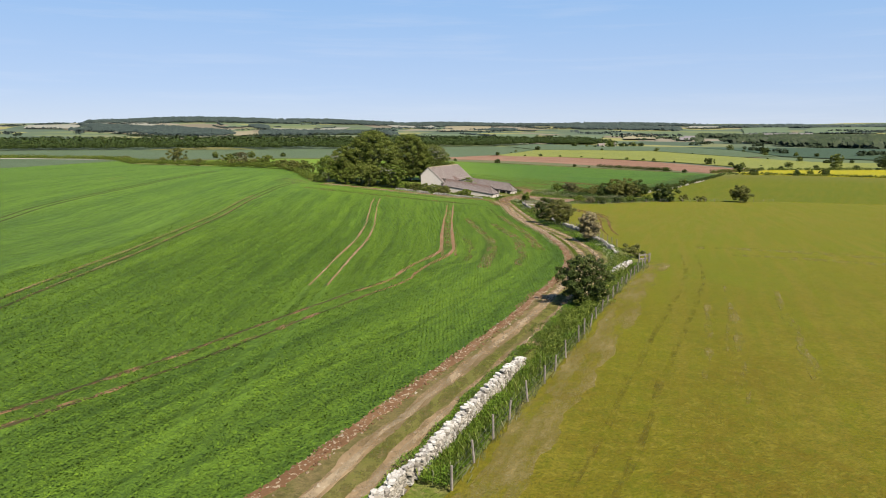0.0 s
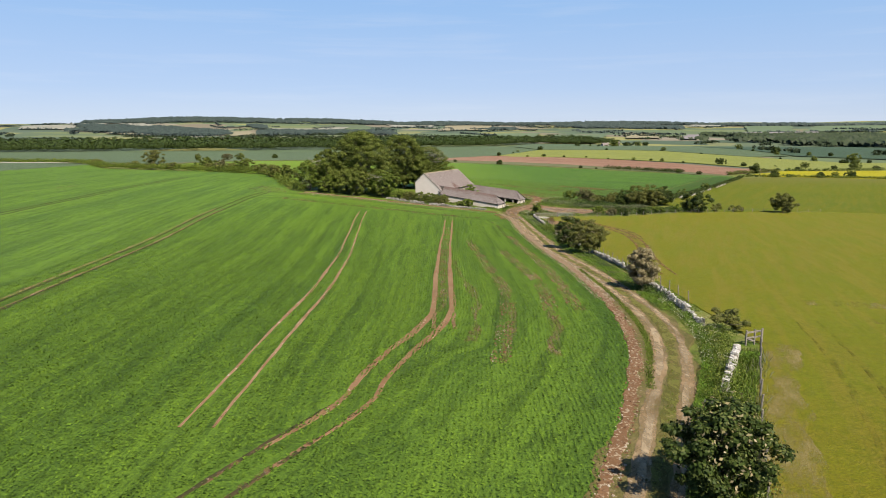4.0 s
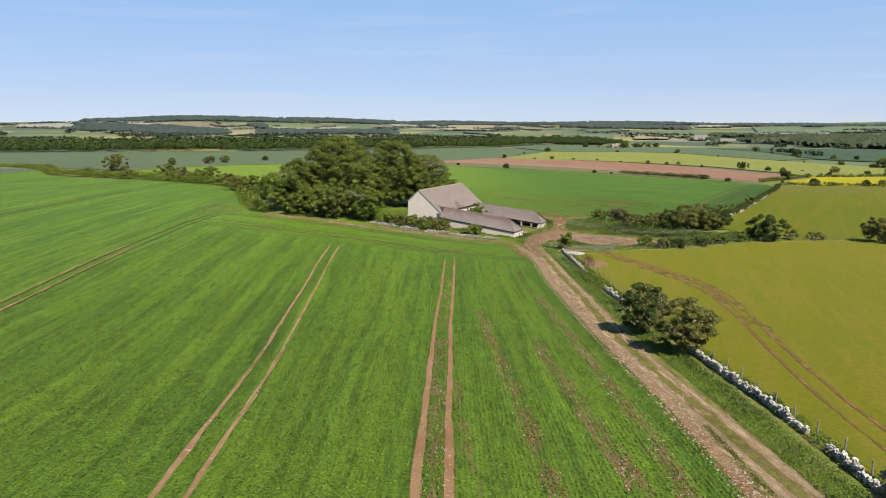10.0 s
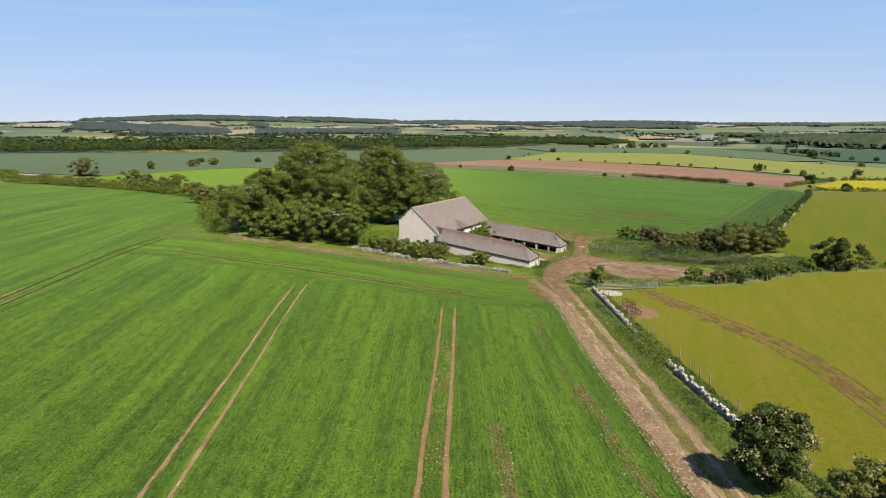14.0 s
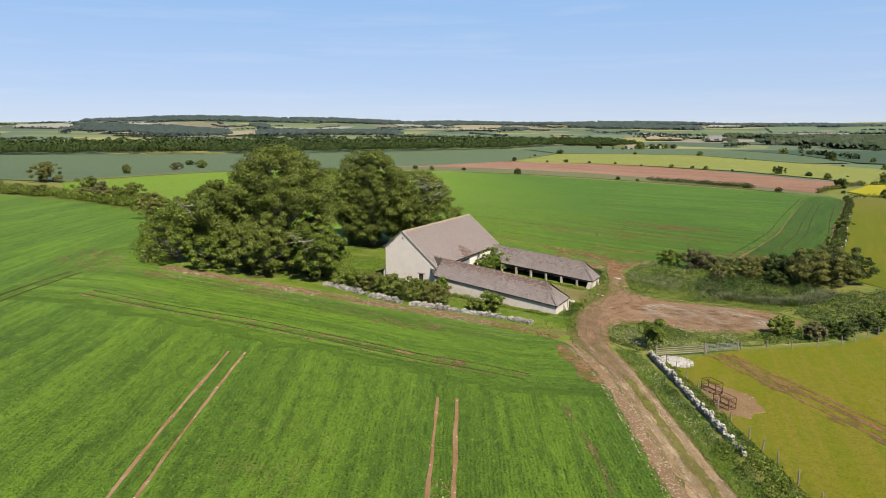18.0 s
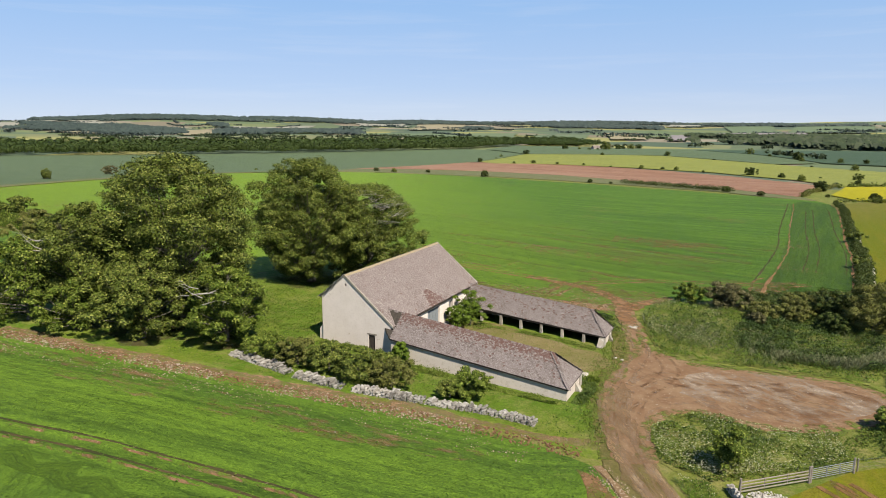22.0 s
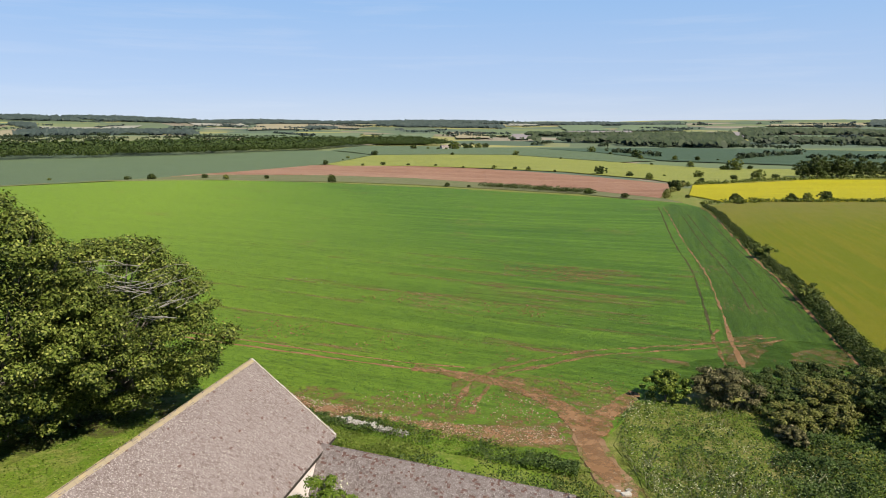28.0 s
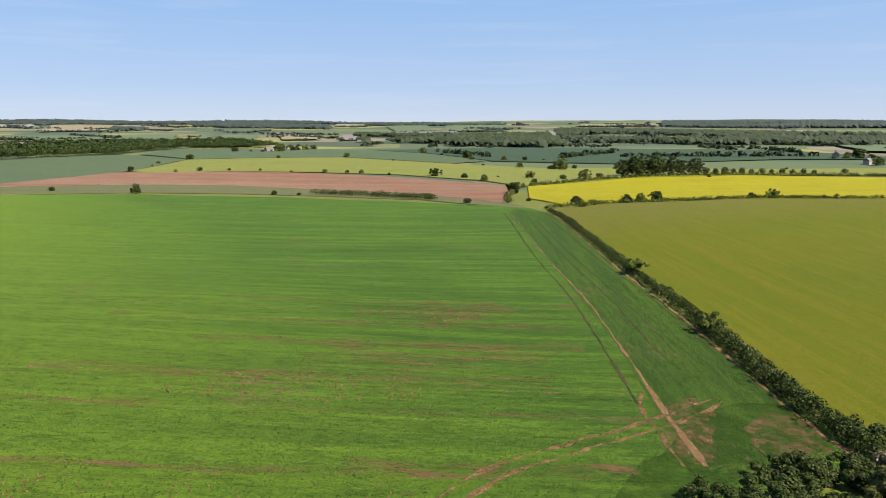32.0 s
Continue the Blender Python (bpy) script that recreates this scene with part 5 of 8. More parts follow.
def slate_roof(parent, corner, across, up, width, run, keep, mat_one, mat_all, single=300, near=None, w=0.22, l=0.165, moss=None):
    """Courses of slates on a slope: corner, unit vectors along the eave and up the slope; keep(s, r) tells where roof is.
    The first ones by near(s, r) are parts of their own, the rest one joined part."""
    corner, across, up = Vector(corner), Vector(across).normalized(), Vector(up).normalized()
    nrm = across.cross(up).normalized()
    base = Matrix((across, up, nrm)).transposed().to_4x4()
    spots = []
    r, row = 0.0, 0
    while r < run:
        ll = l * (1.15 - 0.4 * r / run)
        s = -0.1 + (row % 2) * w * 0.5
        while s < width + 0.1:
            ww = w * rng.uniform(0.75, 1.2)
            if keep(s + ww / 2, r):
                spots.append((s + ww / 2, r, ww, ll * 1.25))
            s += ww
        r += ll
        row += 1
    spots.sort(key=lambda q: near(q[0], q[1]) if near else 0)
    one = slate_mesh(1.0, 1.0, 0.035, mat_one)
    kinds = ([], [], mat_all, "slate_cover"), ([], [], MOSSY, "mossy_cover")
    src = [v.co.copy() for v in one.vertices]
    polys = [tuple(p.vertices) for p in one.polygons]
    for i, (s, r, ww, ll) in enumerate(spots):
        m = Matrix.Translation(corner + across * s + up * r + nrm * (0.02 + rng.uniform(0, 0.025))) @ base @ Matrix.Rotation(rng.normal(0, 0.03), 4, "Z") @ Matrix.Rotation(rng.normal(0, 0.025), 4, "X") @ Matrix.Diagonal((ww * 0.97, ll, 1, 1))
        grown = moss is not None and rng.uniform() < moss(s, r / run)
        if i < single and not grown:
            ob = part("slate", one, None, parent)
            ob.matrix_basis = m
        else:
            verts, faces = kinds[grown][:2]
            k = len(verts)
            verts += [m @ c for c in src]
            faces += [tuple(k + j for j in f) for f in polys]
    for verts, faces, mat, name in kinds:
        if faces:
            tagged(part(name, mesh_of(name, verts, faces, mat), None, parent), kind="stuff")


def prism(points, depth):
    """A solid plate: the flat outline pushed along the vector depth."""
    bm = bmesh.new()
    a = [bm.verts.new(p) for p in points]
    b = [bm.verts.new(Vector(p) + Vector(depth)) for p in points]
    bm.faces.new(a)
    bm.faces.new(list(reversed(b)))
    for i in range(len(a)):
        j = (i + 1) % len(a)
        bm.faces.new((a[i], a[j], b[j], b[i]))
    bmesh.ops.recalc_face_normals(bm, faces=bm.faces)
    return bm


# the barn: ridge along y, low catslide eave on the courtyard side
EL, EZL, ER, EZR = -3.6, RIDGE_Z - 2.97, 6.69, RIDGE_Z - 5.49
FLOOR = -5.2
barn = house("barn", "old limewashed stone barn with a stone slate catslide roof")
gable = [(EL + 0.25, FLOOR), (ER - 0.3, FLOOR), (ER - 0.3, EZR + 0.05), (0, RIDGE_Z - 0.12), (EL + 0.25, EZL + 0.02)]
part("gable_wall", wall_with_openings(gable, 0.6, [(3.25, -4.3, 4.15, -2.3), (0.02, 3.2, 0.3, 3.55)], "x", -0.05, 1), LIMEWASH, barn, "limewashed gable wall with a small dark doorway")
part("gable_wall", wall_with_openings(gable, 0.6, [], "x", L - 0.12, -1), LIMEWASH, barn)
part("side_wall", wall_with_openings([(0.72, FLOOR), (L - 0.72, FLOOR), (L - 0.72, EZR + 0.1), (0.72, EZR + 0.1)], 0.6, [(9.0, -4.6, 12.4, -1.45), (15.6, -4.6, 16.6, -1.6)], "y", ER - 0.3, -1), LIMEWASH, barn, "low courtyard wall with a tall doorway")
part("back_wall", wall_with_openings([(0.72, FLOOR), (L - 0.72, FLOOR), (L - 0.72, EZL + 0.1), (0.72, EZL + 0.1)], 0.6, [(10, -3.6, 13, -0.4)], "y", EL + 0.25, 1), LIMEWASH, barn)
part("roof_plate", prism([(0, -0.04, RIDGE_Z), (ER, -0.04, EZR), (ER, L + 0.1, EZR), (0, L + 0.1, RIDGE_Z)], (0, 0, -0.16)), DARKWOOD, barn)
part("roof_plate", prism([(0, -0.04, RIDGE_Z), (EL, -0.04, EZL), (EL, L + 0.1, EZL), (0, L + 0.1, RIDGE_Z)], (0, 0, -0.16)), DARKWOOD, barn)
SLR = math.hypot(ER, 5.49)
SLL = math.hypot(EL, 2.97)
slate_roof(barn, (ER, 0.0, EZR), (0, 1, 0), (-ER, 0, 5.49), L, SLR, lambda s, r: True, SLATE, SLATES, 300, lambda s, r: abs(s - 8) + abs(r - 6), moss=lambda s, f: 0.75 if 9.5 < s < 13.5 and f < 0.28 and abs(s - 11.4) < 2.2 - 6 * f else 0.008 + 0.06 * (f < 0.1))
slate_roof(barn, (EL, L, EZL), (0, -1, 0), (-EL, 0, 2.97), L - 0.1, SLL, lambda s, r: True, SLATE, GREYSLATES, 0, None, 0.6, 0.5)
for i in range(34):
    y0 = -0.14 + i * (L + 0.28) / 34
    y1 = y0 + (L + 0.28) / 34 - 0.015
    bm = prism([(-0.24, y0, RIDGE_Z - 0.12), (0, y0, RIDGE_Z + 0.1 + rng.uniform(0, 0.02)), (0.26, y0, RIDGE_Z - 0.13), (0, y0, RIDGE_Z - 0.02)], (0, y1 - y0, 0))
    part("ridge_tile", bm, RIDGE, barn)
for y in (-0.14, L + 0.02):
    part("verge", prism([(0.05, y, RIDGE_Z - 0.18), (ER, y, EZR - 0.18), (ER, y, EZR + 0.1), (0.05, y, RIDGE_Z + 0.1)], (0, 0.16, 0)), STONES, barn, "pale stone verge")
    part("verge", prism([(-0.05, y, RIDGE_Z - 0.18), (EL, y, EZL - 0.18), (EL, y, EZL + 0.1), (-0.05, y, RIDGE_Z + 0.1)], (0, 0.16, 0)), STONES, barn)
part("eaves_board", new_box(ER - 0.1, 0.0, EZR - 0.28, ER - 0.03, L, EZR - 0.1), DARKWOOD, barn, "dark eaves board")
for k in range(4):
    y = 9.05 + k * 0.84
    door = part("door_leaf", new_box(ER - 0.62, y, -4.55, ER - 0.55, y + 0.82, -1.5, bevel=0.01), DOORPAINT, barn, "grey painted plank door") if k % 2 == 0 else door
    part("plank", new_box(ER - 0.545, y + 0.02, -4.5, ER - 0.52, y + 0.40, -1.52), DOORPAINT, door)
    part("plank", new_box(ER - 0.545, y + 0.42, -4.5, ER - 0.52, y + 0.80, -1.52), DOORPAINT, door)
part("buttress", prism([(EL + 0.25, 0.1, FLOOR), (EL - 0.35, 0.1, FLOOR), (EL - 0.3, 0.1, -2.6), (EL + 0.25, 0.1, -1.8)], (0, 0.9, 0)), LIMEWASH, barn)
# no real door: a dark panel stands in for the doorway's shade
part("door_leaf", new_box(3.26, 0.05, -4.3, 4.14, 0.1, -2.31), DARKWOOD, barn, "dark panel added for the shade in the open doorway")
part("lintel", new_box(3.05, -0.075, -2.29, 4.4, 0.1, -2.12), STONE, barn)
# second dark panel, added behind the opening to keep it black
part("doorway_backing", new_box(2.2, 1.5, FLOOR, 5.2, 1.62, -1.0), DARKWOOD, barn, "unseen dark panel added behind the doorway")


def shed(label, y_mid, half, z_top, drop, x0, xr, xe, slope, open_side, seed):
    """A long low shed at right angles to the barn, hipped at its free end; open_side: -1 or 1 along y, where the posts stand."""
    ob = house("cart_shed", label)
    def rz(x):
        return z_top + slope * (x - 6.69)
    def ez(x):
        return z_top - drop + slope * (x - 6.69)
    xs = x0 - 1.0 if open_side < 0 else x0
    ridge0, ridge1 = (x0 - 3.6, y_mid, rz(x0 - 3.6)), (xr, y_mid, rz(xr))
    faces = {
        "s": [(xs, y_mid - half, ez(xs)), (xe, y_mid - half, ez(xe)), ridge1, ridge0],
        "n": [(xe, y_mid + half, ez(xe)), (xs, y_mid + half, ez(xs)), ridge0, ridge1],
        "e": [(xe, y_mid - half, ez(xe)), (xe, y_mid + half, ez(xe)), ridge1],
    }
    for key, pts in faces.items():
        part("roof_plate", prism(pts, (0, 0, -0.14)), DARKWOOD, ob)
        a, b = Vector(pts[0]), Vector(pts[1])
        along = (b - a).normalized()
        if key == "e":
            top = Vector(pts[2])
            wdt = (b - a).length
            mid = (a + b) / 2
            up = (top - mid).normalized()
            run = (top - mid).length
            slate_roof(ob, a, along, up, wdt, run, lambda s, r: abs(s - wdt / 2) < wdt / 2 * (1 - r / run) + 0.15, SHEDSLATE, SHEDSLATES, 40)
        else:
            up = Vector(ridge0 if key == "s" else ridge1) - a
            foot = along.dot(up)
            up = (up - along * foot).normalized()
            run = (Vector(ridge1) - a - along * along.dot(Vector(ridge1) - a)).length
            wdt = (b - a).length
            hip = xe - xr
            if key == "s":
                ok = lambda s, r: s < wdt - hip * r / run + 0.15 and s > -3.6 * r / run * 0.9
                slate_roof(ob, a, along, up, wdt, run, ok, SHEDSLATE, SHEDSLATES, 260 if open_side > 0 else 200, lambda s, r: -s, moss=lambda s, f: max(0.03, 2.3 * (f - 0.52)) if open_side > 0 else 0.02 + 0.22 * f * f)
            else:
                ok = lambda s, r: s > hip * r / run - 0.15
                slate_roof(ob, a, along, up, wdt + 3, run, lambda s, r: ok(s, r) and s < wdt + 2.5 * r / run, SHEDSLATE, SHEDSLATES, 0)
    n = 24
    for i in range(n):
        f0, f1 = i / n, (i + 1) / n - 0.02
        p = Vector(ridge0).lerp(ridge1, f0)
        q = Vector(ridge0).lerp(ridge1, f1)
        part("ridge_tile", prism([p + Vector((0, -0.2, -0.1)), p + Vector((0, 0, 0.09)), p + Vector((0, 0.2, -0.1)), p + Vector((0, 0, -0.02))], q - p), SHEDSLATES, ob)
    for s in (-1, 1):
        for i in range(7):
            p = Vector(ridge1).lerp((xe, y_mid + s * half, ez(xe)), i / 7)
            q = Vector(ridge1).lerp((xe, y_mid + s * half, ez(xe)), (i + 0.96) / 7)
            side = Vector((0.1, 0.1 * s, 0.0))
            part("hip_tile", prism([p - side * 1.2 + Vector((0, 0, 0.0)), p + Vector((0, 0, 0.1)), p + Vector((side.x, -side.y, 0)) * 1.2, p + Vector((0, 0, -0.03))], q - p), SHEDSLATES, ob)
    # closed walls
    yc = y_mid - open_side * (half - 0.18)
    low = -9.5
    back = wall_with_openings([(xs + 0.05, low), (xe - 0.2, low), (xe - 0.2, ez(xe) - 0.08), (xs + 0.05, ez(xs) - 0.08)], 0.5, [], "x", yc, open_side)
    part("back_wall", back, RUBBLEWALL, ob, "low limewashed rubble wall")
    end = wall_with_openings([(y_mid - half + 0.2, low), (y_mid + half - 0.2, low), (y_mid + half - 0.2, ez(xe) - 0.08), (y_mid - half + 0.2, ez(xe) - 0.08)], 0.55, [], "y", xe - 0.18, -1)
    part("end_wall", end, RUBBLEWALL, ob)
    # open front with stone posts under a beam
    yo = y_mid + open_side * (half - 0.25)
    part("eaves_beam", prism([(xs, yo - 0.11, ez(xs) - 0.12), (xs, yo + 0.11, ez(xs) - 0.12), (xs, yo + 0.11, ez(xs) - 0.26), (xs, yo - 0.11, ez(xs) - 0.26)], (xe - 0.4 - xs, 0, slope * (xe - 0.4 - xs))), DARKWOOD, ob, "dark timber eaves beam")
    for i in range(6):
        x = 9.25 + i * 2.93
        p = new_box(x - 0.2, yo - 0.2, -9.0, x + 0.2, yo + 0.2, ez(x) - 0.24, bevel=0.04)
        part("stone_post", p, STONE, ob, "pale squared stone post")
    bw = 0.75 if open_side < 0 else 0.6
    part("end_pier", prism([(xe - 0.7, yo - 0.3, low), (xe - 0.05, yo - 0.3, low), (xe - 0.05, yo - 0.3, ez(xe) - 0.1), (xe - 0.7, yo - 0.3, ez(xe) - 0.1)], (0, bw, 0)), STONE, ob, "stone pier at the end of the open front")
    if open_side < 0:
        part("buttress", prism([(xe - 0.85, yo - 0.2, low), (xe - 0.85, yo - 1.7, low), (xe - 0.85, yo - 1.35, ez(xe) - 1.1), (xe - 0.85, yo - 0.2, ez(xe) - 0.15)], (0.75, 0, 0)), STONE, ob, "leaning pale stone buttress at the open corner")
    part("buttress", prism([(xe - 0.2, y_mid + half * 0.2, low), (xe + 0.55, y_mid + half * 0.2, low), (xe + 0.5, y_mid + half * 0.2, ez(xe) - 1.5), (xe - 0.2, y_mid + half * 0.2, ez(xe) - 0.4)], (0, 0.7, 0)), STONE, ob)
    return ob


shed("long low limewashed shed with a mossy hipped slate roof", 1.853, 2.806, 0.36, 2.43, 6.69, 25.0, 27.73, -0.107, 1, 1)
shed("open fronted shed with pale stone posts and mossy slates", 22.1, 2.33, -0.64, 2.62, 6.69, 24.2, 26.8, -0.089, -1, 2)

# ---------------------------------------------------------------- dry stone walls


def stone_mesh(seed, mat):
    r = np.random.default_rng(seed)
    bm = bmesh.new()
    bmesh.ops.create_cube(bm, size=1)
    bmesh.ops.bevel(bm, geom=bm.edges[:], offset=0.13, segments=1, affect="EDGES")
    for v in bm.verts:
        v.co += Vector(r.normal(0, 0.05, 3))
    me = bpy.data.meshes.new("stone")
    bm.to_mesh(me)
    bm.free()
    me.materials.append(mat)
    return me


STONE_SHAPES = [stone_mesh(40 + i, STONE) for i in range(6)]
CAP_SHAPES = [stone_mesh(40 + i, CAPSTONE) for i in range(6)]
RUBBLE_SHAPES = [stone_mesh(40 + i, WALLSTONE) for i in range(6)]


def dry_wall(name, line, height, label, singles, near, thick=0.5, gaps=(), rough=0.12, mat=None, course=0.2):
    """A dry stone wall: courses of single stones on both faces and a row of copings. height: number or list at the points."""
    ob = thing(name, label=label, category="wall", kind="structure")
    line = np.asarray(line, float)
    h = np.broadcast_to(np.asarray(height, float), (len(line),))
    both = smooth(np.column_stack([line, h]), 0.31)
    c, h = both[:, :2], both[:, 2]
    d = np.gradient(c, axis=0)
    d /= np.linalg.norm(d, axis=1)[:, None]
    z = ground(c[:, 0], c[:, 1])
    spots = []
    for i in range(len(c)):
        if any(a < c[i, 1] < b for a, b in gaps):
            continue
        hh = max(0.15, h[i] + rng.normal(0, rough))
        nrm = np.array([d[i, 1], -d[i, 0]])
        ang = math.atan2(d[i, 1], d[i, 0])
        k = max(1, int(hh / course))
        for j in range(k):
            for s in (-1, 1):
                p = c[i] + nrm * s * thick * 0.27 + d[i] * rng.uniform(-0.1, 0.1)
                spots.append((p[0], p[1], z[i] + 0.05 + j * course, ang + rng.normal(0, 0.15), rng.uniform(1.2, 2.1) * course, thick * rng.uniform(0.45, 0.65), rng.uniform(0.85, 1.25) * course, False))
        for s in (-1, 1, 0):
            p = c[i] + nrm * s * thick * 0.24 + d[i] * rng.uniform(-0.15, 0.15)
            spots.append((p[0], p[1], z[i] + 0.06 + (k + 0.3 * (s == 0)) * course, ang + rng.normal(0, 0.5), rng.uniform(0.14, 0.32), thick * rng.uniform(0.3, 0.62), rng.uniform(0.09, 0.2), True))
    spots.sort(key=lambda q: near(q[0], q[1]) - q[2] * 0.3)
    joined = {True: ([], []), False: ([], [])}
    shapes = [([v.co.copy() for v in s.vertices], [tuple(p.vertices) for p in s.polygons]) for s in STONE_SHAPES]
    for i, (x, y, zz, a, lx, ly, lz, cap) in enumerate(spots):
        m = Matrix.Translation((x, y, zz)) @ Matrix.Rotation(a, 4, "Z") @ Matrix.Rotation(rng.normal(0, 0.1), 4, "X") @ Matrix.Diagonal((lx, ly, lz, 1))
        if i < singles:
            part("stone", (RUBBLE_SHAPES if mat else CAP_SHAPES if cap else STONE_SHAPES)[i % 6], None, ob).matrix_basis = m
        else:
            verts, faces = joined[cap]
            co, ps = shapes[i % 6]
            k = len(verts)
            verts += [m @ v for v in co]
            faces += [tuple(k + j for j in f) for f in ps]
    for cap, (verts, faces) in joined.items():
        if faces:
            name = "coping" if cap else "stonework"
            tagged(part(name, mesh_of(name, verts, faces, mat or (CAPSTONES if cap else STONES)), None, ob), kind="stuff")
    return ob


WALL_LINE = [(-14, 4), (-4.0, 25), (-1.4, 30.5), (1.4, 37), (3.4, 41.4)]
dry_wall("track_wall", WALL_LINE, [0.9, 0.9, 0.9, 0.85, 0.6], "pale dry stone wall beside the farm track", 300, lambda x, y: abs(y - 33), 0.46, rough=0.1, course=0.13)
dry_wall("track_wall", [(17.2, 72), (19.6, 76.5), (22.0, 81)], [0.6, 0.8, 0.6], "short pale length of dry stone wall beside the brambles", 120, lambda x, y: y, rough=0.08)
dry_wall("track_wall", [(22.8, 90), (23.4, 96), (24.0, 103.3), (24.6, 111), (25.2, 120), (25.5, 128), (25.4, 136), (25.4, 146), (25.5, 155), (25.2, 167), (25.1, 178), (25.1, 190), (25.2, 200), (25.4, 212), (25.3, 220), (25.4, 222.5)], [0.3, 0.45, 0.55, 0.5, 0.5, 0.55, 0.5, 0.4, 0.45, 0.5, 0.5, 0.35, 0.45, 0.5, 0.55, 0.5], "pale tumbled dry stone wall between track and pasture", 300, lambda x, y: abs(y - 104), 0.34, ((121, 123.5), (147, 157), (184, 195.5)), 0.17, None, 0.15)
FALLEN = m_stone("bleached_rubble", (0.36, 0.335, 0.29), (0.47, 0.44, 0.39), (0.22, 0.20, 0.17), False, (0.52, 0.49, 0.43))
for line, tall in (
    ([(-19.4, 248.2), (-16.6, 246.4), (-14.3, 244.9), (-12.6, 243.6)], [0.3, 0.6, 0.5, 0.2]),
    ([(-11.6, 242.9), (-10, 242.1), (-8.4, 241.3), (-6.6, 240.6)], [0.25, 0.55, 0.6, 0.3]),
    ([(-5.2, 240.0), (-3, 239.2), (-0.6, 238.5), (1.6, 237.9)], [0.3, 0.6, 0.55, 0.35]),
    ([(2.2, 237.7), (4.4, 236.9), (6.7, 236.3), (8.8, 235.4)], [0.35, 0.45, 0.35, 0.25]),
    ([(9.2, 235.2), (10.6, 234.5), (12.0, 233.6)], [0.3, 0.45, 0.35]),
):
    dry_wall("field_wall", line, tall, "broken heap of a grey dry stone wall below the barn", 60, lambda x, y: y, 1.25, (), 0.13, FALLEN, 0.16)

dry_wall("field_wall", [(11.6, 282.8), (14.2, 281.0), (17.4, 278.8)], [0.25, 0.35, 0.2], "tumbled remains of a stone wall behind the shed", 40, lambda x, y: y, 0.9, rough=0.12, mat=FALLEN)


def pebbles(name, x, y, size, mat, label, lift=0.07):
    """Loose stones strewn over the ground: small uneven blocks, one mass."""
    n = len(x)
    base = np.array([(-1, -1, -0.6), (1, -1, -0.6), (1, 1, -0.6), (-1, 1, -0.6), (-0.7, -0.8, 0.5), (0.8, -0.6, 0.6), (0.7, 0.7, 0.4), (-0.8, 0.6, 0.6)])
    sc = size * rng.uniform(0.35, 1.0, (n, 1, 1)) ** 1.4 * rng.uniform(0.6, 1.2, (n, 1, 3)) * 0.5
    a = rng.uniform(0, 6.283, n)
    v = (base[None] + rng.normal(0, 0.12, (n, 8, 3))) * sc
    ca, sa = np.cos(a)[:, None], np.sin(a)[:, None]
    w = np.stack([v[..., 0] * ca - v[..., 1] * sa, v[..., 0] * sa + v[..., 1] * ca, v[..., 2]], -1)
    w += np.column_stack([x, y, ground(x, y) + lift])[:, None, :]
    quads = np.array([(0, 1, 5, 4), (1, 2, 6, 5), (2, 3, 7, 6), (3, 0, 4, 7), (4, 5, 6, 7)])
    faces = (np.arange(n)[:, None, None] * 8 + quads[None]).reshape(-1, 4)
    me = mesh_of(name, w.reshape(-1, 3), faces.tolist(), mat)
    return tagged(new(name, me), label, "stones", kind="stuff")


# ---------------------------------------------------------------- fences and gates


def post_mesh(h, r):
    bm = rod(bmesh.new(), (0, 0, -0.3), (0, 0, h), r, r * 0.85, 7)
    me = bpy.data.meshes.new("post")
    bm.to_mesh(me)
    bm.free()
    me.materials.append(WOOD)
    return me


def fence(label, line, step, h=1.25, wires=(0.35, 0.7, 1.05), r=0.07):
    ob = thing("wire_fence", label=label, category="fence", kind="structure")
    p = smooth(line, step)
    me = post_mesh(h, r)
    tops = []
    for x, y in p:
        q = part("post", me, None, ob)
        lean = rng.normal(0, 0.05, 2)
        z = gz(x, y)
        q.matrix_basis = Matrix.Translation((x, y, z)) @ Euler((lean[0], lean[1], 0)).to_matrix().to_4x4() @ Matrix.Diagonal((1, 1, rng.uniform(0.85, 1.1), 1))
        tops.append((x, y, z))
    for w in wires:
        bm = bmesh.new()
        for a, b in zip(tops, tops[1:]):
            rod(bm, (a[0], a[1], a[2] + w), (b[0], b[1], b[2] + w), 0.006, 0.006, 3)
        part("wire", bm, WIRE, ob)
    return ob


fence("weathered wooden posts with wire beside the dry stone wall", FENCE_LINE[2:8], 2.6)
fence("weathered wooden posts with wire along the pasture", FENCE_LINE[8:], 2.9)
fence("weathered posts with wire along the far side of the pasture", [(38.0, 225.9)] + PASTURE_FAR[1:5], 3.2)


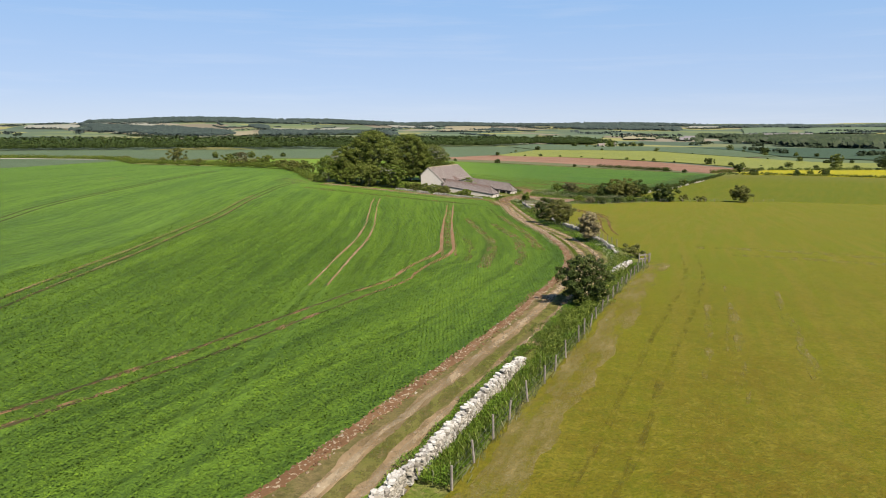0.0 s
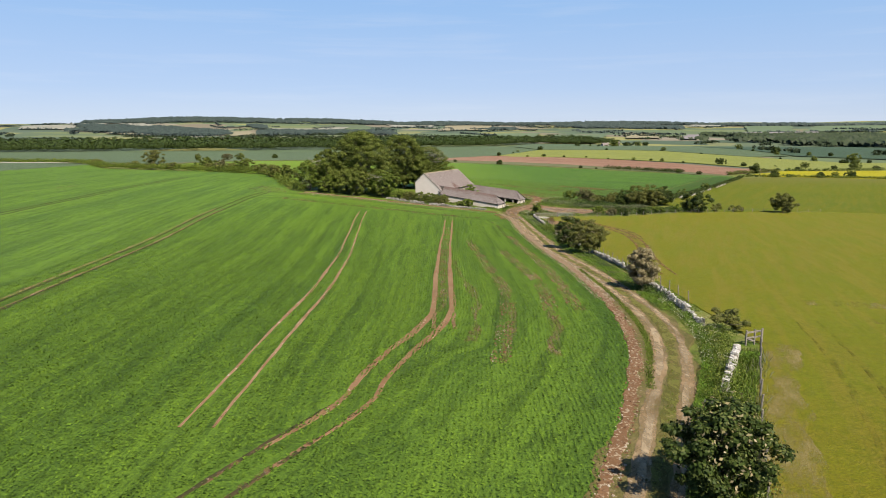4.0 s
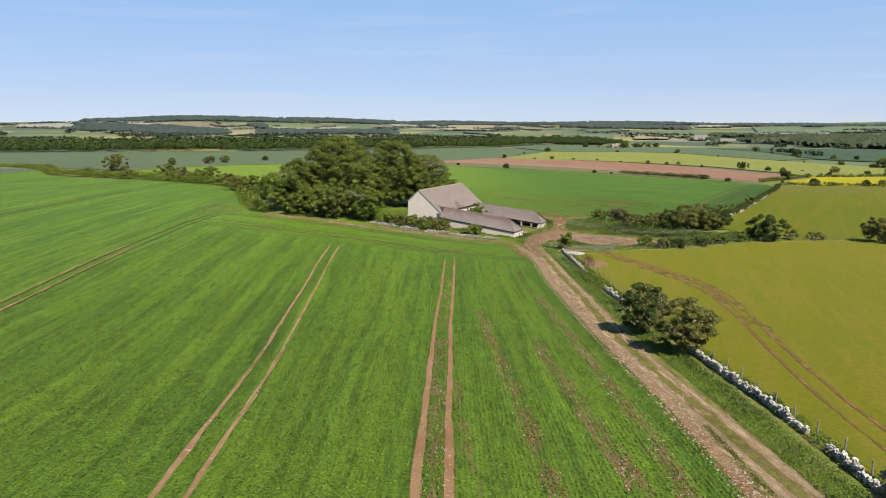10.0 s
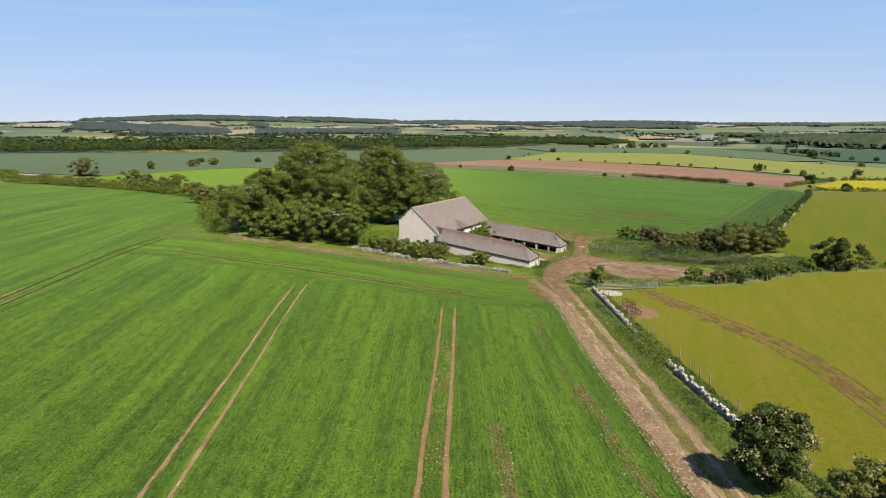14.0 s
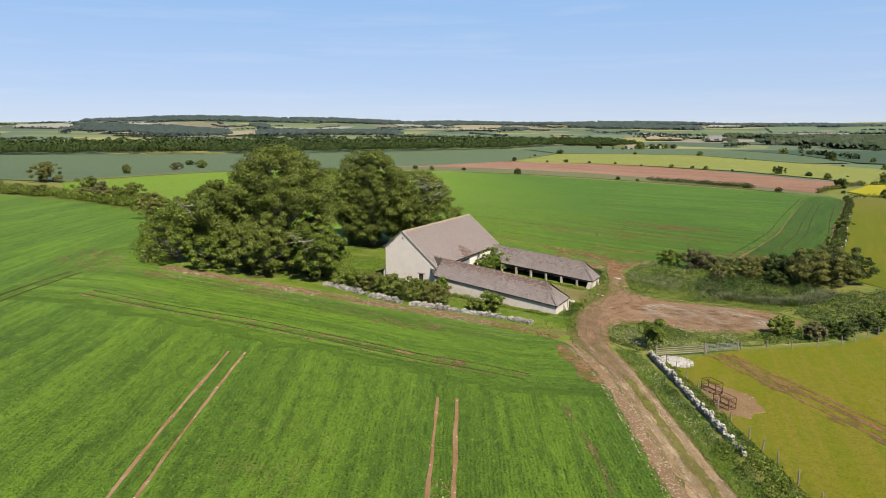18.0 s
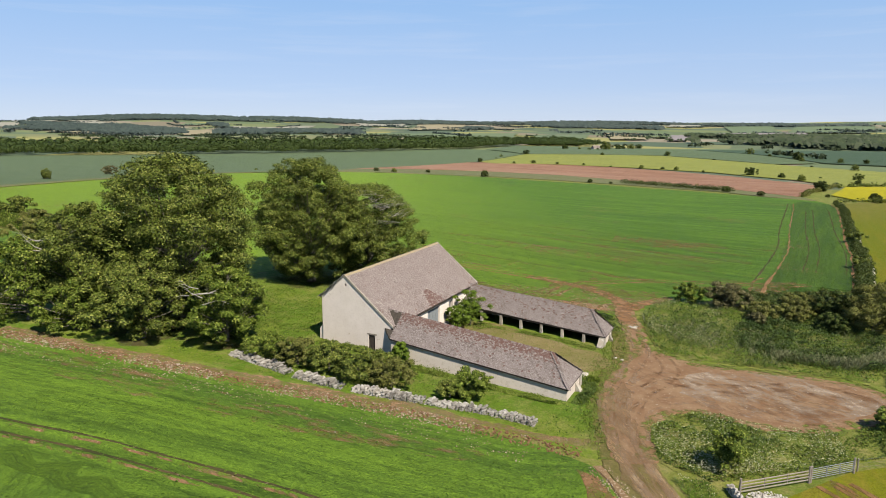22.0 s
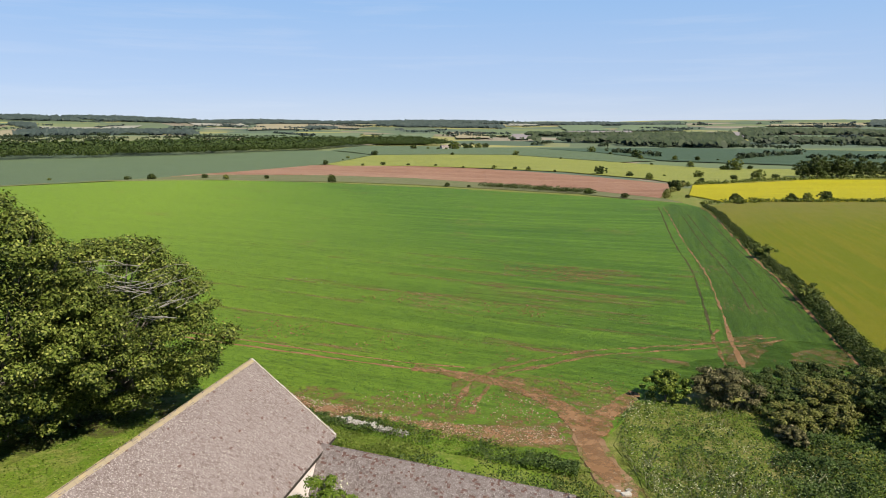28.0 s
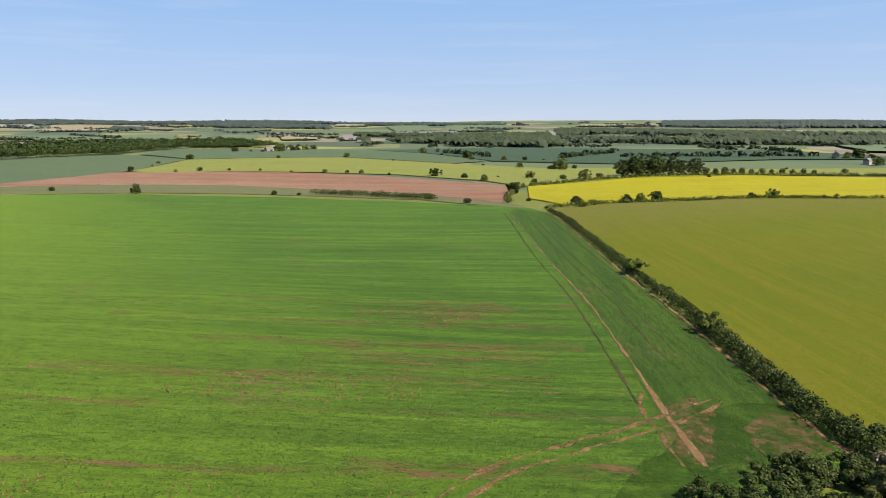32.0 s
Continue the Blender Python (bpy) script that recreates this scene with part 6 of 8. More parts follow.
def field_gate(x, y, x2, y2, metal):
    """A five barred gate between two points, on posts of its own."""
    d = Vector((x2 - x, y2 - y, 0))
    n = d.length
    mat = STEEL if metal else WOOD
    ob = thing("field_gate", x, y, gz(x, y), math.degrees(math.atan2(d.y, d.x)), "galvanised steel field gate, closed" if metal else "weathered wooden field rails beside the gate", "gate")
    dz = (gz(x2, y2) - gz(x, y)) / n
    for i in range(6 if metal else 4):
        z = 0.28 + i * (0.17 if metal else 0.26)
        part("rail", rod(bmesh.new(), (0.1, 0, z), (n - 0.1, 0, z + dz * n), 0.028 if metal else 0.05, None, 6), mat, ob)
    for f in (0.02, 0.35, 0.66, 0.98) if metal else (0.34, 0.67):
        part("upright", new_box(n * f - 0.025, -0.03, 0.22 + dz * n * f, n * f + 0.025, 0.03, 1.18 + dz * n * f), mat, ob)
    for f in (0.0, 1.0):
        part("gate_post", rod(bmesh.new(), (n * f, 0, -0.4 + dz * n * f), (n * f, 0, 1.4 + dz * n * f), 0.1, 0.09, 8), WOOD, ob, "stout wooden gate post")
    return ob


field_gate(25.9, 221.9, 32.6, 223.9, False)
field_gate(32.8, 224.0, 37.4, 225.5, True)
# small timber stile in the corner of the pasture fence
stile = thing("timber_stile", 23.9, 83.6, gz(23.9, 83.6), 20, "small weathered timber stile in the fence", "stile")
for x in (0, 0.9, 1.7):
    part("post", new_box(x - 0.06, -0.06, -0.3, x + 0.06, 0.06, 1.25, bevel=0.01), WOOD, stile)
part("rail", new_box(0, -0.04, 0.95, 1.7, 0.04, 1.1), WOOD, stile)
part("rail", new_box(0, -0.04, 0.5, 1.7, 0.04, 0.62), WOOD, stile)
part("step", new_box(0.2, -0.45, 0.38, 0.5, 0.45, 0.44), WOOD, stile)

# ring feeders on the bare soil


def feeder(x, y, rz, tilt):
    ob = thing("cattle_feeder", x, y, gz(x, y), rz, "rusty iron bar hay feeder on bare soil", "feeder", "hay feeders by the gate")
    w, d, h = 1.9, 1.0, 1.25
    for z in (0.15, 0.6, h):
        for a, b in (((0, 0), (w, 0)), ((w, 0), (w, d)), ((w, d), (0, d)), ((0, d), (0, 0))):
            part("rail", rod(bmesh.new(), (a[0], a[1], z), (b[0], b[1], z), 0.03, None, 5), RUST, ob)
    for i in range(9):
        for yy in (0, d):
            part("bar", rod(bmesh.new(), (i * w / 8, yy, 0.6), (i * w / 8 * 0.9 + 0.1, d / 2, 1.15 if i % 2 else h), 0.018, None, 4), RUST, ob)
    for cx in (0, w):
        for yy in (0, d):
            part("leg", rod(bmesh.new(), (cx, yy, -0.1), (cx, yy, h), 0.035, None, 5), RUST, ob)
    return ob


feeder(29.2, 210.0, 115, 0)
feeder(28.8, 205.8, 115, 0)
# loose pale stones by the gateway and in the courtyard mouth
for x, y, k in ((32.3, 266.2, 1.0), (32.8, 266.7, 0.7), (31.9, 266.8, 0.5), (26.2, 252.2, 0.6), (25.6, 252.9, 0.5)):
    ob = thing("loose_stone", x, y, gz(x, y) + 0.12, 50 * x, "pale loose limestone lying on the bare earth", "stone", "loose stones of the yard")
    part("stone", STONE_SHAPES[int(k * 10) % 6], None, ob)
    ob.scale = (0.75 * k, 0.5 * k, 0.3 * k)
# heap of pale stones where the end wall of the shed has slipped into the courtyard
heap = thing("stone_heap", 19.4, 246.4, gz(19.4, 246.4), 0, "heap of pale fallen stones beside the shed end", "stone heap")
for i in range(34):
    a, r = rng.uniform(0, 6.28), 1.1 * math.sqrt(rng.uniform())
    q = part("stone", STONE_SHAPES[i % 6], None, heap)
    q.matrix_basis = Matrix.Translation((math.cos(a) * r, math.sin(a) * r * 0.7, 0.12 + 0.5 * (1.1 - r) * rng.uniform(0.3, 1))) @ Matrix.Rotation(a * 2, 4, "Z") @ Matrix.Rotation(rng.normal(0, 0.4), 4, "X") @ Matrix.Diagonal((rng.uniform(0.3, 0.6), rng.uniform(0.25, 0.45), rng.uniform(0.15, 0.28), 1))
dry_wall("hedge_wall", [(90.6, 298), (111.4, 328.4), (138.6, 373.2), (160, 408)], 0.45, "low tumbled stones along the field hedge", 60, lambda x, y: y, 0.6, ((304, 311), (319, 327), (336, 345), (353, 362), (370, 384)), 0.2, None, 0.22)

# ---------------------------------------------------------------- the big trees by the barn


def big_tree(name, x, y, h, spread, base, lobes, leaves, size, mat, label, trunk=0.55, tall=0.66):
    boughs = []
    ob = plant_tree(name, x, y, tree_meshes(h, spread, base, int(lobes * 0.95), leaves, size * 0.88, mat, trunk, tall * 1.25, 34, boughs), label)
    stem = next(o for o in ob.children if o.name.startswith("trunk"))
    for limb in boughs:
        part("bough", limb, BARK, stem)
    return ob


big_tree("sycamore_tree", -29.5, 260.5, 21.6, 9.8, 1.6, 330, 120000, 0.265, LEAF_DARK, "tall broad sycamore in full leaf above the barn plot", 0.65)
big_tree("beech_tree", -16.2, 282, 20.8, 8.6, 0.1, 300, 108000, 0.265, LEAF_DARK, "dense rounded beech in full leaf behind the barn", 0.6)
big_tree("beech_tree", -7.2, 287, 16.6, 8.6, 0.1, 240, 80000, 0.265, LEAF_DARK, "spreading beech in full leaf behind the barn")
big_tree("ash_tree", -40.5, 259.5, 14.5, 7.0, 1.2, 140, 46000, 0.275, LEAF_DARK, "spreading dark green tree at the field corner")
big_tree("ash_tree", -46.5, 256.5, 10.5, 5.2, 0.4, 60, 17000, 0.27, LEAF_MID, "ragged leaning tree at the field corner", 0.3)
big_tree("sycamore_tree", -21.5, 252.3, 9.4, 5.4, 0.4, 90, 28000, 0.26, LEAF_MID, "low bright green tree with drooping boughs beside the wall", 0.3, 0.7)
big_tree("sycamore_tree", -31.0, 252.0, 9.0, 5.4, 0.4, 90, 26000, 0.26, LEAF_DARK, "low dark bushy tree over the field edge", 0.3, 0.7)
big_tree("sycamore_tree", -39.5, 253.8, 6.0, 4.2, 0.2, 44, 12000, 0.29, LEAF_MID, "low leafy thicket tree over the field edge", 0.25, 0.7)


def bare_boughs(x, y, z, count, length, seed, label, thick=0.07, spread=0.5):
    """A tangle of pale dead boughs, forked, lying over one another."""
    r = np.random.default_rng(seed)
    ob = thing("dead_bough", x, y, z, 0, label, "dead branch", "dead boughs by the trees")
    for i in range(count):
        bm = bmesh.new()
        a = r.uniform(-0.5, 0.5) + (0 if i % 2 else 3.14)
        p = Vector(r.normal(0, spread, 3))
        d = Vector((math.cos(a), math.sin(a) * 0.6, r.uniform(-0.1, 0.5))).normalized()
        w = thick
        for k in range(4):
            q = p + d * length * r.uniform(0.2, 0.32)
            rod(bm, p, q, w, w * 0.7, 5)
            fork = (d + Vector(r.normal(0, 0.5, 3))).normalized()
            rod(bm, q, q + fork * length * 0.25, w * 0.5, w * 0.12, 4)
            p, w = q, w * 0.68
            d = (d + Vector(r.normal(0, 0.25, 3))).normalized()
        part("bough", bm, DEADWOOD, ob)


DEADWOOD = m_plain("bleached_wood", (0.26, 0.24, 0.20), (0.38, 0.355, 0.31), 0.9, 0.0, 5)
bare_boughs(-22.6, 247.8, gz(-22.6, 247.8) + 7.0, 6, 3.6, 3, "pale dead boughs fallen over the low tree")
bare_boughs(-43.8, 255.4, gz(-43.8, 255.4) + 9.6, 5, 3.4, 4, "bare bleached boughs standing out of the crown")
bare_boughs(-4.6, 280.2, gz(-4.6, 280.2) + 13.6, 14, 3.4, 6, "bare grey twigs in the crown of the beech", 0.034, 1.0)
bare_boughs(-2.4, 280.4, gz(-2.4, 280.4) + 11.8, 12, 3.0, 7, "bare grey twigs on the side of the beech", 0.034, 0.9)
bare_boughs(-45.6, 254.8, gz(-45.6, 254.8) + 4.4, 3, 2.4, 5, "bare pale bough low on the leaning tree")

# ---------------------------------------------------------------- bushes and small trees


def bush(name, x, y, h, spread, leaves, size, mat, label, lobes=14, group="", category="bush", base=0.25, trunk=0.12):
    return plant_tree(name, x, y, tree_meshes(h, spread, base, lobes, leaves, size, mat, trunk, 0.8, 7), label, category, group)


def flecked(ob, h, s, count):
    """Faded blossom flecks over the crown of a hawthorn."""
    p, d = lobed_points(make_lobes(h, s, 0.7, 40), count, 0.12, h * 0.25)
    part("blossom", quads_mesh("blossom", leaf_quads(p * 1.02, d + (0, 0, 0.6), 0.17, 0.4), LEAF_BLOSSOM), None, ob, "faded buff blossom")


flecked(bush("hawthorn_bush", 11.3, 58.6, 5.0, 2.3, 17000, 0.16, LEAF_HEDGE, "dark olive hawthorn bush beside the track", 60), 5.0, 2.3, 500)
bush("hawthorn_tree", 22.7, 108.6, 5.3, 2.1, 16000, 0.165, LEAF_BLOSSOM, "hawthorn covered in fading buff blossom", 66, base=0.6)
flecked(bush("hawthorn_tree", 24.3, 144.8, 6.0, 2.8, 21000, 0.165, LEAF_OLIVE, "rounded green hawthorn with pale faded blossom beside the wall", 68, base=0.5), 6.2, 2.9, 500)
flecked(bush("hawthorn_tree", 22.4, 153.6, 6.2, 2.7, 19000, 0.165, LEAF_HEDGE, "dark green hawthorn leaning over the track wall", 66, base=0.5), 6.2, 2.7, 1400)
bush("elder_bush", 26.7, 225.8, 4.0, 2.0, 8000, 0.17, LEAF_MID, "small leafy elder bush at the end of the wall", 9)
bush("bramble_bush", 24.4, 88.5, 2.0, 1.9, 3500, 0.18, LEAF_OLIVE, "low tangled bush by the stile", 9)
bush("thorn_bush", 12.8, 62.5, 1.8, 2.0, 4000, 0.18, LEAF_MID, "low bramble thicket beside the fence", 9)
bush("field_tree", 111, 247.5, 6.6, 4.3, 8000, 0.36, LEAF_OLIVE, "lone round hawthorn on the pasture boundary", 32, base=0.4, category="tree", trunk=0.22)
bush("field_tree", 83, 249.5, 6.8, 4.8, 9000, 0.36, LEAF_HEDGE, "dark round thorn tree on the pasture boundary", 32, base=0.3, category="tree", trunk=0.22)
bush("thorn_bush", 75.5, 247, 2.6, 1.9, 2500, 0.28, LEAF_MID, "low thorn bush on the pasture boundary", 8)
bush("thorn_bush", 91, 252, 2.4, 2.4, 2500, 0.28, LEAF_OLIVE, "low spreading thorn bush on the pasture boundary", 8)
bush("thorn_bush", 98, 253, 2.0, 2.6, 2500, 0.28, LEAF_OLIVE, "low spreading thorn bush on the pasture boundary", 8)
# shrubs between the wall and the barn
for x, y, h, s, m, lab in (
    (-15.5, 247.6, 2.6, 2.3, LEAF_MID, "green shrub behind the broken wall"),
    (-12.0, 246.0, 2.8, 2.2, LEAF_OLIVE, "olive shrub behind the broken wall"),
    (-8.4, 244.6, 2.9, 2.3, LEAF_DARK, "dark shrub behind the broken wall"),
    (-5.0, 243.0, 3.0, 2.4, LEAF_DARK, "dark bushy thorn below the barn gable"),
    (-1.6, 241.2, 2.8, 2.3, LEAF_OLIVE, "olive thorn bush below the barn"),
    (-2.2, 243.8, 2.4, 1.8, LEAF_DARK, "dark thorn bush below the barn"),
    (6.8, 240.0, 2.3, 2.1, LEAF_MID, "round green bush on the grass below the shed"),
    (4.4, 239.2, 1.6, 1.3, LEAF_DARK, "small dark bush beside the wall"),
):
    bush("shrub", x, y, h * 1.12, s * 1.08, 7500, 0.17, m, lab, 34, "shrubs below the barn")


def at_house(x, y):
    p = HOUSE @ Vector((x, y, 0))
    return p.x, p.y


for lx, ly, h, s, m, lab in (
    (8.2, 14.2, 3.6, 1.7, LEAF_BRIGHT, "leafy elder bush against the barn wall"),
    (8.8, 16.8, 5.3, 2.4, LEAF_BRIGHT, "tall elder bush with pale flowers in the courtyard corner"),
    (8.6, -1.6, 2.7, 1.25, LEAF_BRIGHT, "dense bright green elder against the shed wall"),
):
    x, y = at_house(lx, ly)
    e = bush("elder_bush", x, y, h, s, 8500, 0.16, m, lab, 26)
    p, d = lobed_points(make_lobes(h, s, 0.6, 12), 70 if h > 3 else 12, 0.05, h * 0.4)
    part("blossom", quads_mesh("blossom", leaf_quads(p * 1.03, d + (0, 0, 1.2), 0.17, 0.2), FLOWER), None, e, "flat creamy white flower heads")
# the scrub beyond the yard
for x, y, h, s, m, lab in (
    (47.3, 283.2, 4.0, 2.4, LEAF_MID, "round green bush at the edge of the cereal field"),
    (52.8, 280.8, 5.0, 3.3, LEAF_RUST, "rusty brown hawthorn in the scrub"),
    (58.2, 279.0, 3.6, 2.9, LEAF_HEDGE, "dark leafy thorn in the scrub"),
    (55.4, 273.6, 3.0, 2.5, LEAF_OLIVE, "pale olive thorn with dry twigs before the scrub"),
    (58.8, 285.0, 3.0, 3.0, LEAF_HEDGE, "dark thorn bush in the scrub"),
    (64.5, 283.5, 3.4, 3.2, LEAF_HEDGE, "dark tangled thorn in the scrub"),
    (62.6, 276.5, 4.2, 3.0, LEAF_OLIVE, "green hawthorn in the scrub"),
    (66.0, 273.5, 5.2, 3.4, LEAF_HEDGE, "dark green hawthorn before the taller scrub"),
    (68.5, 267.5, 7.6, 4.4, LEAF_OLIVE, "tall olive hawthorn in the scrub"),
    (74.5, 270.0, 8.0, 4.6, LEAF_OLIVE, "tall olive hawthorn with pale blossom"),
    (79.5, 273.0, 7.0, 4.2, LEAF_HEDGE, "dark green tree at the end of the scrub"),
    (72.0, 278.0, 4.6, 3.6, LEAF_OLIVE, "broad olive thorn in the scrub"),
    (79.0, 280.5, 4.2, 3.4, LEAF_BLOSSOM, "hawthorn with pale blossom at the foot of the hedge"),
    (70.0, 286.0, 3.2, 3.2, LEAF_HEDGE, "dark thorn behind the scrub"),
    (84.0, 286.0, 3.0, 2.4, LEAF_HEDGE, "dark thorn where the hedge begins"),
    (63.0, 268.0, 3.0, 2.2, LEAF_HEDGE, "low dark bush before the scrub"),
    (55.5, 284.4, 2.6, 2.6, LEAF_HEDGE, "dark low thicket in the scrub"),
    (61.2, 281.4, 3.0, 3.0, LEAF_HEDGE, "dark low thicket in the scrub"),
    (66.5, 279.0, 3.6, 3.0, LEAF_HEDGE, "dark thicket in the middle of the scrub"),
    (70.0, 273.5, 5.0, 3.4, LEAF_HEDGE, "dense dark thorn in the scrub"),
    (75.8, 276.6, 5.4, 3.4, LEAF_OLIVE, "olive thorn in the scrub"),
    (74.5, 282.5, 3.4, 3.2, LEAF_HEDGE, "dark thicket behind the scrub"),
    (82.0, 277.0, 5.0, 3.2, LEAF_HEDGE, "dark thorn beside the hedge"),
    (53.2, 271.4, 1.8, 1.5, LEAF_RUST, "dry twiggy bush before the scrub"),
    (60.4, 273.2, 2.6, 2.0, LEAF_OLIVE, "pale olive bush before the scrub"),
    (47.0, 233.5, 2.8, 1.9, LEAF_MID, "green thorn bush beside the bare yard"),
    (50.5, 231.8, 2.4, 1.8, LEAF_RUST, "brownish thorn bush beside the fence"),
    (55.0, 233.5, 2.2, 2.2, LEAF_HEDGE, "dark thorn bush beside the fence"),
    (62.0, 238.0, 2.0, 2.4, LEAF_HEDGE, "low dark thicket beside the fence"),
    (68.0, 242.5, 2.2, 2.2, LEAF_MID, "low thorn beside the fence"),
):
    h = h * (0.62 if y > 278.5 and x > 54 else 0.9 if y > 277 else 1.0)
    bush("scrub_bush", x, y, h, s, int(1800 + 650 * s * s), 0.23, m, lab, 32, "scrub beyond the yard")


# ---------------------------------------------------------------- hedges


def hedge(name, line, h, w, per_m, size, mat, label, gaps=0.0, rough=0.3):
    """A hedge: leafy clumps along a line, uneven in height, as one mass."""
    c = smooth(line, 1.2)
    lob = []
    for x, y in c:
        if rng.uniform() < gaps:
            continue
        for _ in range(2):
            hh = h * rng.uniform(1 - rough, 1 + rough)
            lob.append((x + rng.normal(0, w * 0.28), y + rng.normal(0, w * 0.28), 0, hh, w * rng.uniform(0.45, 0.7)))
    lob = np.array(lob)
    z = ground(lob[:, 0], lob[:, 1])
    n = max(3, int(per_m))
    k = np.repeat(np.arange(len(lob)), n)
    d = rng.normal(0, 1, (len(k), 3))
    d /= np.linalg.norm(d, axis=1)[:, None]
    d[:, 2] = np.abs(d[:, 2]) * 1.0 - 0.15
    sc = rng.uniform(0.75, 1.02, len(k))
    p = np.column_stack([lob[k, 0] + d[:, 0] * lob[k, 4] * sc, lob[k, 1] + d[:, 1] * lob[k, 4] * sc, z[k] + lob[k, 3] * (0.35 + 0.62 * d[:, 2] * sc)])
    p[:, 2] = np.maximum(p[:, 2], z[k] + 0.1)
    return tagged(new(name, quads_mesh(name, leaf_quads(p, d, size), mat)), label, "hedge", kind="stuff")


hedge("field_hedge", HEDGE_LINE, 1.9, 2.0, 110, 0.27, LEAF_HEDGE, "dark clipped hedge between two fields", 0.06, 0.35)
hedge("field_hedge", [(80.5, 284), (89, 298.2), (99, 313), (109.8, 329)], 2.0, 2.2, 120, 0.25, LEAF_HEDGE, "dark tall hedge with brambles beside the scrub", 0.02, 0.35)
bush("hedge_tree", 131.5, 364, 4.2, 2.6, 2600, 0.4, LEAF_DARK, "small dark thorn tree in the hedge", 10, category="tree")
bush("hedge_tree", 105, 322, 3.4, 2.2, 2600, 0.35, LEAF_DARK, "dark bush standing up from the hedge", 10)
hedge("left_hedge", [(-69, 299), (-76, 314), (-90, 326), (-120, 351), (-150, 370), (-182, 388), (-206, 422)], 2.8, 4.0, 120, 0.36, LEAF_MID, "overgrown mixed hedge along the crest of the field", 0.05, 0.5)
hedge("left_hedge", [(-48, 254.5), (-52.5, 259.5), (-57, 270), (-62, 284), (-67, 297)], 1.8, 3.6, 110, 0.28, LEAF_MID, "rank low bushes along the corner of the field by the trees", 0.03, 0.5)
hedge("crest_hedge", [(-206, 424), (-250, 440), (-330, 455)], 2.4, 5.0, 80, 0.45, LEAF_MID, "low weedy hedge beyond the crest", 0.05, 0.5)
for x, y, h, s, m in ((-172, 425, 9.0, 6.0, LEAF_OLIVE), (-70, 300, 5.0, 3.6, LEAF_OLIVE), (-62, 292, 4.2, 3.4, LEAF_DARK), (-98, 335, 4.2, 3.4, LEAF_OLIVE), (-112, 347, 4.0, 3.0, LEAF_OLIVE), (-135, 362, 4.0, 3.4, LEAF_OLIVE), (-150, 372, 3.6, 3.0, LEAF_RUST), (-163, 380, 3.8, 3.4, LEAF_OLIVE), (-195, 405, 4.0, 3.4, LEAF_OLIVE), (-118, 360, 6.6, 4.6, LEAF_DARK), (-90, 330, 6.4, 4.4, LEAF_DARK), (-79, 319, 4.4, 3.6, LEAF_OLIVE), (-104, 341, 5.6, 3.6, LEAF_RUST), (-66, 305, 5.0, 4.0, LEAF_DARK), (-170, 492, 5.5, 2.6, LEAF_DARK), (-186, 640, 6.5, 4.5, LEAF_DARK), (-172, 560, 5.5, 3.8, LEAF_RUST)):
    bush("hedgerow_tree", x, y, h, s, int(3500 + 130 * s * s), 0.4, m, "rounded tree standing in the overgrown hedge" if m is not LEAF_RUST else "reddish leaved thorn standing in the hedge", 26, "trees of the left hedge", "tree", 0.1, 0.2)
hedge("pasture_hedge", [(44, 231.0), (52, 232.6), (62, 238.5), (72, 245), (86, 250.5)], 1.1, 1.8, 40, 0.26, NETTLE, "low overgrown hedge bank beside the pasture fence", 0.15, 0.4)
hedge("brambles", [(4.9, 43.3), (7.2, 48.3), (10.0, 53.8), (13.4, 61.3), (16.2, 68.5), (19.5, 78), (22.5, 86)], 1.1, 1.7, 300, 0.1, LEAF_MID, "bramble thicket over the wall between track and fence", 0.05, 0.4)
hedge("brambles", [(24.7, 196.4), (24.6, 192), (24.8, 187.5), (24.9, 182.6)], 1.15, 1.7, 150, 0.15, LEAF_MID, "bramble thicket growing through the gap in the track wall", 0.03)
hedge("shed_weeds", [at_house(7, 26.4), at_house(14, 26.6), at_house(20, 27), at_house(26, 26.8)], 1.9, 3.0, 170, 0.17, DOCK, "bank of dark nettles behind the open shed", 0.03, 0.35)
hedge("rape_hedge", [(207, 490), (228, 494), (265, 493), (300, 488), (355, 484), (432, 451), (640, 395)], 2.0, 2.0, 14, 0.8, LEAF_DARK, "dark hedge below the rapeseed field", 0.15, 0.4)
hedge("plough_hedge", [(213, 527), (225, 545), (236, 560), (262, 590), (305, 640)], 2.4, 2.2, 16, 0.7, LEAF_OLIVE, "ragged hedge at the end of the ploughed field", 0.25, 0.6)
hedge("margin_hedge", [(150, 640), (175, 612), (194, 572)], 3.4, 4.0, 40, 0.6, LEAF_HEDGE, "dark strip of bushes on the field margin", 0.1, 0.4)
hedge("crop_hedge", [(310, 640), (447, 674), (552, 643), (640, 570), (720, 495)], 2.5, 3.0, 12, 1.0, LEAF_DARK, "hedge above the rapeseed field", 0.3, 0.6)

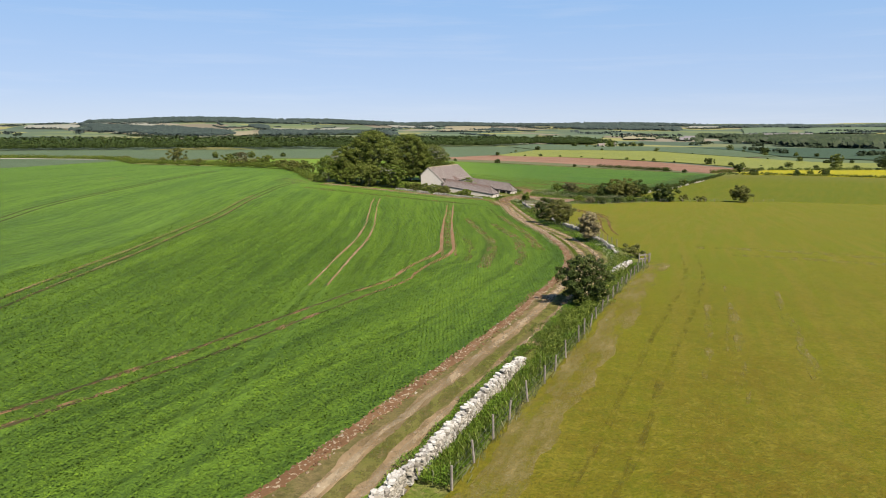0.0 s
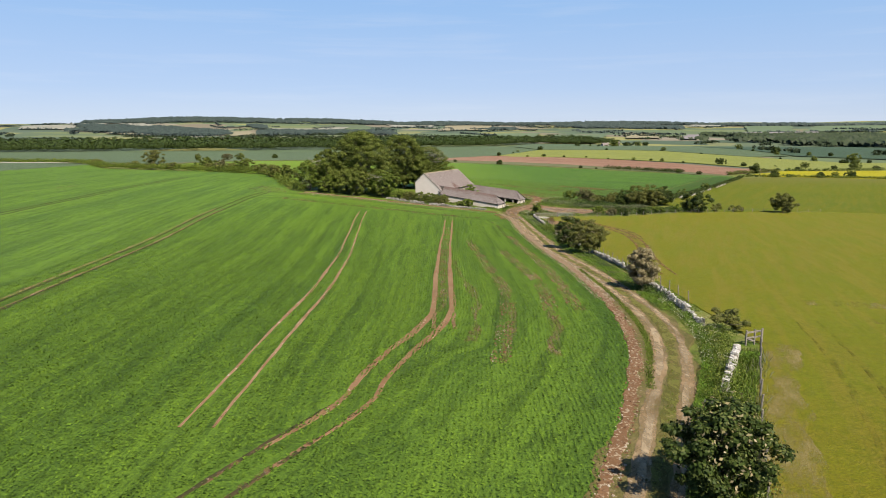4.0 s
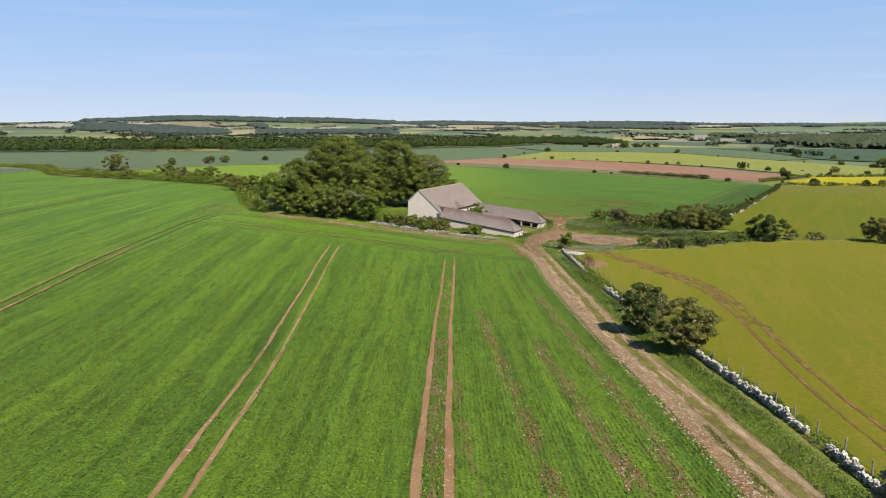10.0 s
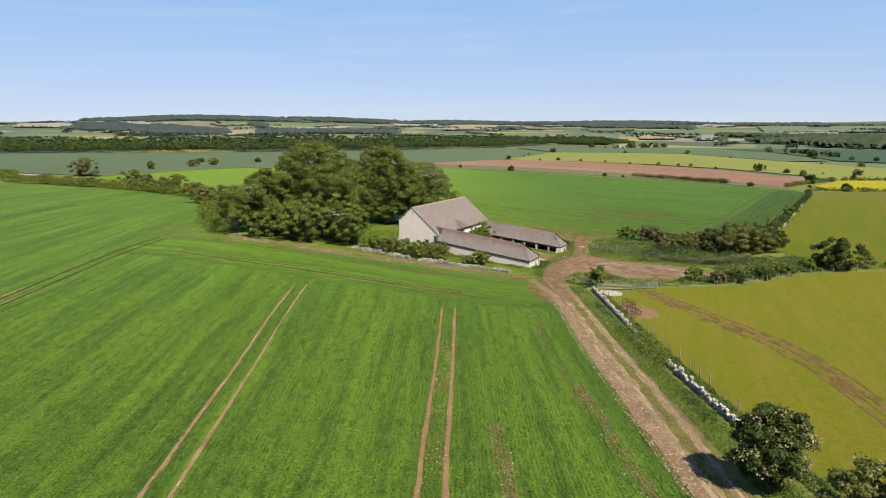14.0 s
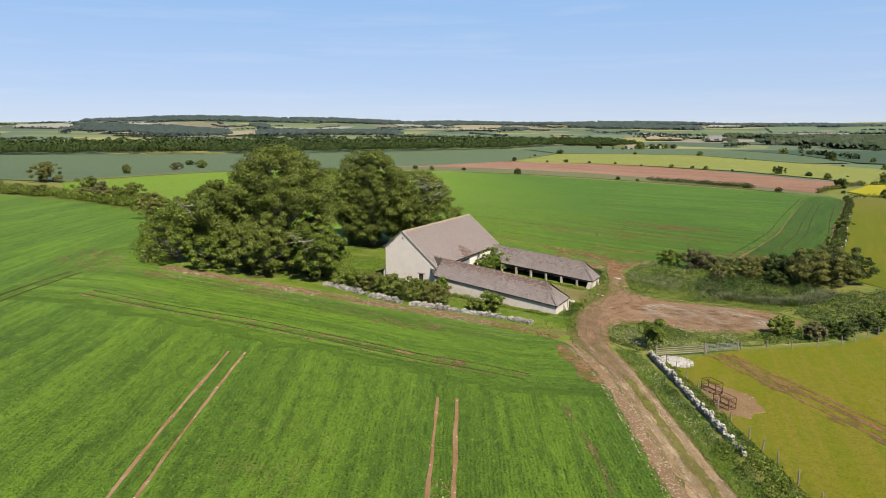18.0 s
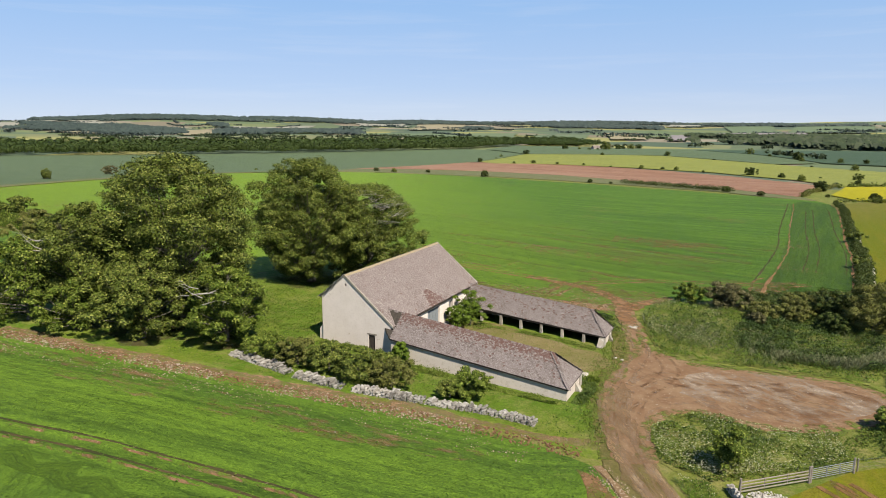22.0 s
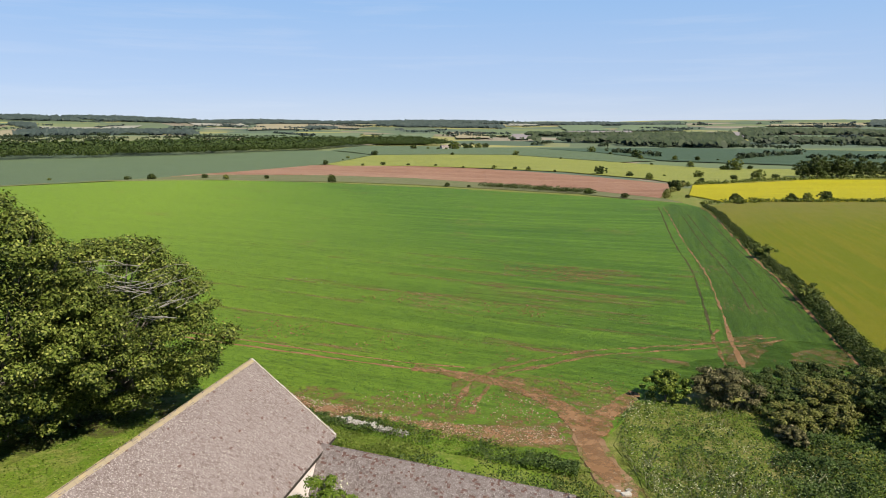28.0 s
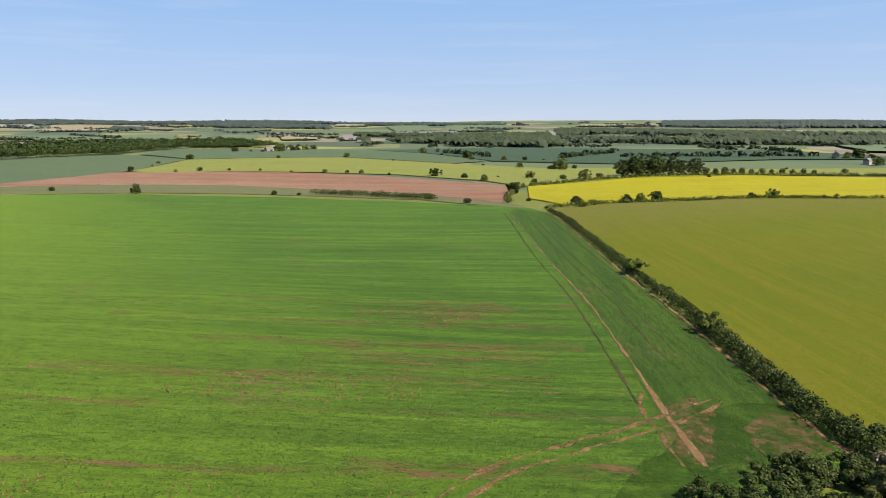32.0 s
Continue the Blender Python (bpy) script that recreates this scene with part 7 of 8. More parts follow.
# trees dotted over the middle distance, from three shared shapes
SMALL = [tree_meshes(6.4 + k, 4.2 + 0.6 * k, 0.0, 26, 3000, 0.62, m, 0.2, 0.8, 3) for k, m in ((0, LEAF_HEDGE), (-1.6, LEAF_HEDGE), (0.8, LEAF_DARK))]
MIDDLE = [(12, 718, .75), (55, 683, .7), (193, 575, .6), (196, 540, .45), (185, 892, 1.1), (235, 852, .8), (308, 769, 1.0), (321, 741, 1.1), (318, 706, .7), (158, 902, .9), (206, 863, .7), (401, 677, 1.0), (388, 690, .8), (234, 500, .9), (229, 490, 1.0), (243, 497, .7), (265, 497, .7), (276, 498, .7), (286, 497, .8), (231, 534, .8), (283, 618, .8), (262, 590, .9), (355, 489, .8), (368, 485, .7), (381, 479, .7), (414, 474, .7), (520, 430, .8), (-222, 709, .9), (-179, 740, 1.0), (-120, 690, .6), (-75, 690, .8), (-62, 700, .7), (-15, 700, .6), (75, 925, .7), (100, 980, .8), (110, 1010, .7), (150, 1060, .8), (250, 1050, .9), (330, 1030, .8), (360, 960, .8), (420, 860, .8), (440, 820, .7), (480, 780, .8), (560, 720, .8), (640, 650, .8), (140, 640, .5), (128, 650, .45), (60, 735, .5), (-30, 720, .5), (40, 770, .4), (110, 900, .6), (132, 905, .5), (252, 838, .7), (262, 828, .5), (280, 806, .7), (352, 735, .6), (372, 715, .7), (430, 690, .8), (512, 640, .5), (300, 630, .8), (314, 655, .7), (340, 668, .6), (480, 905, .9), (500, 890, .8), (520, 880, 1.0), (450, 930, 1.1), (463, 960, 1.2), (455, 1010, .9), (465, 1080, 1.1), (280, 1230, 1.3), (296, 1240, 1.2), (312, 1248, 1.4), (326, 1280, 1.3), (345, 1290, 1.4), (270, 1255, 1.2), (360, 1310, 1.4), (250, 1270, 1.2), (380, 1330, 1.5), (400, 1350, 1.3), (810, 700, 1.6), (826, 694, 1.5), (846, 690, 1.6), (862, 684, 1.4), (760, 625, 1.2), (780, 615, 1.2), (453, 785, 1.7), (462, 780, 1.3)]
for i, (x, y, k) in enumerate(MIDDLE):
    plant_tree("hedgerow_tree", x, y, SMALL[i % 3], "small round dark green tree on a field boundary", "tree", "trees of the field boundaries", k * (0.65, 1.3, 0.9, 1.1, 0.5)[i % 5], 77.0 * i, 0.5 * k)
TALL = tree_meshes(15, 7.5, 0.5, 34, 4200, 0.75, LEAF_HEDGE, 0.5)
for i, (x, y, k) in enumerate([(460, 692, 1.1), (468, 684, 1.35), (478, 690, 1.2), (486, 681, 1.4), (497, 685, 1.1), (507, 678, 1.25), (518, 676, 1.0), (530, 670, 1.1), (541, 667, .5), (549, 662, .42), (557, 658, .5), (564, 654, .4), (571, 650, .45), (578, 645, .36), (585, 639, .42), (592, 634, .34), (599, 628, .4), (606, 622, .35), (613, 616, .4), (620, 610, .32), (640, 594, .4)]):
    plant_tree("windbreak_tree", x, y, TALL, "tall dark tree in a row above the rapeseed", "tree", "windbreak trees", k, 61.0 * i, 0.8)

# ---------------------------------------------------------------- far woods and hedges


def far_crowns(name, x, y, h, w, mat, label, per=16, fine=1.05, south=0.0):
    """Round crowns of many small sprays, as one mass; south turns the sprays to face the camera."""
    n = len(x)
    z = ground(x, y)
    k = np.repeat(np.arange(n), per)
    d = rng.normal(0, 1, (len(k), 3))
    d /= np.linalg.norm(d, axis=1)[:, None]
    d[:, 2] = np.abs(d[:, 2]) * 1.25 - 0.35
    p = np.column_stack([x[k] + d[:, 0] * w[k], y[k] + d[:, 1] * w[k], z[k] + h[k] * (0.5 + 0.47 * d[:, 2])])
    p[:, 2] = np.maximum(p[:, 2], z[k] + 0.8)
    q = leaf_quads(p, d * (1 - south) + np.array((0, -0.6, 0.65)) * south, 1.0, 0.28 - 0.18 * south)
    c = p[:, None, :]
    q = c + (q - c) * (w[k] * fine)[:, None, None]
    return tagged(new(name, quads_mesh(name, q, mat)), label, "wood", kind="stuff")


WOOD_EDGE = np.array([(-900, 900), (-700, 895), (-522, 921), (-399, 938), (-280, 982), (-76, 1088), (55, 1185), (120, 1330), (192, 1497), (290, 1560), (420, 1640)], float)
e = smooth(WOOD_EDGE, 7)
for first, last, per, fine in ((0, 3, 200, 0.21), (3, 13, 60, 0.42)):
    ex, ey, eh, ew = [], [], [], []
    for row in range(first, last):
        off = row * 15 + rng.uniform(-5, 5, len(e))
        keep = rng.uniform(0, 1, len(e)) < (0.9 if row < 3 else 0.6)
        ex.append((e[:, 0] - off * 0.35 + rng.normal(0, 3, len(e)))[keep])
        ey.append((e[:, 1] + off * 0.94 + rng.normal(0, 3, len(e)))[keep])
        eh.append((rng.uniform(9, 14, len(e)) + row * 0.5)[keep])
        ew.append(rng.uniform(6, 9.5, len(e))[keep])
    far_crowns("long_wood", *[np.concatenate(a) for a in (ex, ey, eh, ew)], LEAF_FAR, "long broadleaf wood beyond the blue green field", per, fine)


def far_hedges(name, count, r0, r1, hmin, hmax, w0, w1, mat, label, per, a0=-52, a1=62, seed=3):
    r = np.random.default_rng(seed)
    xs, ys = [], []
    for _ in range(count):
        ang, rad = radians(r.uniform(a0, a1)), math.sqrt(r.uniform(r0**2, r1**2))
        cx, cy = math.sin(ang) * rad, 100 + math.cos(ang) * rad
        t = 0.55 + r.choice([0, math.pi / 2]) + r.normal(0, 0.25)
        n = int(r.uniform(10, 40))
        s = np.linspace(-1, 1, n) * n * w0 * 0.75
        keep = r.uniform(0, 1, n) < 0.8
        xs.append((cx + np.cos(t) * s + r.normal(0, 2, n))[keep])
        ys.append((cy + np.sin(t) * s + r.normal(0, 2, n))[keep])
    x, y = np.concatenate(xs), np.concatenate(ys)
    ok = ~inside(x, y, [(-900, 300), (-900, 1000), (-70, 1150), (50, 1240), (300, 1560), (460, 1270), (460, 900), (1050, 640), (1050, 0), (-900, 0)])
    x, y = x[ok], y[ok]
    return far_crowns(name, x, y, r.uniform(hmin, hmax, len(x)), r.uniform(w0, w1, len(x)), mat, label, per)


def sector(az0, az1, r0, r1, slant=0.0):
    """A far field's outline: between two bearings and two distances from the farm track's start."""
    out = []
    for f, r in [(f, r0) for f in np.linspace(0, 1, 6)] + [(f, r1) for f in np.linspace(1, 0, 6)]:
        a = radians(az0 + (az1 - az0) * f + slant * (r - r0) / (r1 - r0))
        out.append((math.sin(a) * r, 100 + math.cos(a) * r))
    return out


def m_far(name, a, b):
    n = Nodes(name, 0.95)
    return n.colour(n.mix(n.ramp(n.noise(0.012, 5, 0.6), 0.35, 0.65), a, b)).m


# base colours of these fields carry the haze of distance
FAR_FIELDS = (
    (m_far("hazy_stubble", (0.33, 0.32, 0.26), (0.27, 0.26, 0.20)), "pale field on the distant hill", [(-29.6, -27.4, 3640, 4000), (-25.5, -23.5, 3640, 3960), (-33, -29.5, 3170, 3640), (-14.2, -10.8, 3080, 3420), (-10.8, -8.7, 3340, 3560), (-4.4, -0.3, 3560, 4250), (20.5, 23.2, 3580, 4600)]),
    (m_far("hazy_straw", (0.32, 0.275, 0.17), (0.27, 0.24, 0.15)), "straw coloured field far down the valley", [(-27.4, -23.6, 2700, 3050), (-18.2, -15.7, 2300, 3080), (-0.3, 3.7, 2750, 4100), (16, 18.8, 1890, 2700), (40, 46, 3200, 3900)]),
    (m_far("hazy_green_crop", (0.150, 0.195, 0.105), (0.125, 0.165, 0.092)), "green field far down the valley", [(-18.6, -17, 3480, 3630), (-4.1, -0.4, 2120, 2400), (3.9, 8, 1880, 2310), (-0.3, 3.8, 1930, 2350), (9.4, 13.5, 1600, 2170), (25.2, 28.6, 2660, 3600), (28.9, 34.0, 2660, 3500), (57, 62, 1300, 1700)]),
    (m_far("hazy_bare_soil", (0.27, 0.24, 0.235), (0.23, 0.205, 0.20)), "greyish bare field far down the valley", [(20.1, 21.6, 1820, 2500), (24.6, 30.6, 2350, 2640), (35, 38, 2050, 2500)]),
)
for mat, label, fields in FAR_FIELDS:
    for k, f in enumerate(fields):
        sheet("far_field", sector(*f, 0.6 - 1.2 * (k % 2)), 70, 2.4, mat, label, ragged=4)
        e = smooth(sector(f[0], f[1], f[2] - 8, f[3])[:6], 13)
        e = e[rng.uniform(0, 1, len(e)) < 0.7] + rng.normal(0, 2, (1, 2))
        far_crowns("field_hedge", e[:, 0], e[:, 1], rng.uniform(4, 9, len(e)), rng.uniform(5, 9, len(e)), LEAF_HAZY_HILL if f[2] > 2500 else LEAF_VALLEY, "hedge with trees along a far field", 10, 0.9, 0.6)


def sector_wood(name, az0, az1, r0, r1, spacing, fill, mat, label, per=8, tall=11):
    """A wood between two bearings and two distances, with uneven edges and clearings."""
    mid = (r0 + r1) / 2
    n = int(radians(az1 - az0) * mid * (r1 - r0) / spacing**2)
    a = np.radians(rng.uniform(az0, az1, n))
    r = rng.uniform(r0, r1, n) + 40 * np.sin(a * 31 + r0)
    x, y = np.sin(a) * r, 100 + np.cos(a) * r
    gap = np.sin(x / 130 + 1.3 * np.sin(y / 170)) + np.sin(y / 150 + x / 210)
    ok = gap > 2 - 4 * fill
    x, y = x[ok], y[ok]
    return far_crowns(name, x, y, rng.uniform(0.8, 1.2, len(x)) * tall, rng.uniform(0.55, 0.85, len(x)) * spacing, mat, label, per, 1.15, 0.88)


sector_wood("hill_wood", -28.5, -5.5, 3960, 4400, 20, 0.93, LEAF_HAZY_HILL, "dark wood along the crest of the distant hill", 9, 14)
sector_wood("hill_wood", -29.8, -15, 2920, 3560, 18, 0.6, LEAF_HAZY_HILL, "broken woods on the slope of the distant hill")
sector_wood("hill_wood", -24.5, -18, 2640, 2760, 15, 0.85, LEAF_HAZY_HILL, "strip of dark wood below the distant hill")
sector_wood("valley_wood", -15.6, -4.4, 2300, 2900, 18, 0.62, LEAF_HAZY_HILL, "broken woods across the valley")
sector_wood("hill_wood", 11.5, 17.6, 2850, 3800, 19, 0.5, LEAF_HAZY_HILL, "broken woods on the far side of the valley")
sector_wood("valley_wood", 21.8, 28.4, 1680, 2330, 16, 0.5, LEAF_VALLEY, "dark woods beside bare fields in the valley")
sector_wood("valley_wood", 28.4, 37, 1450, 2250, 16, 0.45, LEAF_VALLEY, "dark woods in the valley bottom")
sector_wood("hill_wood", -6, 23, 4080, 4420, 20, 0.72, LEAF_HAZY_HILL, "long thin woods along the skyline", 8, 12)
sector_wood("hill_wood", 4, 20, 3000, 3500, 19, 0.36, LEAF_HAZY_HILL, "scattered copses on the far slope")
sector_wood("hill_wood", 23.2, 34, 3650, 4400, 20, 0.62, LEAF_HAZY_HILL, "dark wood along the far skyline")
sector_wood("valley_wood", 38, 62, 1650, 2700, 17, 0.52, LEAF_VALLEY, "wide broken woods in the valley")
sector_wood("hill_wood", 47, 62, 3250, 4200, 20, 0.9, LEAF_HAZY_HILL, "large dark wood on the far hill")
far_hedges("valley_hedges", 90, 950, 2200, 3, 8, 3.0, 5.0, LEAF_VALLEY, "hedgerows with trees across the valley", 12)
far_hedges("hill_hedges", 110, 2000, 4300, 5, 10, 5, 8, LEAF_HAZY_HILL, "distant hedgerows on the hills", 7, seed=5)


# ---------------------------------------------------------------- far farmhouses


def farmhouse(x, y, rz, w, d, h, label):
    z = gz(x, y)
    ob = thing("farmhouse", x, y, z, rz, label, "house", "far farm buildings")
    part("wall", new_box(-w / 2, -d / 2, -2, w / 2, d / 2, h), STONES, ob)
    part("roof", prism([(-w / 2 - 0.3, -d / 2 - 0.3, h), (-w / 2 - 0.3, 0, h + d * 0.45), (-w / 2 - 0.3, d / 2 + 0.3, h)], (w + 0.6, 0, 0)), SLATES, ob)
    for s in (-0.3, 0.0, 0.3):
        part("window", new_box(w * s - 0.6, -d / 2 - 0.04, h * 0.45, w * s + 0.6, -d / 2 + 0.1, h * 0.75), DARKWOOD, ob)
    part("chimney", new_box(w / 2 - 1.4, -0.6, h, w / 2 - 0.2, 0.6, h + d * 0.45 + 1.4), STONE, ob)


farmhouse(300, 1266, 20, 13, 7, 3.2, "pale stone farmhouse among trees in the valley")
farmhouse(331, 1306, -30, 12, 7, 4.5, "pale gabled farm building among trees in the valley")
farmhouse(835, 712, 35, 11, 7, 4.5, "pale stone farmhouse beside dark trees")
farmhouse(768, 640, 10, 10, 6, 3.5, "low pale farm building below the trees")

# ---------------------------------------------------------------- long grass, nettles and flowers


def tufts(name, x, y, h, w, mat, label, category="grass", lean=0.35, blades=2):
    """Upright blades in tufts at the given points; one mass."""
    n = len(x)
    k = np.repeat(np.arange(n), blades)
    m = len(k)
    a = rng.uniform(0, 6.283, m)
    z = ground(x, y)[k]
    px, py = x[k] + rng.normal(0, 0.08, m), y[k] + rng.normal(0, 0.08, m)
    hh = h * rng.uniform(0.5, 1.2, m)
    ww = w * rng.uniform(0.6, 1.3, m)
    lx, ly = rng.normal(0, lean, m) * hh, rng.normal(0, lean, m) * hh
    ca, sa = np.cos(a) * ww, np.sin(a) * ww
    base = np.column_stack([px, py, z])
    q = np.stack([
        base + np.column_stack([-ca * 0.5, -sa * 0.5, -0.05 + 0 * hh]),
        base + np.column_stack([ca * 0.5, sa * 0.5, -0.05 + 0 * hh]),
        base + np.column_stack([ca * 0.55 + lx, sa * 0.55 + ly, hh * 0.9]),
        base + np.column_stack([-ca * 0.35 + lx, -sa * 0.35 + ly, hh]),
    ], 1)
    return tagged(new(name, quads_mesh(name, q, mat)), label, category, kind="stuff")


def growth(name, x, y, h, size, mat, label, category="weeds"):
    """A rank, uneven carpet of leaves: mounds as high as h."""
    g = ground(x, y)
    mound = 0.5 + 0.3 * np.sin(x * 0.9 + 1.7 * np.sin(y * 0.4)) + 0.24 * np.sin(y * 1.3 + x * 0.5) + 0.2 * np.sin(x * 2.3 - y * 1.9 + 2 * np.sin(x * 0.7))
    p = np.column_stack([x, y, g + h * np.clip(mound, 0.08, 1.2) * rng.uniform(0.35, 1.0, len(x))])
    up = np.zeros_like(p)
    up[:, 2] = 1
    return tagged(new(name, quads_mesh(name, leaf_quads(p, up, size, 0.65), mat)), label, category, kind="stuff")


def scatter(poly, count):
    poly = np.asarray(poly, float)
    lo, hi = poly.min(0), poly.max(0)
    x, y = rng.uniform(lo[0], hi[0], count), rng.uniform(lo[1], hi[1], count)
    ok = inside(x, y, poly)
    return x[ok], y[ok]


def drifts(x, y, scale=1.0, cut=0.15):
    """Which of the points lie in drifts: uneven clouds a few metres wide."""
    f = np.sin(x * 0.7 * scale + 1.3 * np.sin(y * 0.55 * scale)) + np.sin(y * 0.9 * scale + 1.7 * np.sin(x * 0.4 * scale + 1)) + 0.6 * np.sin(x * 1.9 * scale - y * 1.3 * scale)
    ok = rng.uniform(-1.9, 1.9, len(x)) + cut < f
    return x[ok], y[ok]


def along(line, width, count):
    p = smooth(line, 1.0)
    k = rng.integers(0, len(p) - 1, count)
    f = rng.uniform(0, 1, count)[:, None]
    q = p[k] * (1 - f) + p[k + 1] * f
    d = p[k + 1] - p[k]
    d /= np.linalg.norm(d, axis=1)[:, None]
    o = rng.uniform(-width / 2, width / 2, count)[:, None]
    q = q + np.column_stack([d[:, 1], -d[:, 0]]) * o
    return q[:, 0], q[:, 1]


def umbels(name, x, y, h, size, label):
    z = ground(x, y) + h * rng.uniform(0.75, 1.15, len(x))
    p = np.column_stack([x, y, z])
    up = np.zeros_like(p)
    up[:, 2] = 1
    return tagged(new(name, quads_mesh(name, leaf_quads(p, up, size, 0.3), FLOWER)), label, "wild flowers", kind="stuff")


VERGE = [(22.3, 96), (22.6, 111), (22.9, 128), (22.8, 146), (22.9, 160), (22.9, 178), (23.0, 195), (23.2, 210), (22.8, 224)]
growth("verge_weeds", *along(VERGE, 2.6, 60000), 0.42, 0.1, LUSH, "nettles and long grass on the track verge")
growth("verge_nettles", *drifts(*along([(p[0] + 0.7, p[1]) for p in VERGE], 1.6, 26000), 0.35), 0.75, 0.12, DOCK, "dark nettles on the track verge", "nettles")
tufts("verge_grass", *drifts(*along(VERGE, 2.8, 5000), 0.7), 0.45, 0.03, SEEDHEAD, "long green grass on the track verge", blades=1)
umbels("verge_flowers", *drifts(*along(VERGE[6:], 2.2, 1500)), 0.6, 0.11, "white cow parsley on the track verge")
growth("wall_weeds", *along([(24.4, 96), (25.2, 111), (26.0, 128), (26.2, 146), (26.2, 167), (26.2, 190), (26.4, 212), (26.2, 221)], 1.7, 30000), 0.4, 0.13, BLADE, "long grass between wall and fence")
growth("wall_weeds", *drifts(*along([(26.0, 128), (26.0, 146), (26.0, 167), (26.0, 190), (26.2, 212)], 1.6, 14000), 0.5), 0.6, 0.15, NETTLE, "nettles between wall and fence", "nettles")
NEARVERGE = [(-15, 4), (-4.8, 26), (-0.2, 37), (4.6, 47), (8.6, 56), (13.5, 68), (18, 78), (20.8, 86), (22.2, 95)]
growth("verge_weeds", *along([(p[0] + 0.5, p[1] - 0.25) for p in NEARVERGE], 1.0, 42000), 0.5, 0.085, LUSH, "nettles beside the track wall")
growth("fence_weeds", *along([(-2.6, 25.4), (3.2, 38.2), (7.4, 47), (15.6, 66), (23, 81)], 1.5, 38000), 0.55, 0.09, LUSH, "rank weeds between wall and fence")
FENCEFOOT = [(-2.0, 25.3), (3.8, 38.0), (8.0, 46.8), (16.2, 65.8), (23.8, 81)]
tufts("fence_grass", *drifts(*along(FENCEFOOT, 1.4, 3000), 0.8), 0.5, 0.03, SEEDHEAD, "long dry seeding grass along the fence", lean=0.4, blades=1)
tufts("fence_grass", *along([(p[0] - 0.6, p[1] + 0.3) for p in FENCEFOOT], 1.6, 6000), 0.5, 0.04, BLADE, "long green grass along the fence", lean=0.4, blades=1)
umbels("verge_flowers", *drifts(*along([(18.5, 76), (20.5, 82), (22.4, 92), (22.9, 100)], 2.6, 1700)), 0.7, 0.1, "white cow parsley beside the brambles")
ROUGHPATCH = [(36.4, 274), (35, 269), (33.6, 263), (32.6, 258.5), (33.2, 256), (36, 253.2), (46, 250), (54, 246.5), (58, 250), (66, 256), (72, 262), (66, 270), (55, 278), (48, 282), (43, 283), (39.5, 279)]
sheet("rough_ground", ROUGHPATCH, 3, 0.05, ROUGH, "rank green growth beside the yard", "grass", 0.4, True)
growth("rank_growth", *scatter(ROUGHPATCH, 50000), 0.8, 0.15, LUSH, "lush green weeds beside the yard", "weeds")
growth("rank_growth", *drifts(*scatter(ROUGHPATCH, 70000), 0.3), 1.1, 0.15, BLADE, "rank green grass beside the yard", "grass")
tufts("rank_tufts", *drifts(*scatter(ROUGHPATCH, 11000), 0.3, 0.9), 0.95, 0.04, SEEDHEAD, "long pale seeding grass among nettles", lean=0.5, blades=1)
growth("nettle_bed", *drifts(*scatter(ROUGHPATCH, 44000), 0.25, 0.3), 1.3, 0.2, DOCK, "dense dark nettles beside the yard", "nettles")
growth("nettle_bed", *drifts(*scatter([(58, 250), (66, 256), (72, 262), (66, 270), (56, 276), (48, 268), (44, 258), (50, 252)], 60000), 0.4, -0.2), 1.5, 0.22, DOCK, "tall dark nettles before the scrub", "nettles")
umbels("cow_parsley", *drifts(*scatter([(36.4, 274), (35, 269), (33.6, 262), (40, 258), (50, 264), (48, 276), (43, 283), (39.5, 279)], 6500), 0.35, 0.5), 1.0, 0.13, "drifts of white cow parsley among nettles")
tufts("seeding_grass", *along([(47, 255), (54, 252), (61, 254), (68, 260)], 2.2, 6000), 1.1, 0.06, SEEDHEAD, "band of tall silvery seeding grass", lean=0.4, blades=1)
VERGEPATCH = [(26, 236.2), (22.6, 232.4), (21.6, 227), (24.6, 223.5), (33, 225.2), (38, 227), (52, 231), (56, 236), (55, 241), (52, 238), (47, 234.8), (40.5, 232.8), (34, 233.2), (29.5, 236.6)]
sheet("weedy_bank", VERGEPATCH, 2, 0.06, ROUGH, "weedy green bank beside the yard", "grass", 0.3, True)
growth("weedy_growth", *scatter(VERGEPATCH, 30000), 0.6, 0.18, BLADE, "rank grass on the bank", "weeds")
growth("weedy_growth", *drifts(*scatter(VERGEPATCH, 26000), 0.6), 0.8, 0.18, NETTLE, "nettles on the bank", "nettles")
umbels("cow_parsley", *drifts(*scatter(VERGEPATCH[:6] + VERGEPATCH[11:], 7500), 0.5, -0.4), 0.75, 0.11, "drifts of white cow parsley on the bank")
BANK = [(55, 246), (57, 237), (63, 241), (75, 248.5), (88, 253.5), (84, 266), (78, 264), (72, 262), (66, 256), (58, 250)]
sheet("nettle_ground", BANK, 3, 0.07, ROUGH, "rough ground under nettles beside the scrub", "grass", 0.4, True)
growth("nettle_bank", *scatter(BANK, 46000), 0.8, 0.2, NETTLE, "dark nettle bank between yard and pasture fence", "nettles")
umbels("cow_parsley", *drifts(*scatter(BANK, 1500), 0.5, 0.6), 0.7, 0.12, "cow parsley on the nettle bank")
YARDSIDE = [(31.2, 271), (29.8, 263), (28.6, 257), (26, 251.4), (22.6, 246), (20.2, 241), (18.8, 236), (17.8, 230), (16.5, 229.5), (17, 236), (18, 242), (21, 249), (24, 255), (26.5, 262), (27, 270), (20, 277), (10, 284), (14, 285), (24, 279)]
growth("yard_side_grass", *scatter(YARDSIDE, 26000), 0.35, 0.15, BLADE, "long grass between the sheds and the yard", "grass")
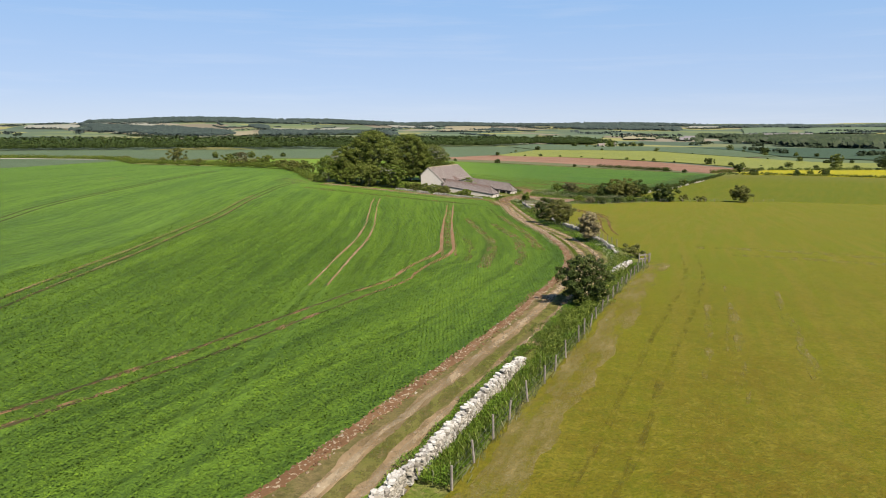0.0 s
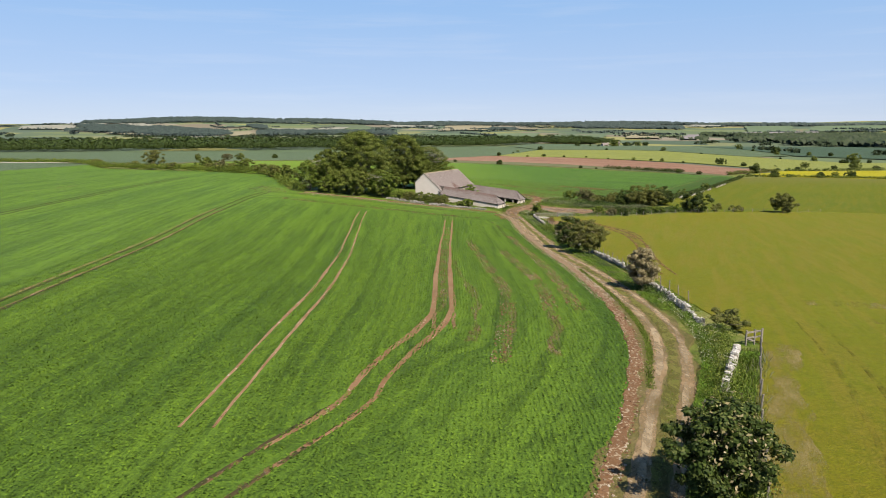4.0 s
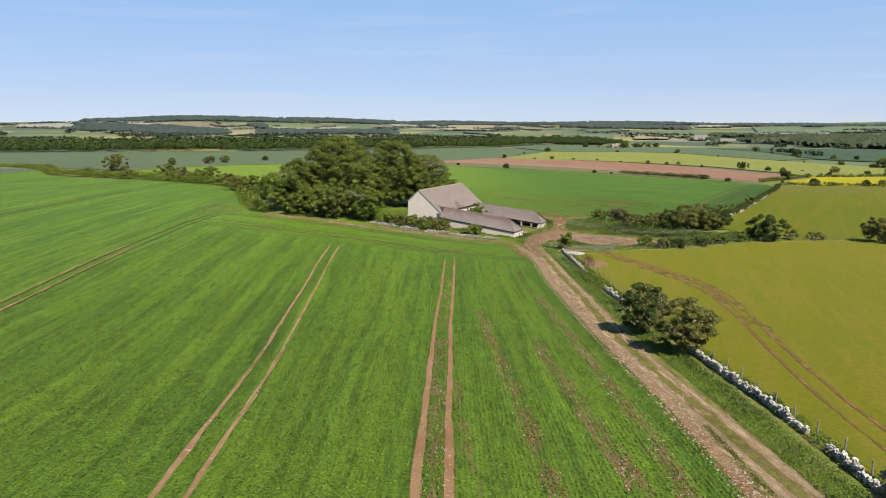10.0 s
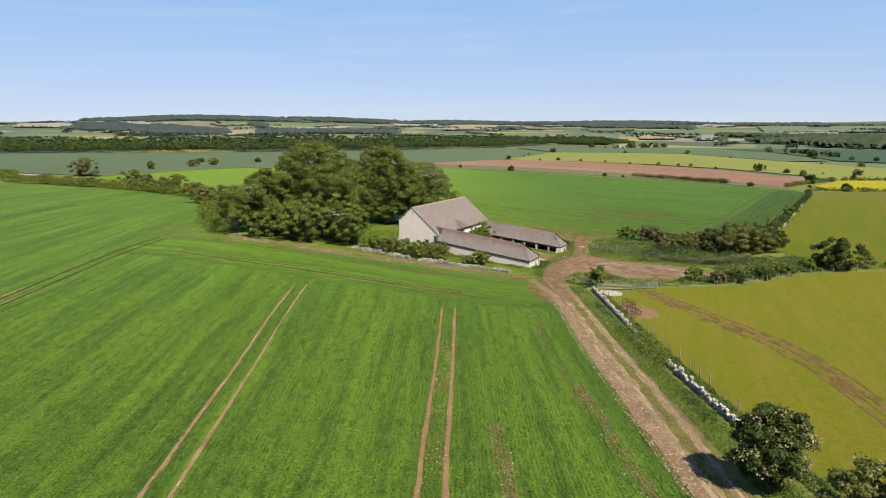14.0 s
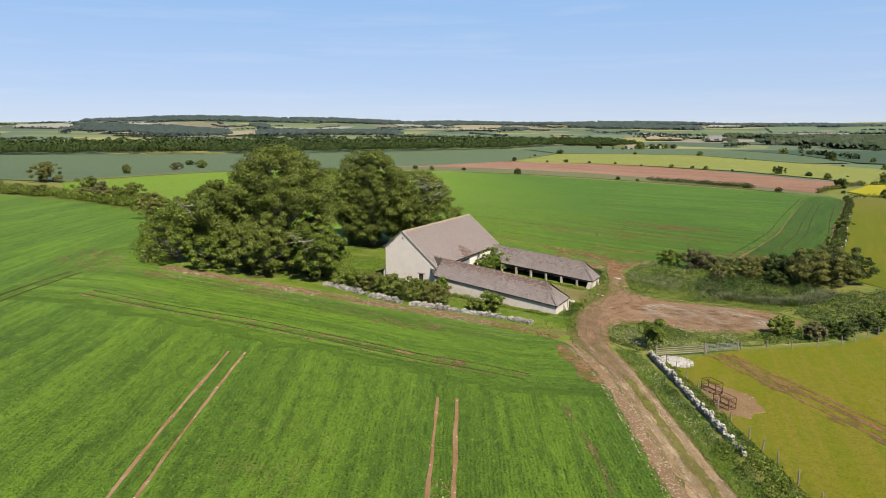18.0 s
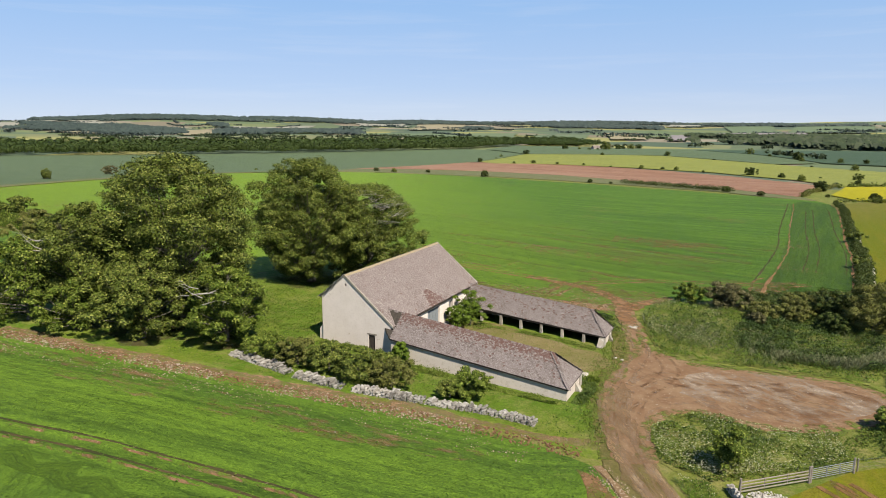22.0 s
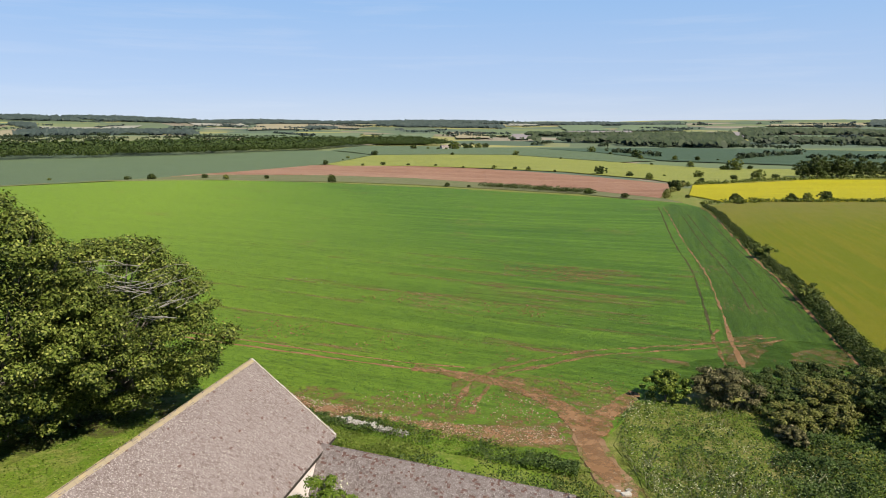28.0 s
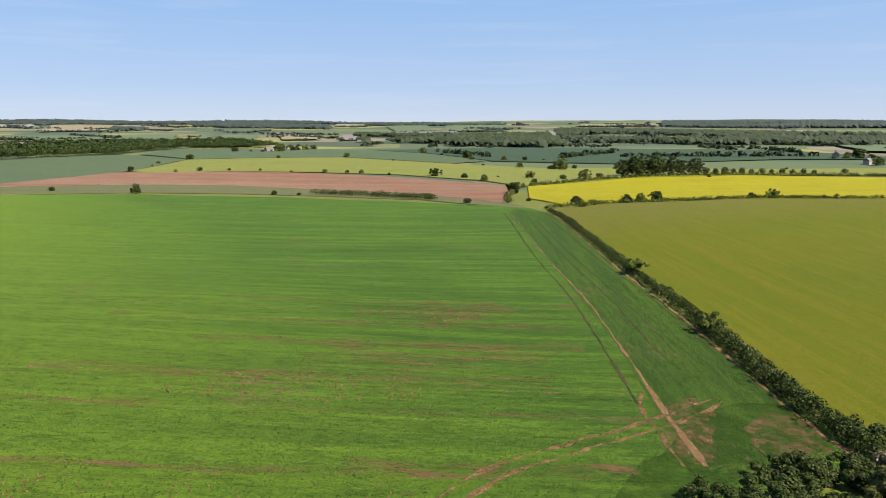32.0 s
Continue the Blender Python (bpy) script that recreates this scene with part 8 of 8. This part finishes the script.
tufts("yard_side_grass", *scatter(YARDSIDE, 6000), 0.35, 0.07, BLADE, "tufts of dry grass between the sheds and the yard", blades=1)
BACKSTRIP = [(2, 287.6), (8, 284.6), (14, 281.2), (20, 277.2), (26, 273.2), (30.4, 270.6)]
growth("back_weeds", *along(BACKSTRIP, 3.4, 12000), 0.55, 0.15, LUSH, "lush weeds between the sheds and the field", "weeds")
growth("back_nettles", *drifts(*along(BACKSTRIP, 3.0, 16000), 0.4), 0.9, 0.18, DOCK, "dark nettles between the sheds and the field", "nettles")
growth("back_weeds", *along([(p[0] - 1.6, p[1] - 2.8) for p in BACKSTRIP[:4]], 3.2, 12000), 0.5, 0.15, BLADE, "long grass behind the sheds", "grass")
PLOT = [(16, 228.6), (11, 232.6), (1, 237), (-10.6, 241), (-18.8, 244), (-27, 248), (-20, 262), (-8, 255), (8, 246), (18, 241), (19, 235)]
growth("plot_grass", *scatter(PLOT, 30000), 0.4, 0.12, LUSH, "long grass between wall and barn", "grass")
growth("plot_weeds", *drifts(*scatter(PLOT, 16000), 0.4, 0.9), 0.6, 0.16, NETTLE, "nettles between wall and barn", "nettles")
growth("plot_grass", *scatter([(-46, 262), (-27, 250), (-12, 256), (-4, 270), (4, 284), (-20, 288)], 26000), 0.3, 0.15, BLADE, "long grass under the trees behind the barn", "grass")
growth("plot_weeds", *drifts(*scatter([(-30, 256), (-12, 258), (-4, 271), (4, 284), (-20, 286)], 40000), 0.3), 0.5, 0.16, LUSH, "lush green weeds beside the barn", "weeds")
court = [at_house(*p) for p in ((7.2, 5.2), (27, 5.0), (27.5, 19), (7.2, 19))]
tufts("courtyard_weeds", *scatter(court, 2200), 0.18, 0.08, BLADE, "rank grass and nettles in the courtyard", "weeds", blades=1)
tufts("courtyard_weeds", *along([at_house(8, 5.6), at_house(24, 5.6), at_house(29, 7)], 1.2, 3500), 0.4, 0.1, BLADE, "long grass along the shed wall", "weeds", blades=1)
tufts("crown_weeds", *along(TRACK_LINE[2:-3], 0.5, 3000), 0.1, 0.09, BLADE, "short grass along the crown of the track", blades=1)
growth("track_side_grass", *along([(p[0] + 2.9, p[1] - 0.9) for p in TRACK_LINE[5:11]], 1.3, 9000), 0.24, 0.11, BLADE, "long green grass leaning over the track edge", "grass")
growth("track_crown_grass", *drifts(*along(TRACK_LINE[1:14], 0.6, 12000), 0.4), 0.07, 0.07, BLADE, "short worn grass on the crown of the track", "grass")
tufts("track_edge_grass", *along([(p[0] + 1.5, p[1]) for p in EDGE_TRACK[6:10]], 0.4, 5000), 0.16, 0.07, BLADE, "grass between crop and track", blades=1)


FIELDSTONE = m_stone("field_stones", (0.30, 0.225, 0.15), (0.44, 0.36, 0.27), (0.20, 0.13, 0.08), False, (0.46, 0.41, 0.33))
CLOD = m_stone("red_clods", (0.19, 0.10, 0.052), (0.24, 0.135, 0.075), (0.13, 0.07, 0.035), False, (0.28, 0.17, 0.1))
EDGELINE = [(p[0] + 0.3, p[1]) for p in EDGE_TRACK[1:10]]
pebbles("edge_stones", *along(EDGELINE, 1.1, 1500), 0.16, FIELDSTONE, "pale stones turned up along the field edge")
pebbles("edge_clods", *along(EDGELINE, 1.1, 1500), 0.2, CLOD, "red clods along the field edge")
pebbles("edge_stones", *along([(p[0] + 0.3, p[1]) for p in EDGE_TRACK[8:]], 2.0, 4200), 0.17, FIELDSTONE, "pale stones strewn beside the track")
HEADSTRIP = [(15, 228), (11, 230), (1, 234.6), (-10.6, 238.6), (-18.8, 241.6), (-32.4, 246.2), (-47.4, 251.6)]
pebbles("headland_stones", *drifts(*along(HEADSTRIP[1:], 2.2, 3600), 0.6), 0.17, FIELDSTONE, "pale stones over the bare strip along the field edge")
pebbles("headland_stones", *drifts(*along([(p[0] - 0.8, p[1] - 2.4) for p in HEADSTRIP[1:]], 3.4, 2600), 0.5, 0.3), 0.12, FIELDSTONE, "scattered pale stones in the thin crop")
pebbles("headland_clods", *along(HEADSTRIP, 2.0, 1800), 0.22, CLOD, "red clods over the bare strip along the field edge")
for line in ([(-1.2, 100), (-1.1, 127), (-0.6, 160), (0.2, 190)], [(4.2, 165), (5.5, 128), (6.0, 104), (3, 78)], [(9.4, 150), (10.9, 114), (9.4, 92)], [(13.6, 175), (14.0, 128), (12.6, 96)]):
    pebbles("row_stones", *drifts(*along(line, 1.6, 1200), 0.8), 0.13, FIELDSTONE, "pale stones showing in the thin rows")
    pebbles("row_clods", *drifts(*along(line, 1.6, 1400), 0.8), 0.2, CLOD, "red clods showing in the thin rows")
pebbles("headland_stones", *along([(1, 290.6), (7, 287.6), (13, 283.8), (20.5, 279.6), (26.5, 277.6), (32, 277)], 3.6, 2600), 0.16, FIELDSTONE, "pale stones along the edge of the cereal field")
GATEWAY = [(5, 289), (16, 283), (24, 279), (31, 275), (38, 278), (44, 284), (46, 289), (36, 293.5), (28, 287), (16, 290)]
pebbles("gateway_stones", *drifts(*scatter(GATEWAY, 4200), 0.4), 0.16, FIELDSTONE, "pale stones strewn over the field gateway")
pebbles("gateway_clods", *drifts(*scatter(GATEWAY, 4000), 0.4), 0.2, CLOD, "red clods strewn over the field gateway")
pebbles("thin_place_clods", *drifts(*scatter([(28, 336), (40, 330), (52, 323), (48, 317), (34, 322), (20, 331)], 2600), 0.4), 0.3, CLOD, "red clods in a thin place of the cereal")
pebbles("thin_place_clods", *drifts(*scatter([(60, 366), (76, 361), (80, 350), (66, 343), (54, 350)], 2600), 0.4), 0.34, CLOD, "red clods in a thin place of the cereal")
pebbles("thin_place_clods", *drifts(*scatter([(-6, 322), (14, 313), (30, 306), (40, 302), (36, 297), (12, 305), (-8, 316)], 2600), 0.5), 0.24, CLOD, "red clods along the wheel ruts of the cereal")
a, r = rng.uniform(0, 6.283, 700), np.sqrt(rng.uniform(0, 1, 700)) ** 1.2
pebbles("rubble_stones", 27.8 + np.cos(a) * r * 2.0, 220.2 + np.sin(a) * r * 2.2, 0.2, CAPSTONES, "small pale stones strewn by the gate", 0.1)
pebbles("yard_stones", *drifts(*scatter([(20, 230), (22, 240), (28, 250), (31, 262), (34, 262), (33, 256), (44, 249), (53, 243), (46, 236), (32, 236)], 2200), 0.5), 0.13, FIELDSTONE, "small stones trodden into the yard", 0.1)


# ---------------------------------------------------------------- the standing crop where the camera flies low over it


def row_x(s, y):
    """Rows run with the wheel ruts: s metres from the ruts of the middle line."""
    mid = np.interp(y, [0, 60, 84, 95, 150, 206, 240], [-4, -4, -2.6, -1.4, -0.8, 0.4, 1.0])
    left = np.interp(y, [30, 94, 138, 170, 216, 240], [0.78, 0.78, 0.93, 1.1, 1.33, 1.4])
    return mid + np.where(s < 0, s * left, s)


def crop_plants(count):
    s = np.round(rng.uniform(-62, 19, count) / 0.33) * 0.33
    y = rng.uniform(4, 236, count)
    x = row_x(s, y) + rng.normal(0, 0.04, count)
    ok = inside(x, y, EDGE_TRACK + EDGE_BARN + [(-90, 200), (-90, 0)])
    rut_b = np.interp(y, [32, 52, 73.6, 84, 95, 127, 171, 206], [-26, -15, -6, -2.6, -1.4, -1.2, -0.4, 0.4])
    rut_a = np.interp(y, [69, 94, 117, 138, 170, 216], [-15.2, -15.4, -16.2, -17.8, -20.5, -23.7])
    for r in (rut_b, rut_a):
        ok &= (np.abs(np.abs(x - r) - 0.95) > 0.27) | (y > 216)
    head = np.interp(x, [-51, -37.2, -24.2, -11.4, -2.5, 4.4, 9.2], [235, 230, 226, 221, 217, 214.5, 212.3])
    ok &= (np.abs(np.abs(y - head) - 0.95) > 0.2) | (x > 9.2)
    return x[ok], y[ok]


def flat_plants(name, x, y, size, mat, label):
    p = np.column_stack([x, y, ground(x, y) + rng.uniform(0.05, 0.16, len(x))])
    up = np.zeros_like(p)
    up[:, 2] = 1
    me = quads_mesh(name, leaf_quads(p, up, size, 0.38), mat)
    drill_marks(me, np.repeat(x, 4), np.repeat(y, 4))
    return tagged(new(name, me), label, "crop", kind="stuff")


cx, cy = crop_plants(470000)
fade = np.clip((cx + 78) / 50, 0, 1) * np.clip((240 - cy) / 50, 0.3, 1)
pick = rng.uniform(0, 1, len(cx)) < fade
flat_plants("cereal_plants", cx[pick], cy[pick], 0.15, CROP_PLANT, "drilled rows of young cereal plants")
fx, fy = scatter([(-40, 320), (16, 284), (45, 285), (80, 287), (120, 350), (150, 410), (60, 410), (-30, 390)], 150000)
pick = rng.uniform(0, 1, len(fx)) < np.clip((410 - fy) / 95, 0, 1) * np.clip((fx + 40) / 60, 0, 1)
flat_plants("cereal_plants", fx[pick], fy[pick], 0.16, CROP_YOUNG, "young cereal plants beyond the barn")
growth("wall_foot_weeds", *along([at_house(-3.6, -0.7), at_house(0, -0.8), at_house(6.6, -0.9)], 1.3, 5000), 0.8, 0.13, BLADE, "long grass and nettles at the foot of the gable", "weeds")
growth("wall_foot_weeds", *along([at_house(6.6, -1.8), at_house(16, -1.9), at_house(27, -1.9)], 1.2, 7000), 0.6, 0.13, BLADE, "long grass at the foot of the shed wall", "weeds")
growth("wall_foot_weeds", *along([at_house(28.6, -1), at_house(28.8, 4.5), at_house(27, 6.5)], 1.4, 3500), 0.6, 0.13, NETTLE, "weeds at the end of the shed", "weeds")
growth("courtyard_weeds", *along([at_house(9, 18.3), at_house(18, 18.5), at_house(26, 18.0)], 1.6, 5000), 0.22, 0.12, BLADE, "green grass along the open shed", "weeds")
growth("courtyard_weeds", *along([at_house(8, 6), at_house(8, 13), at_house(11, 18)], 2.0, 4000), 0.22, 0.12, BLADE, "green grass along the barn wall", "weeds")
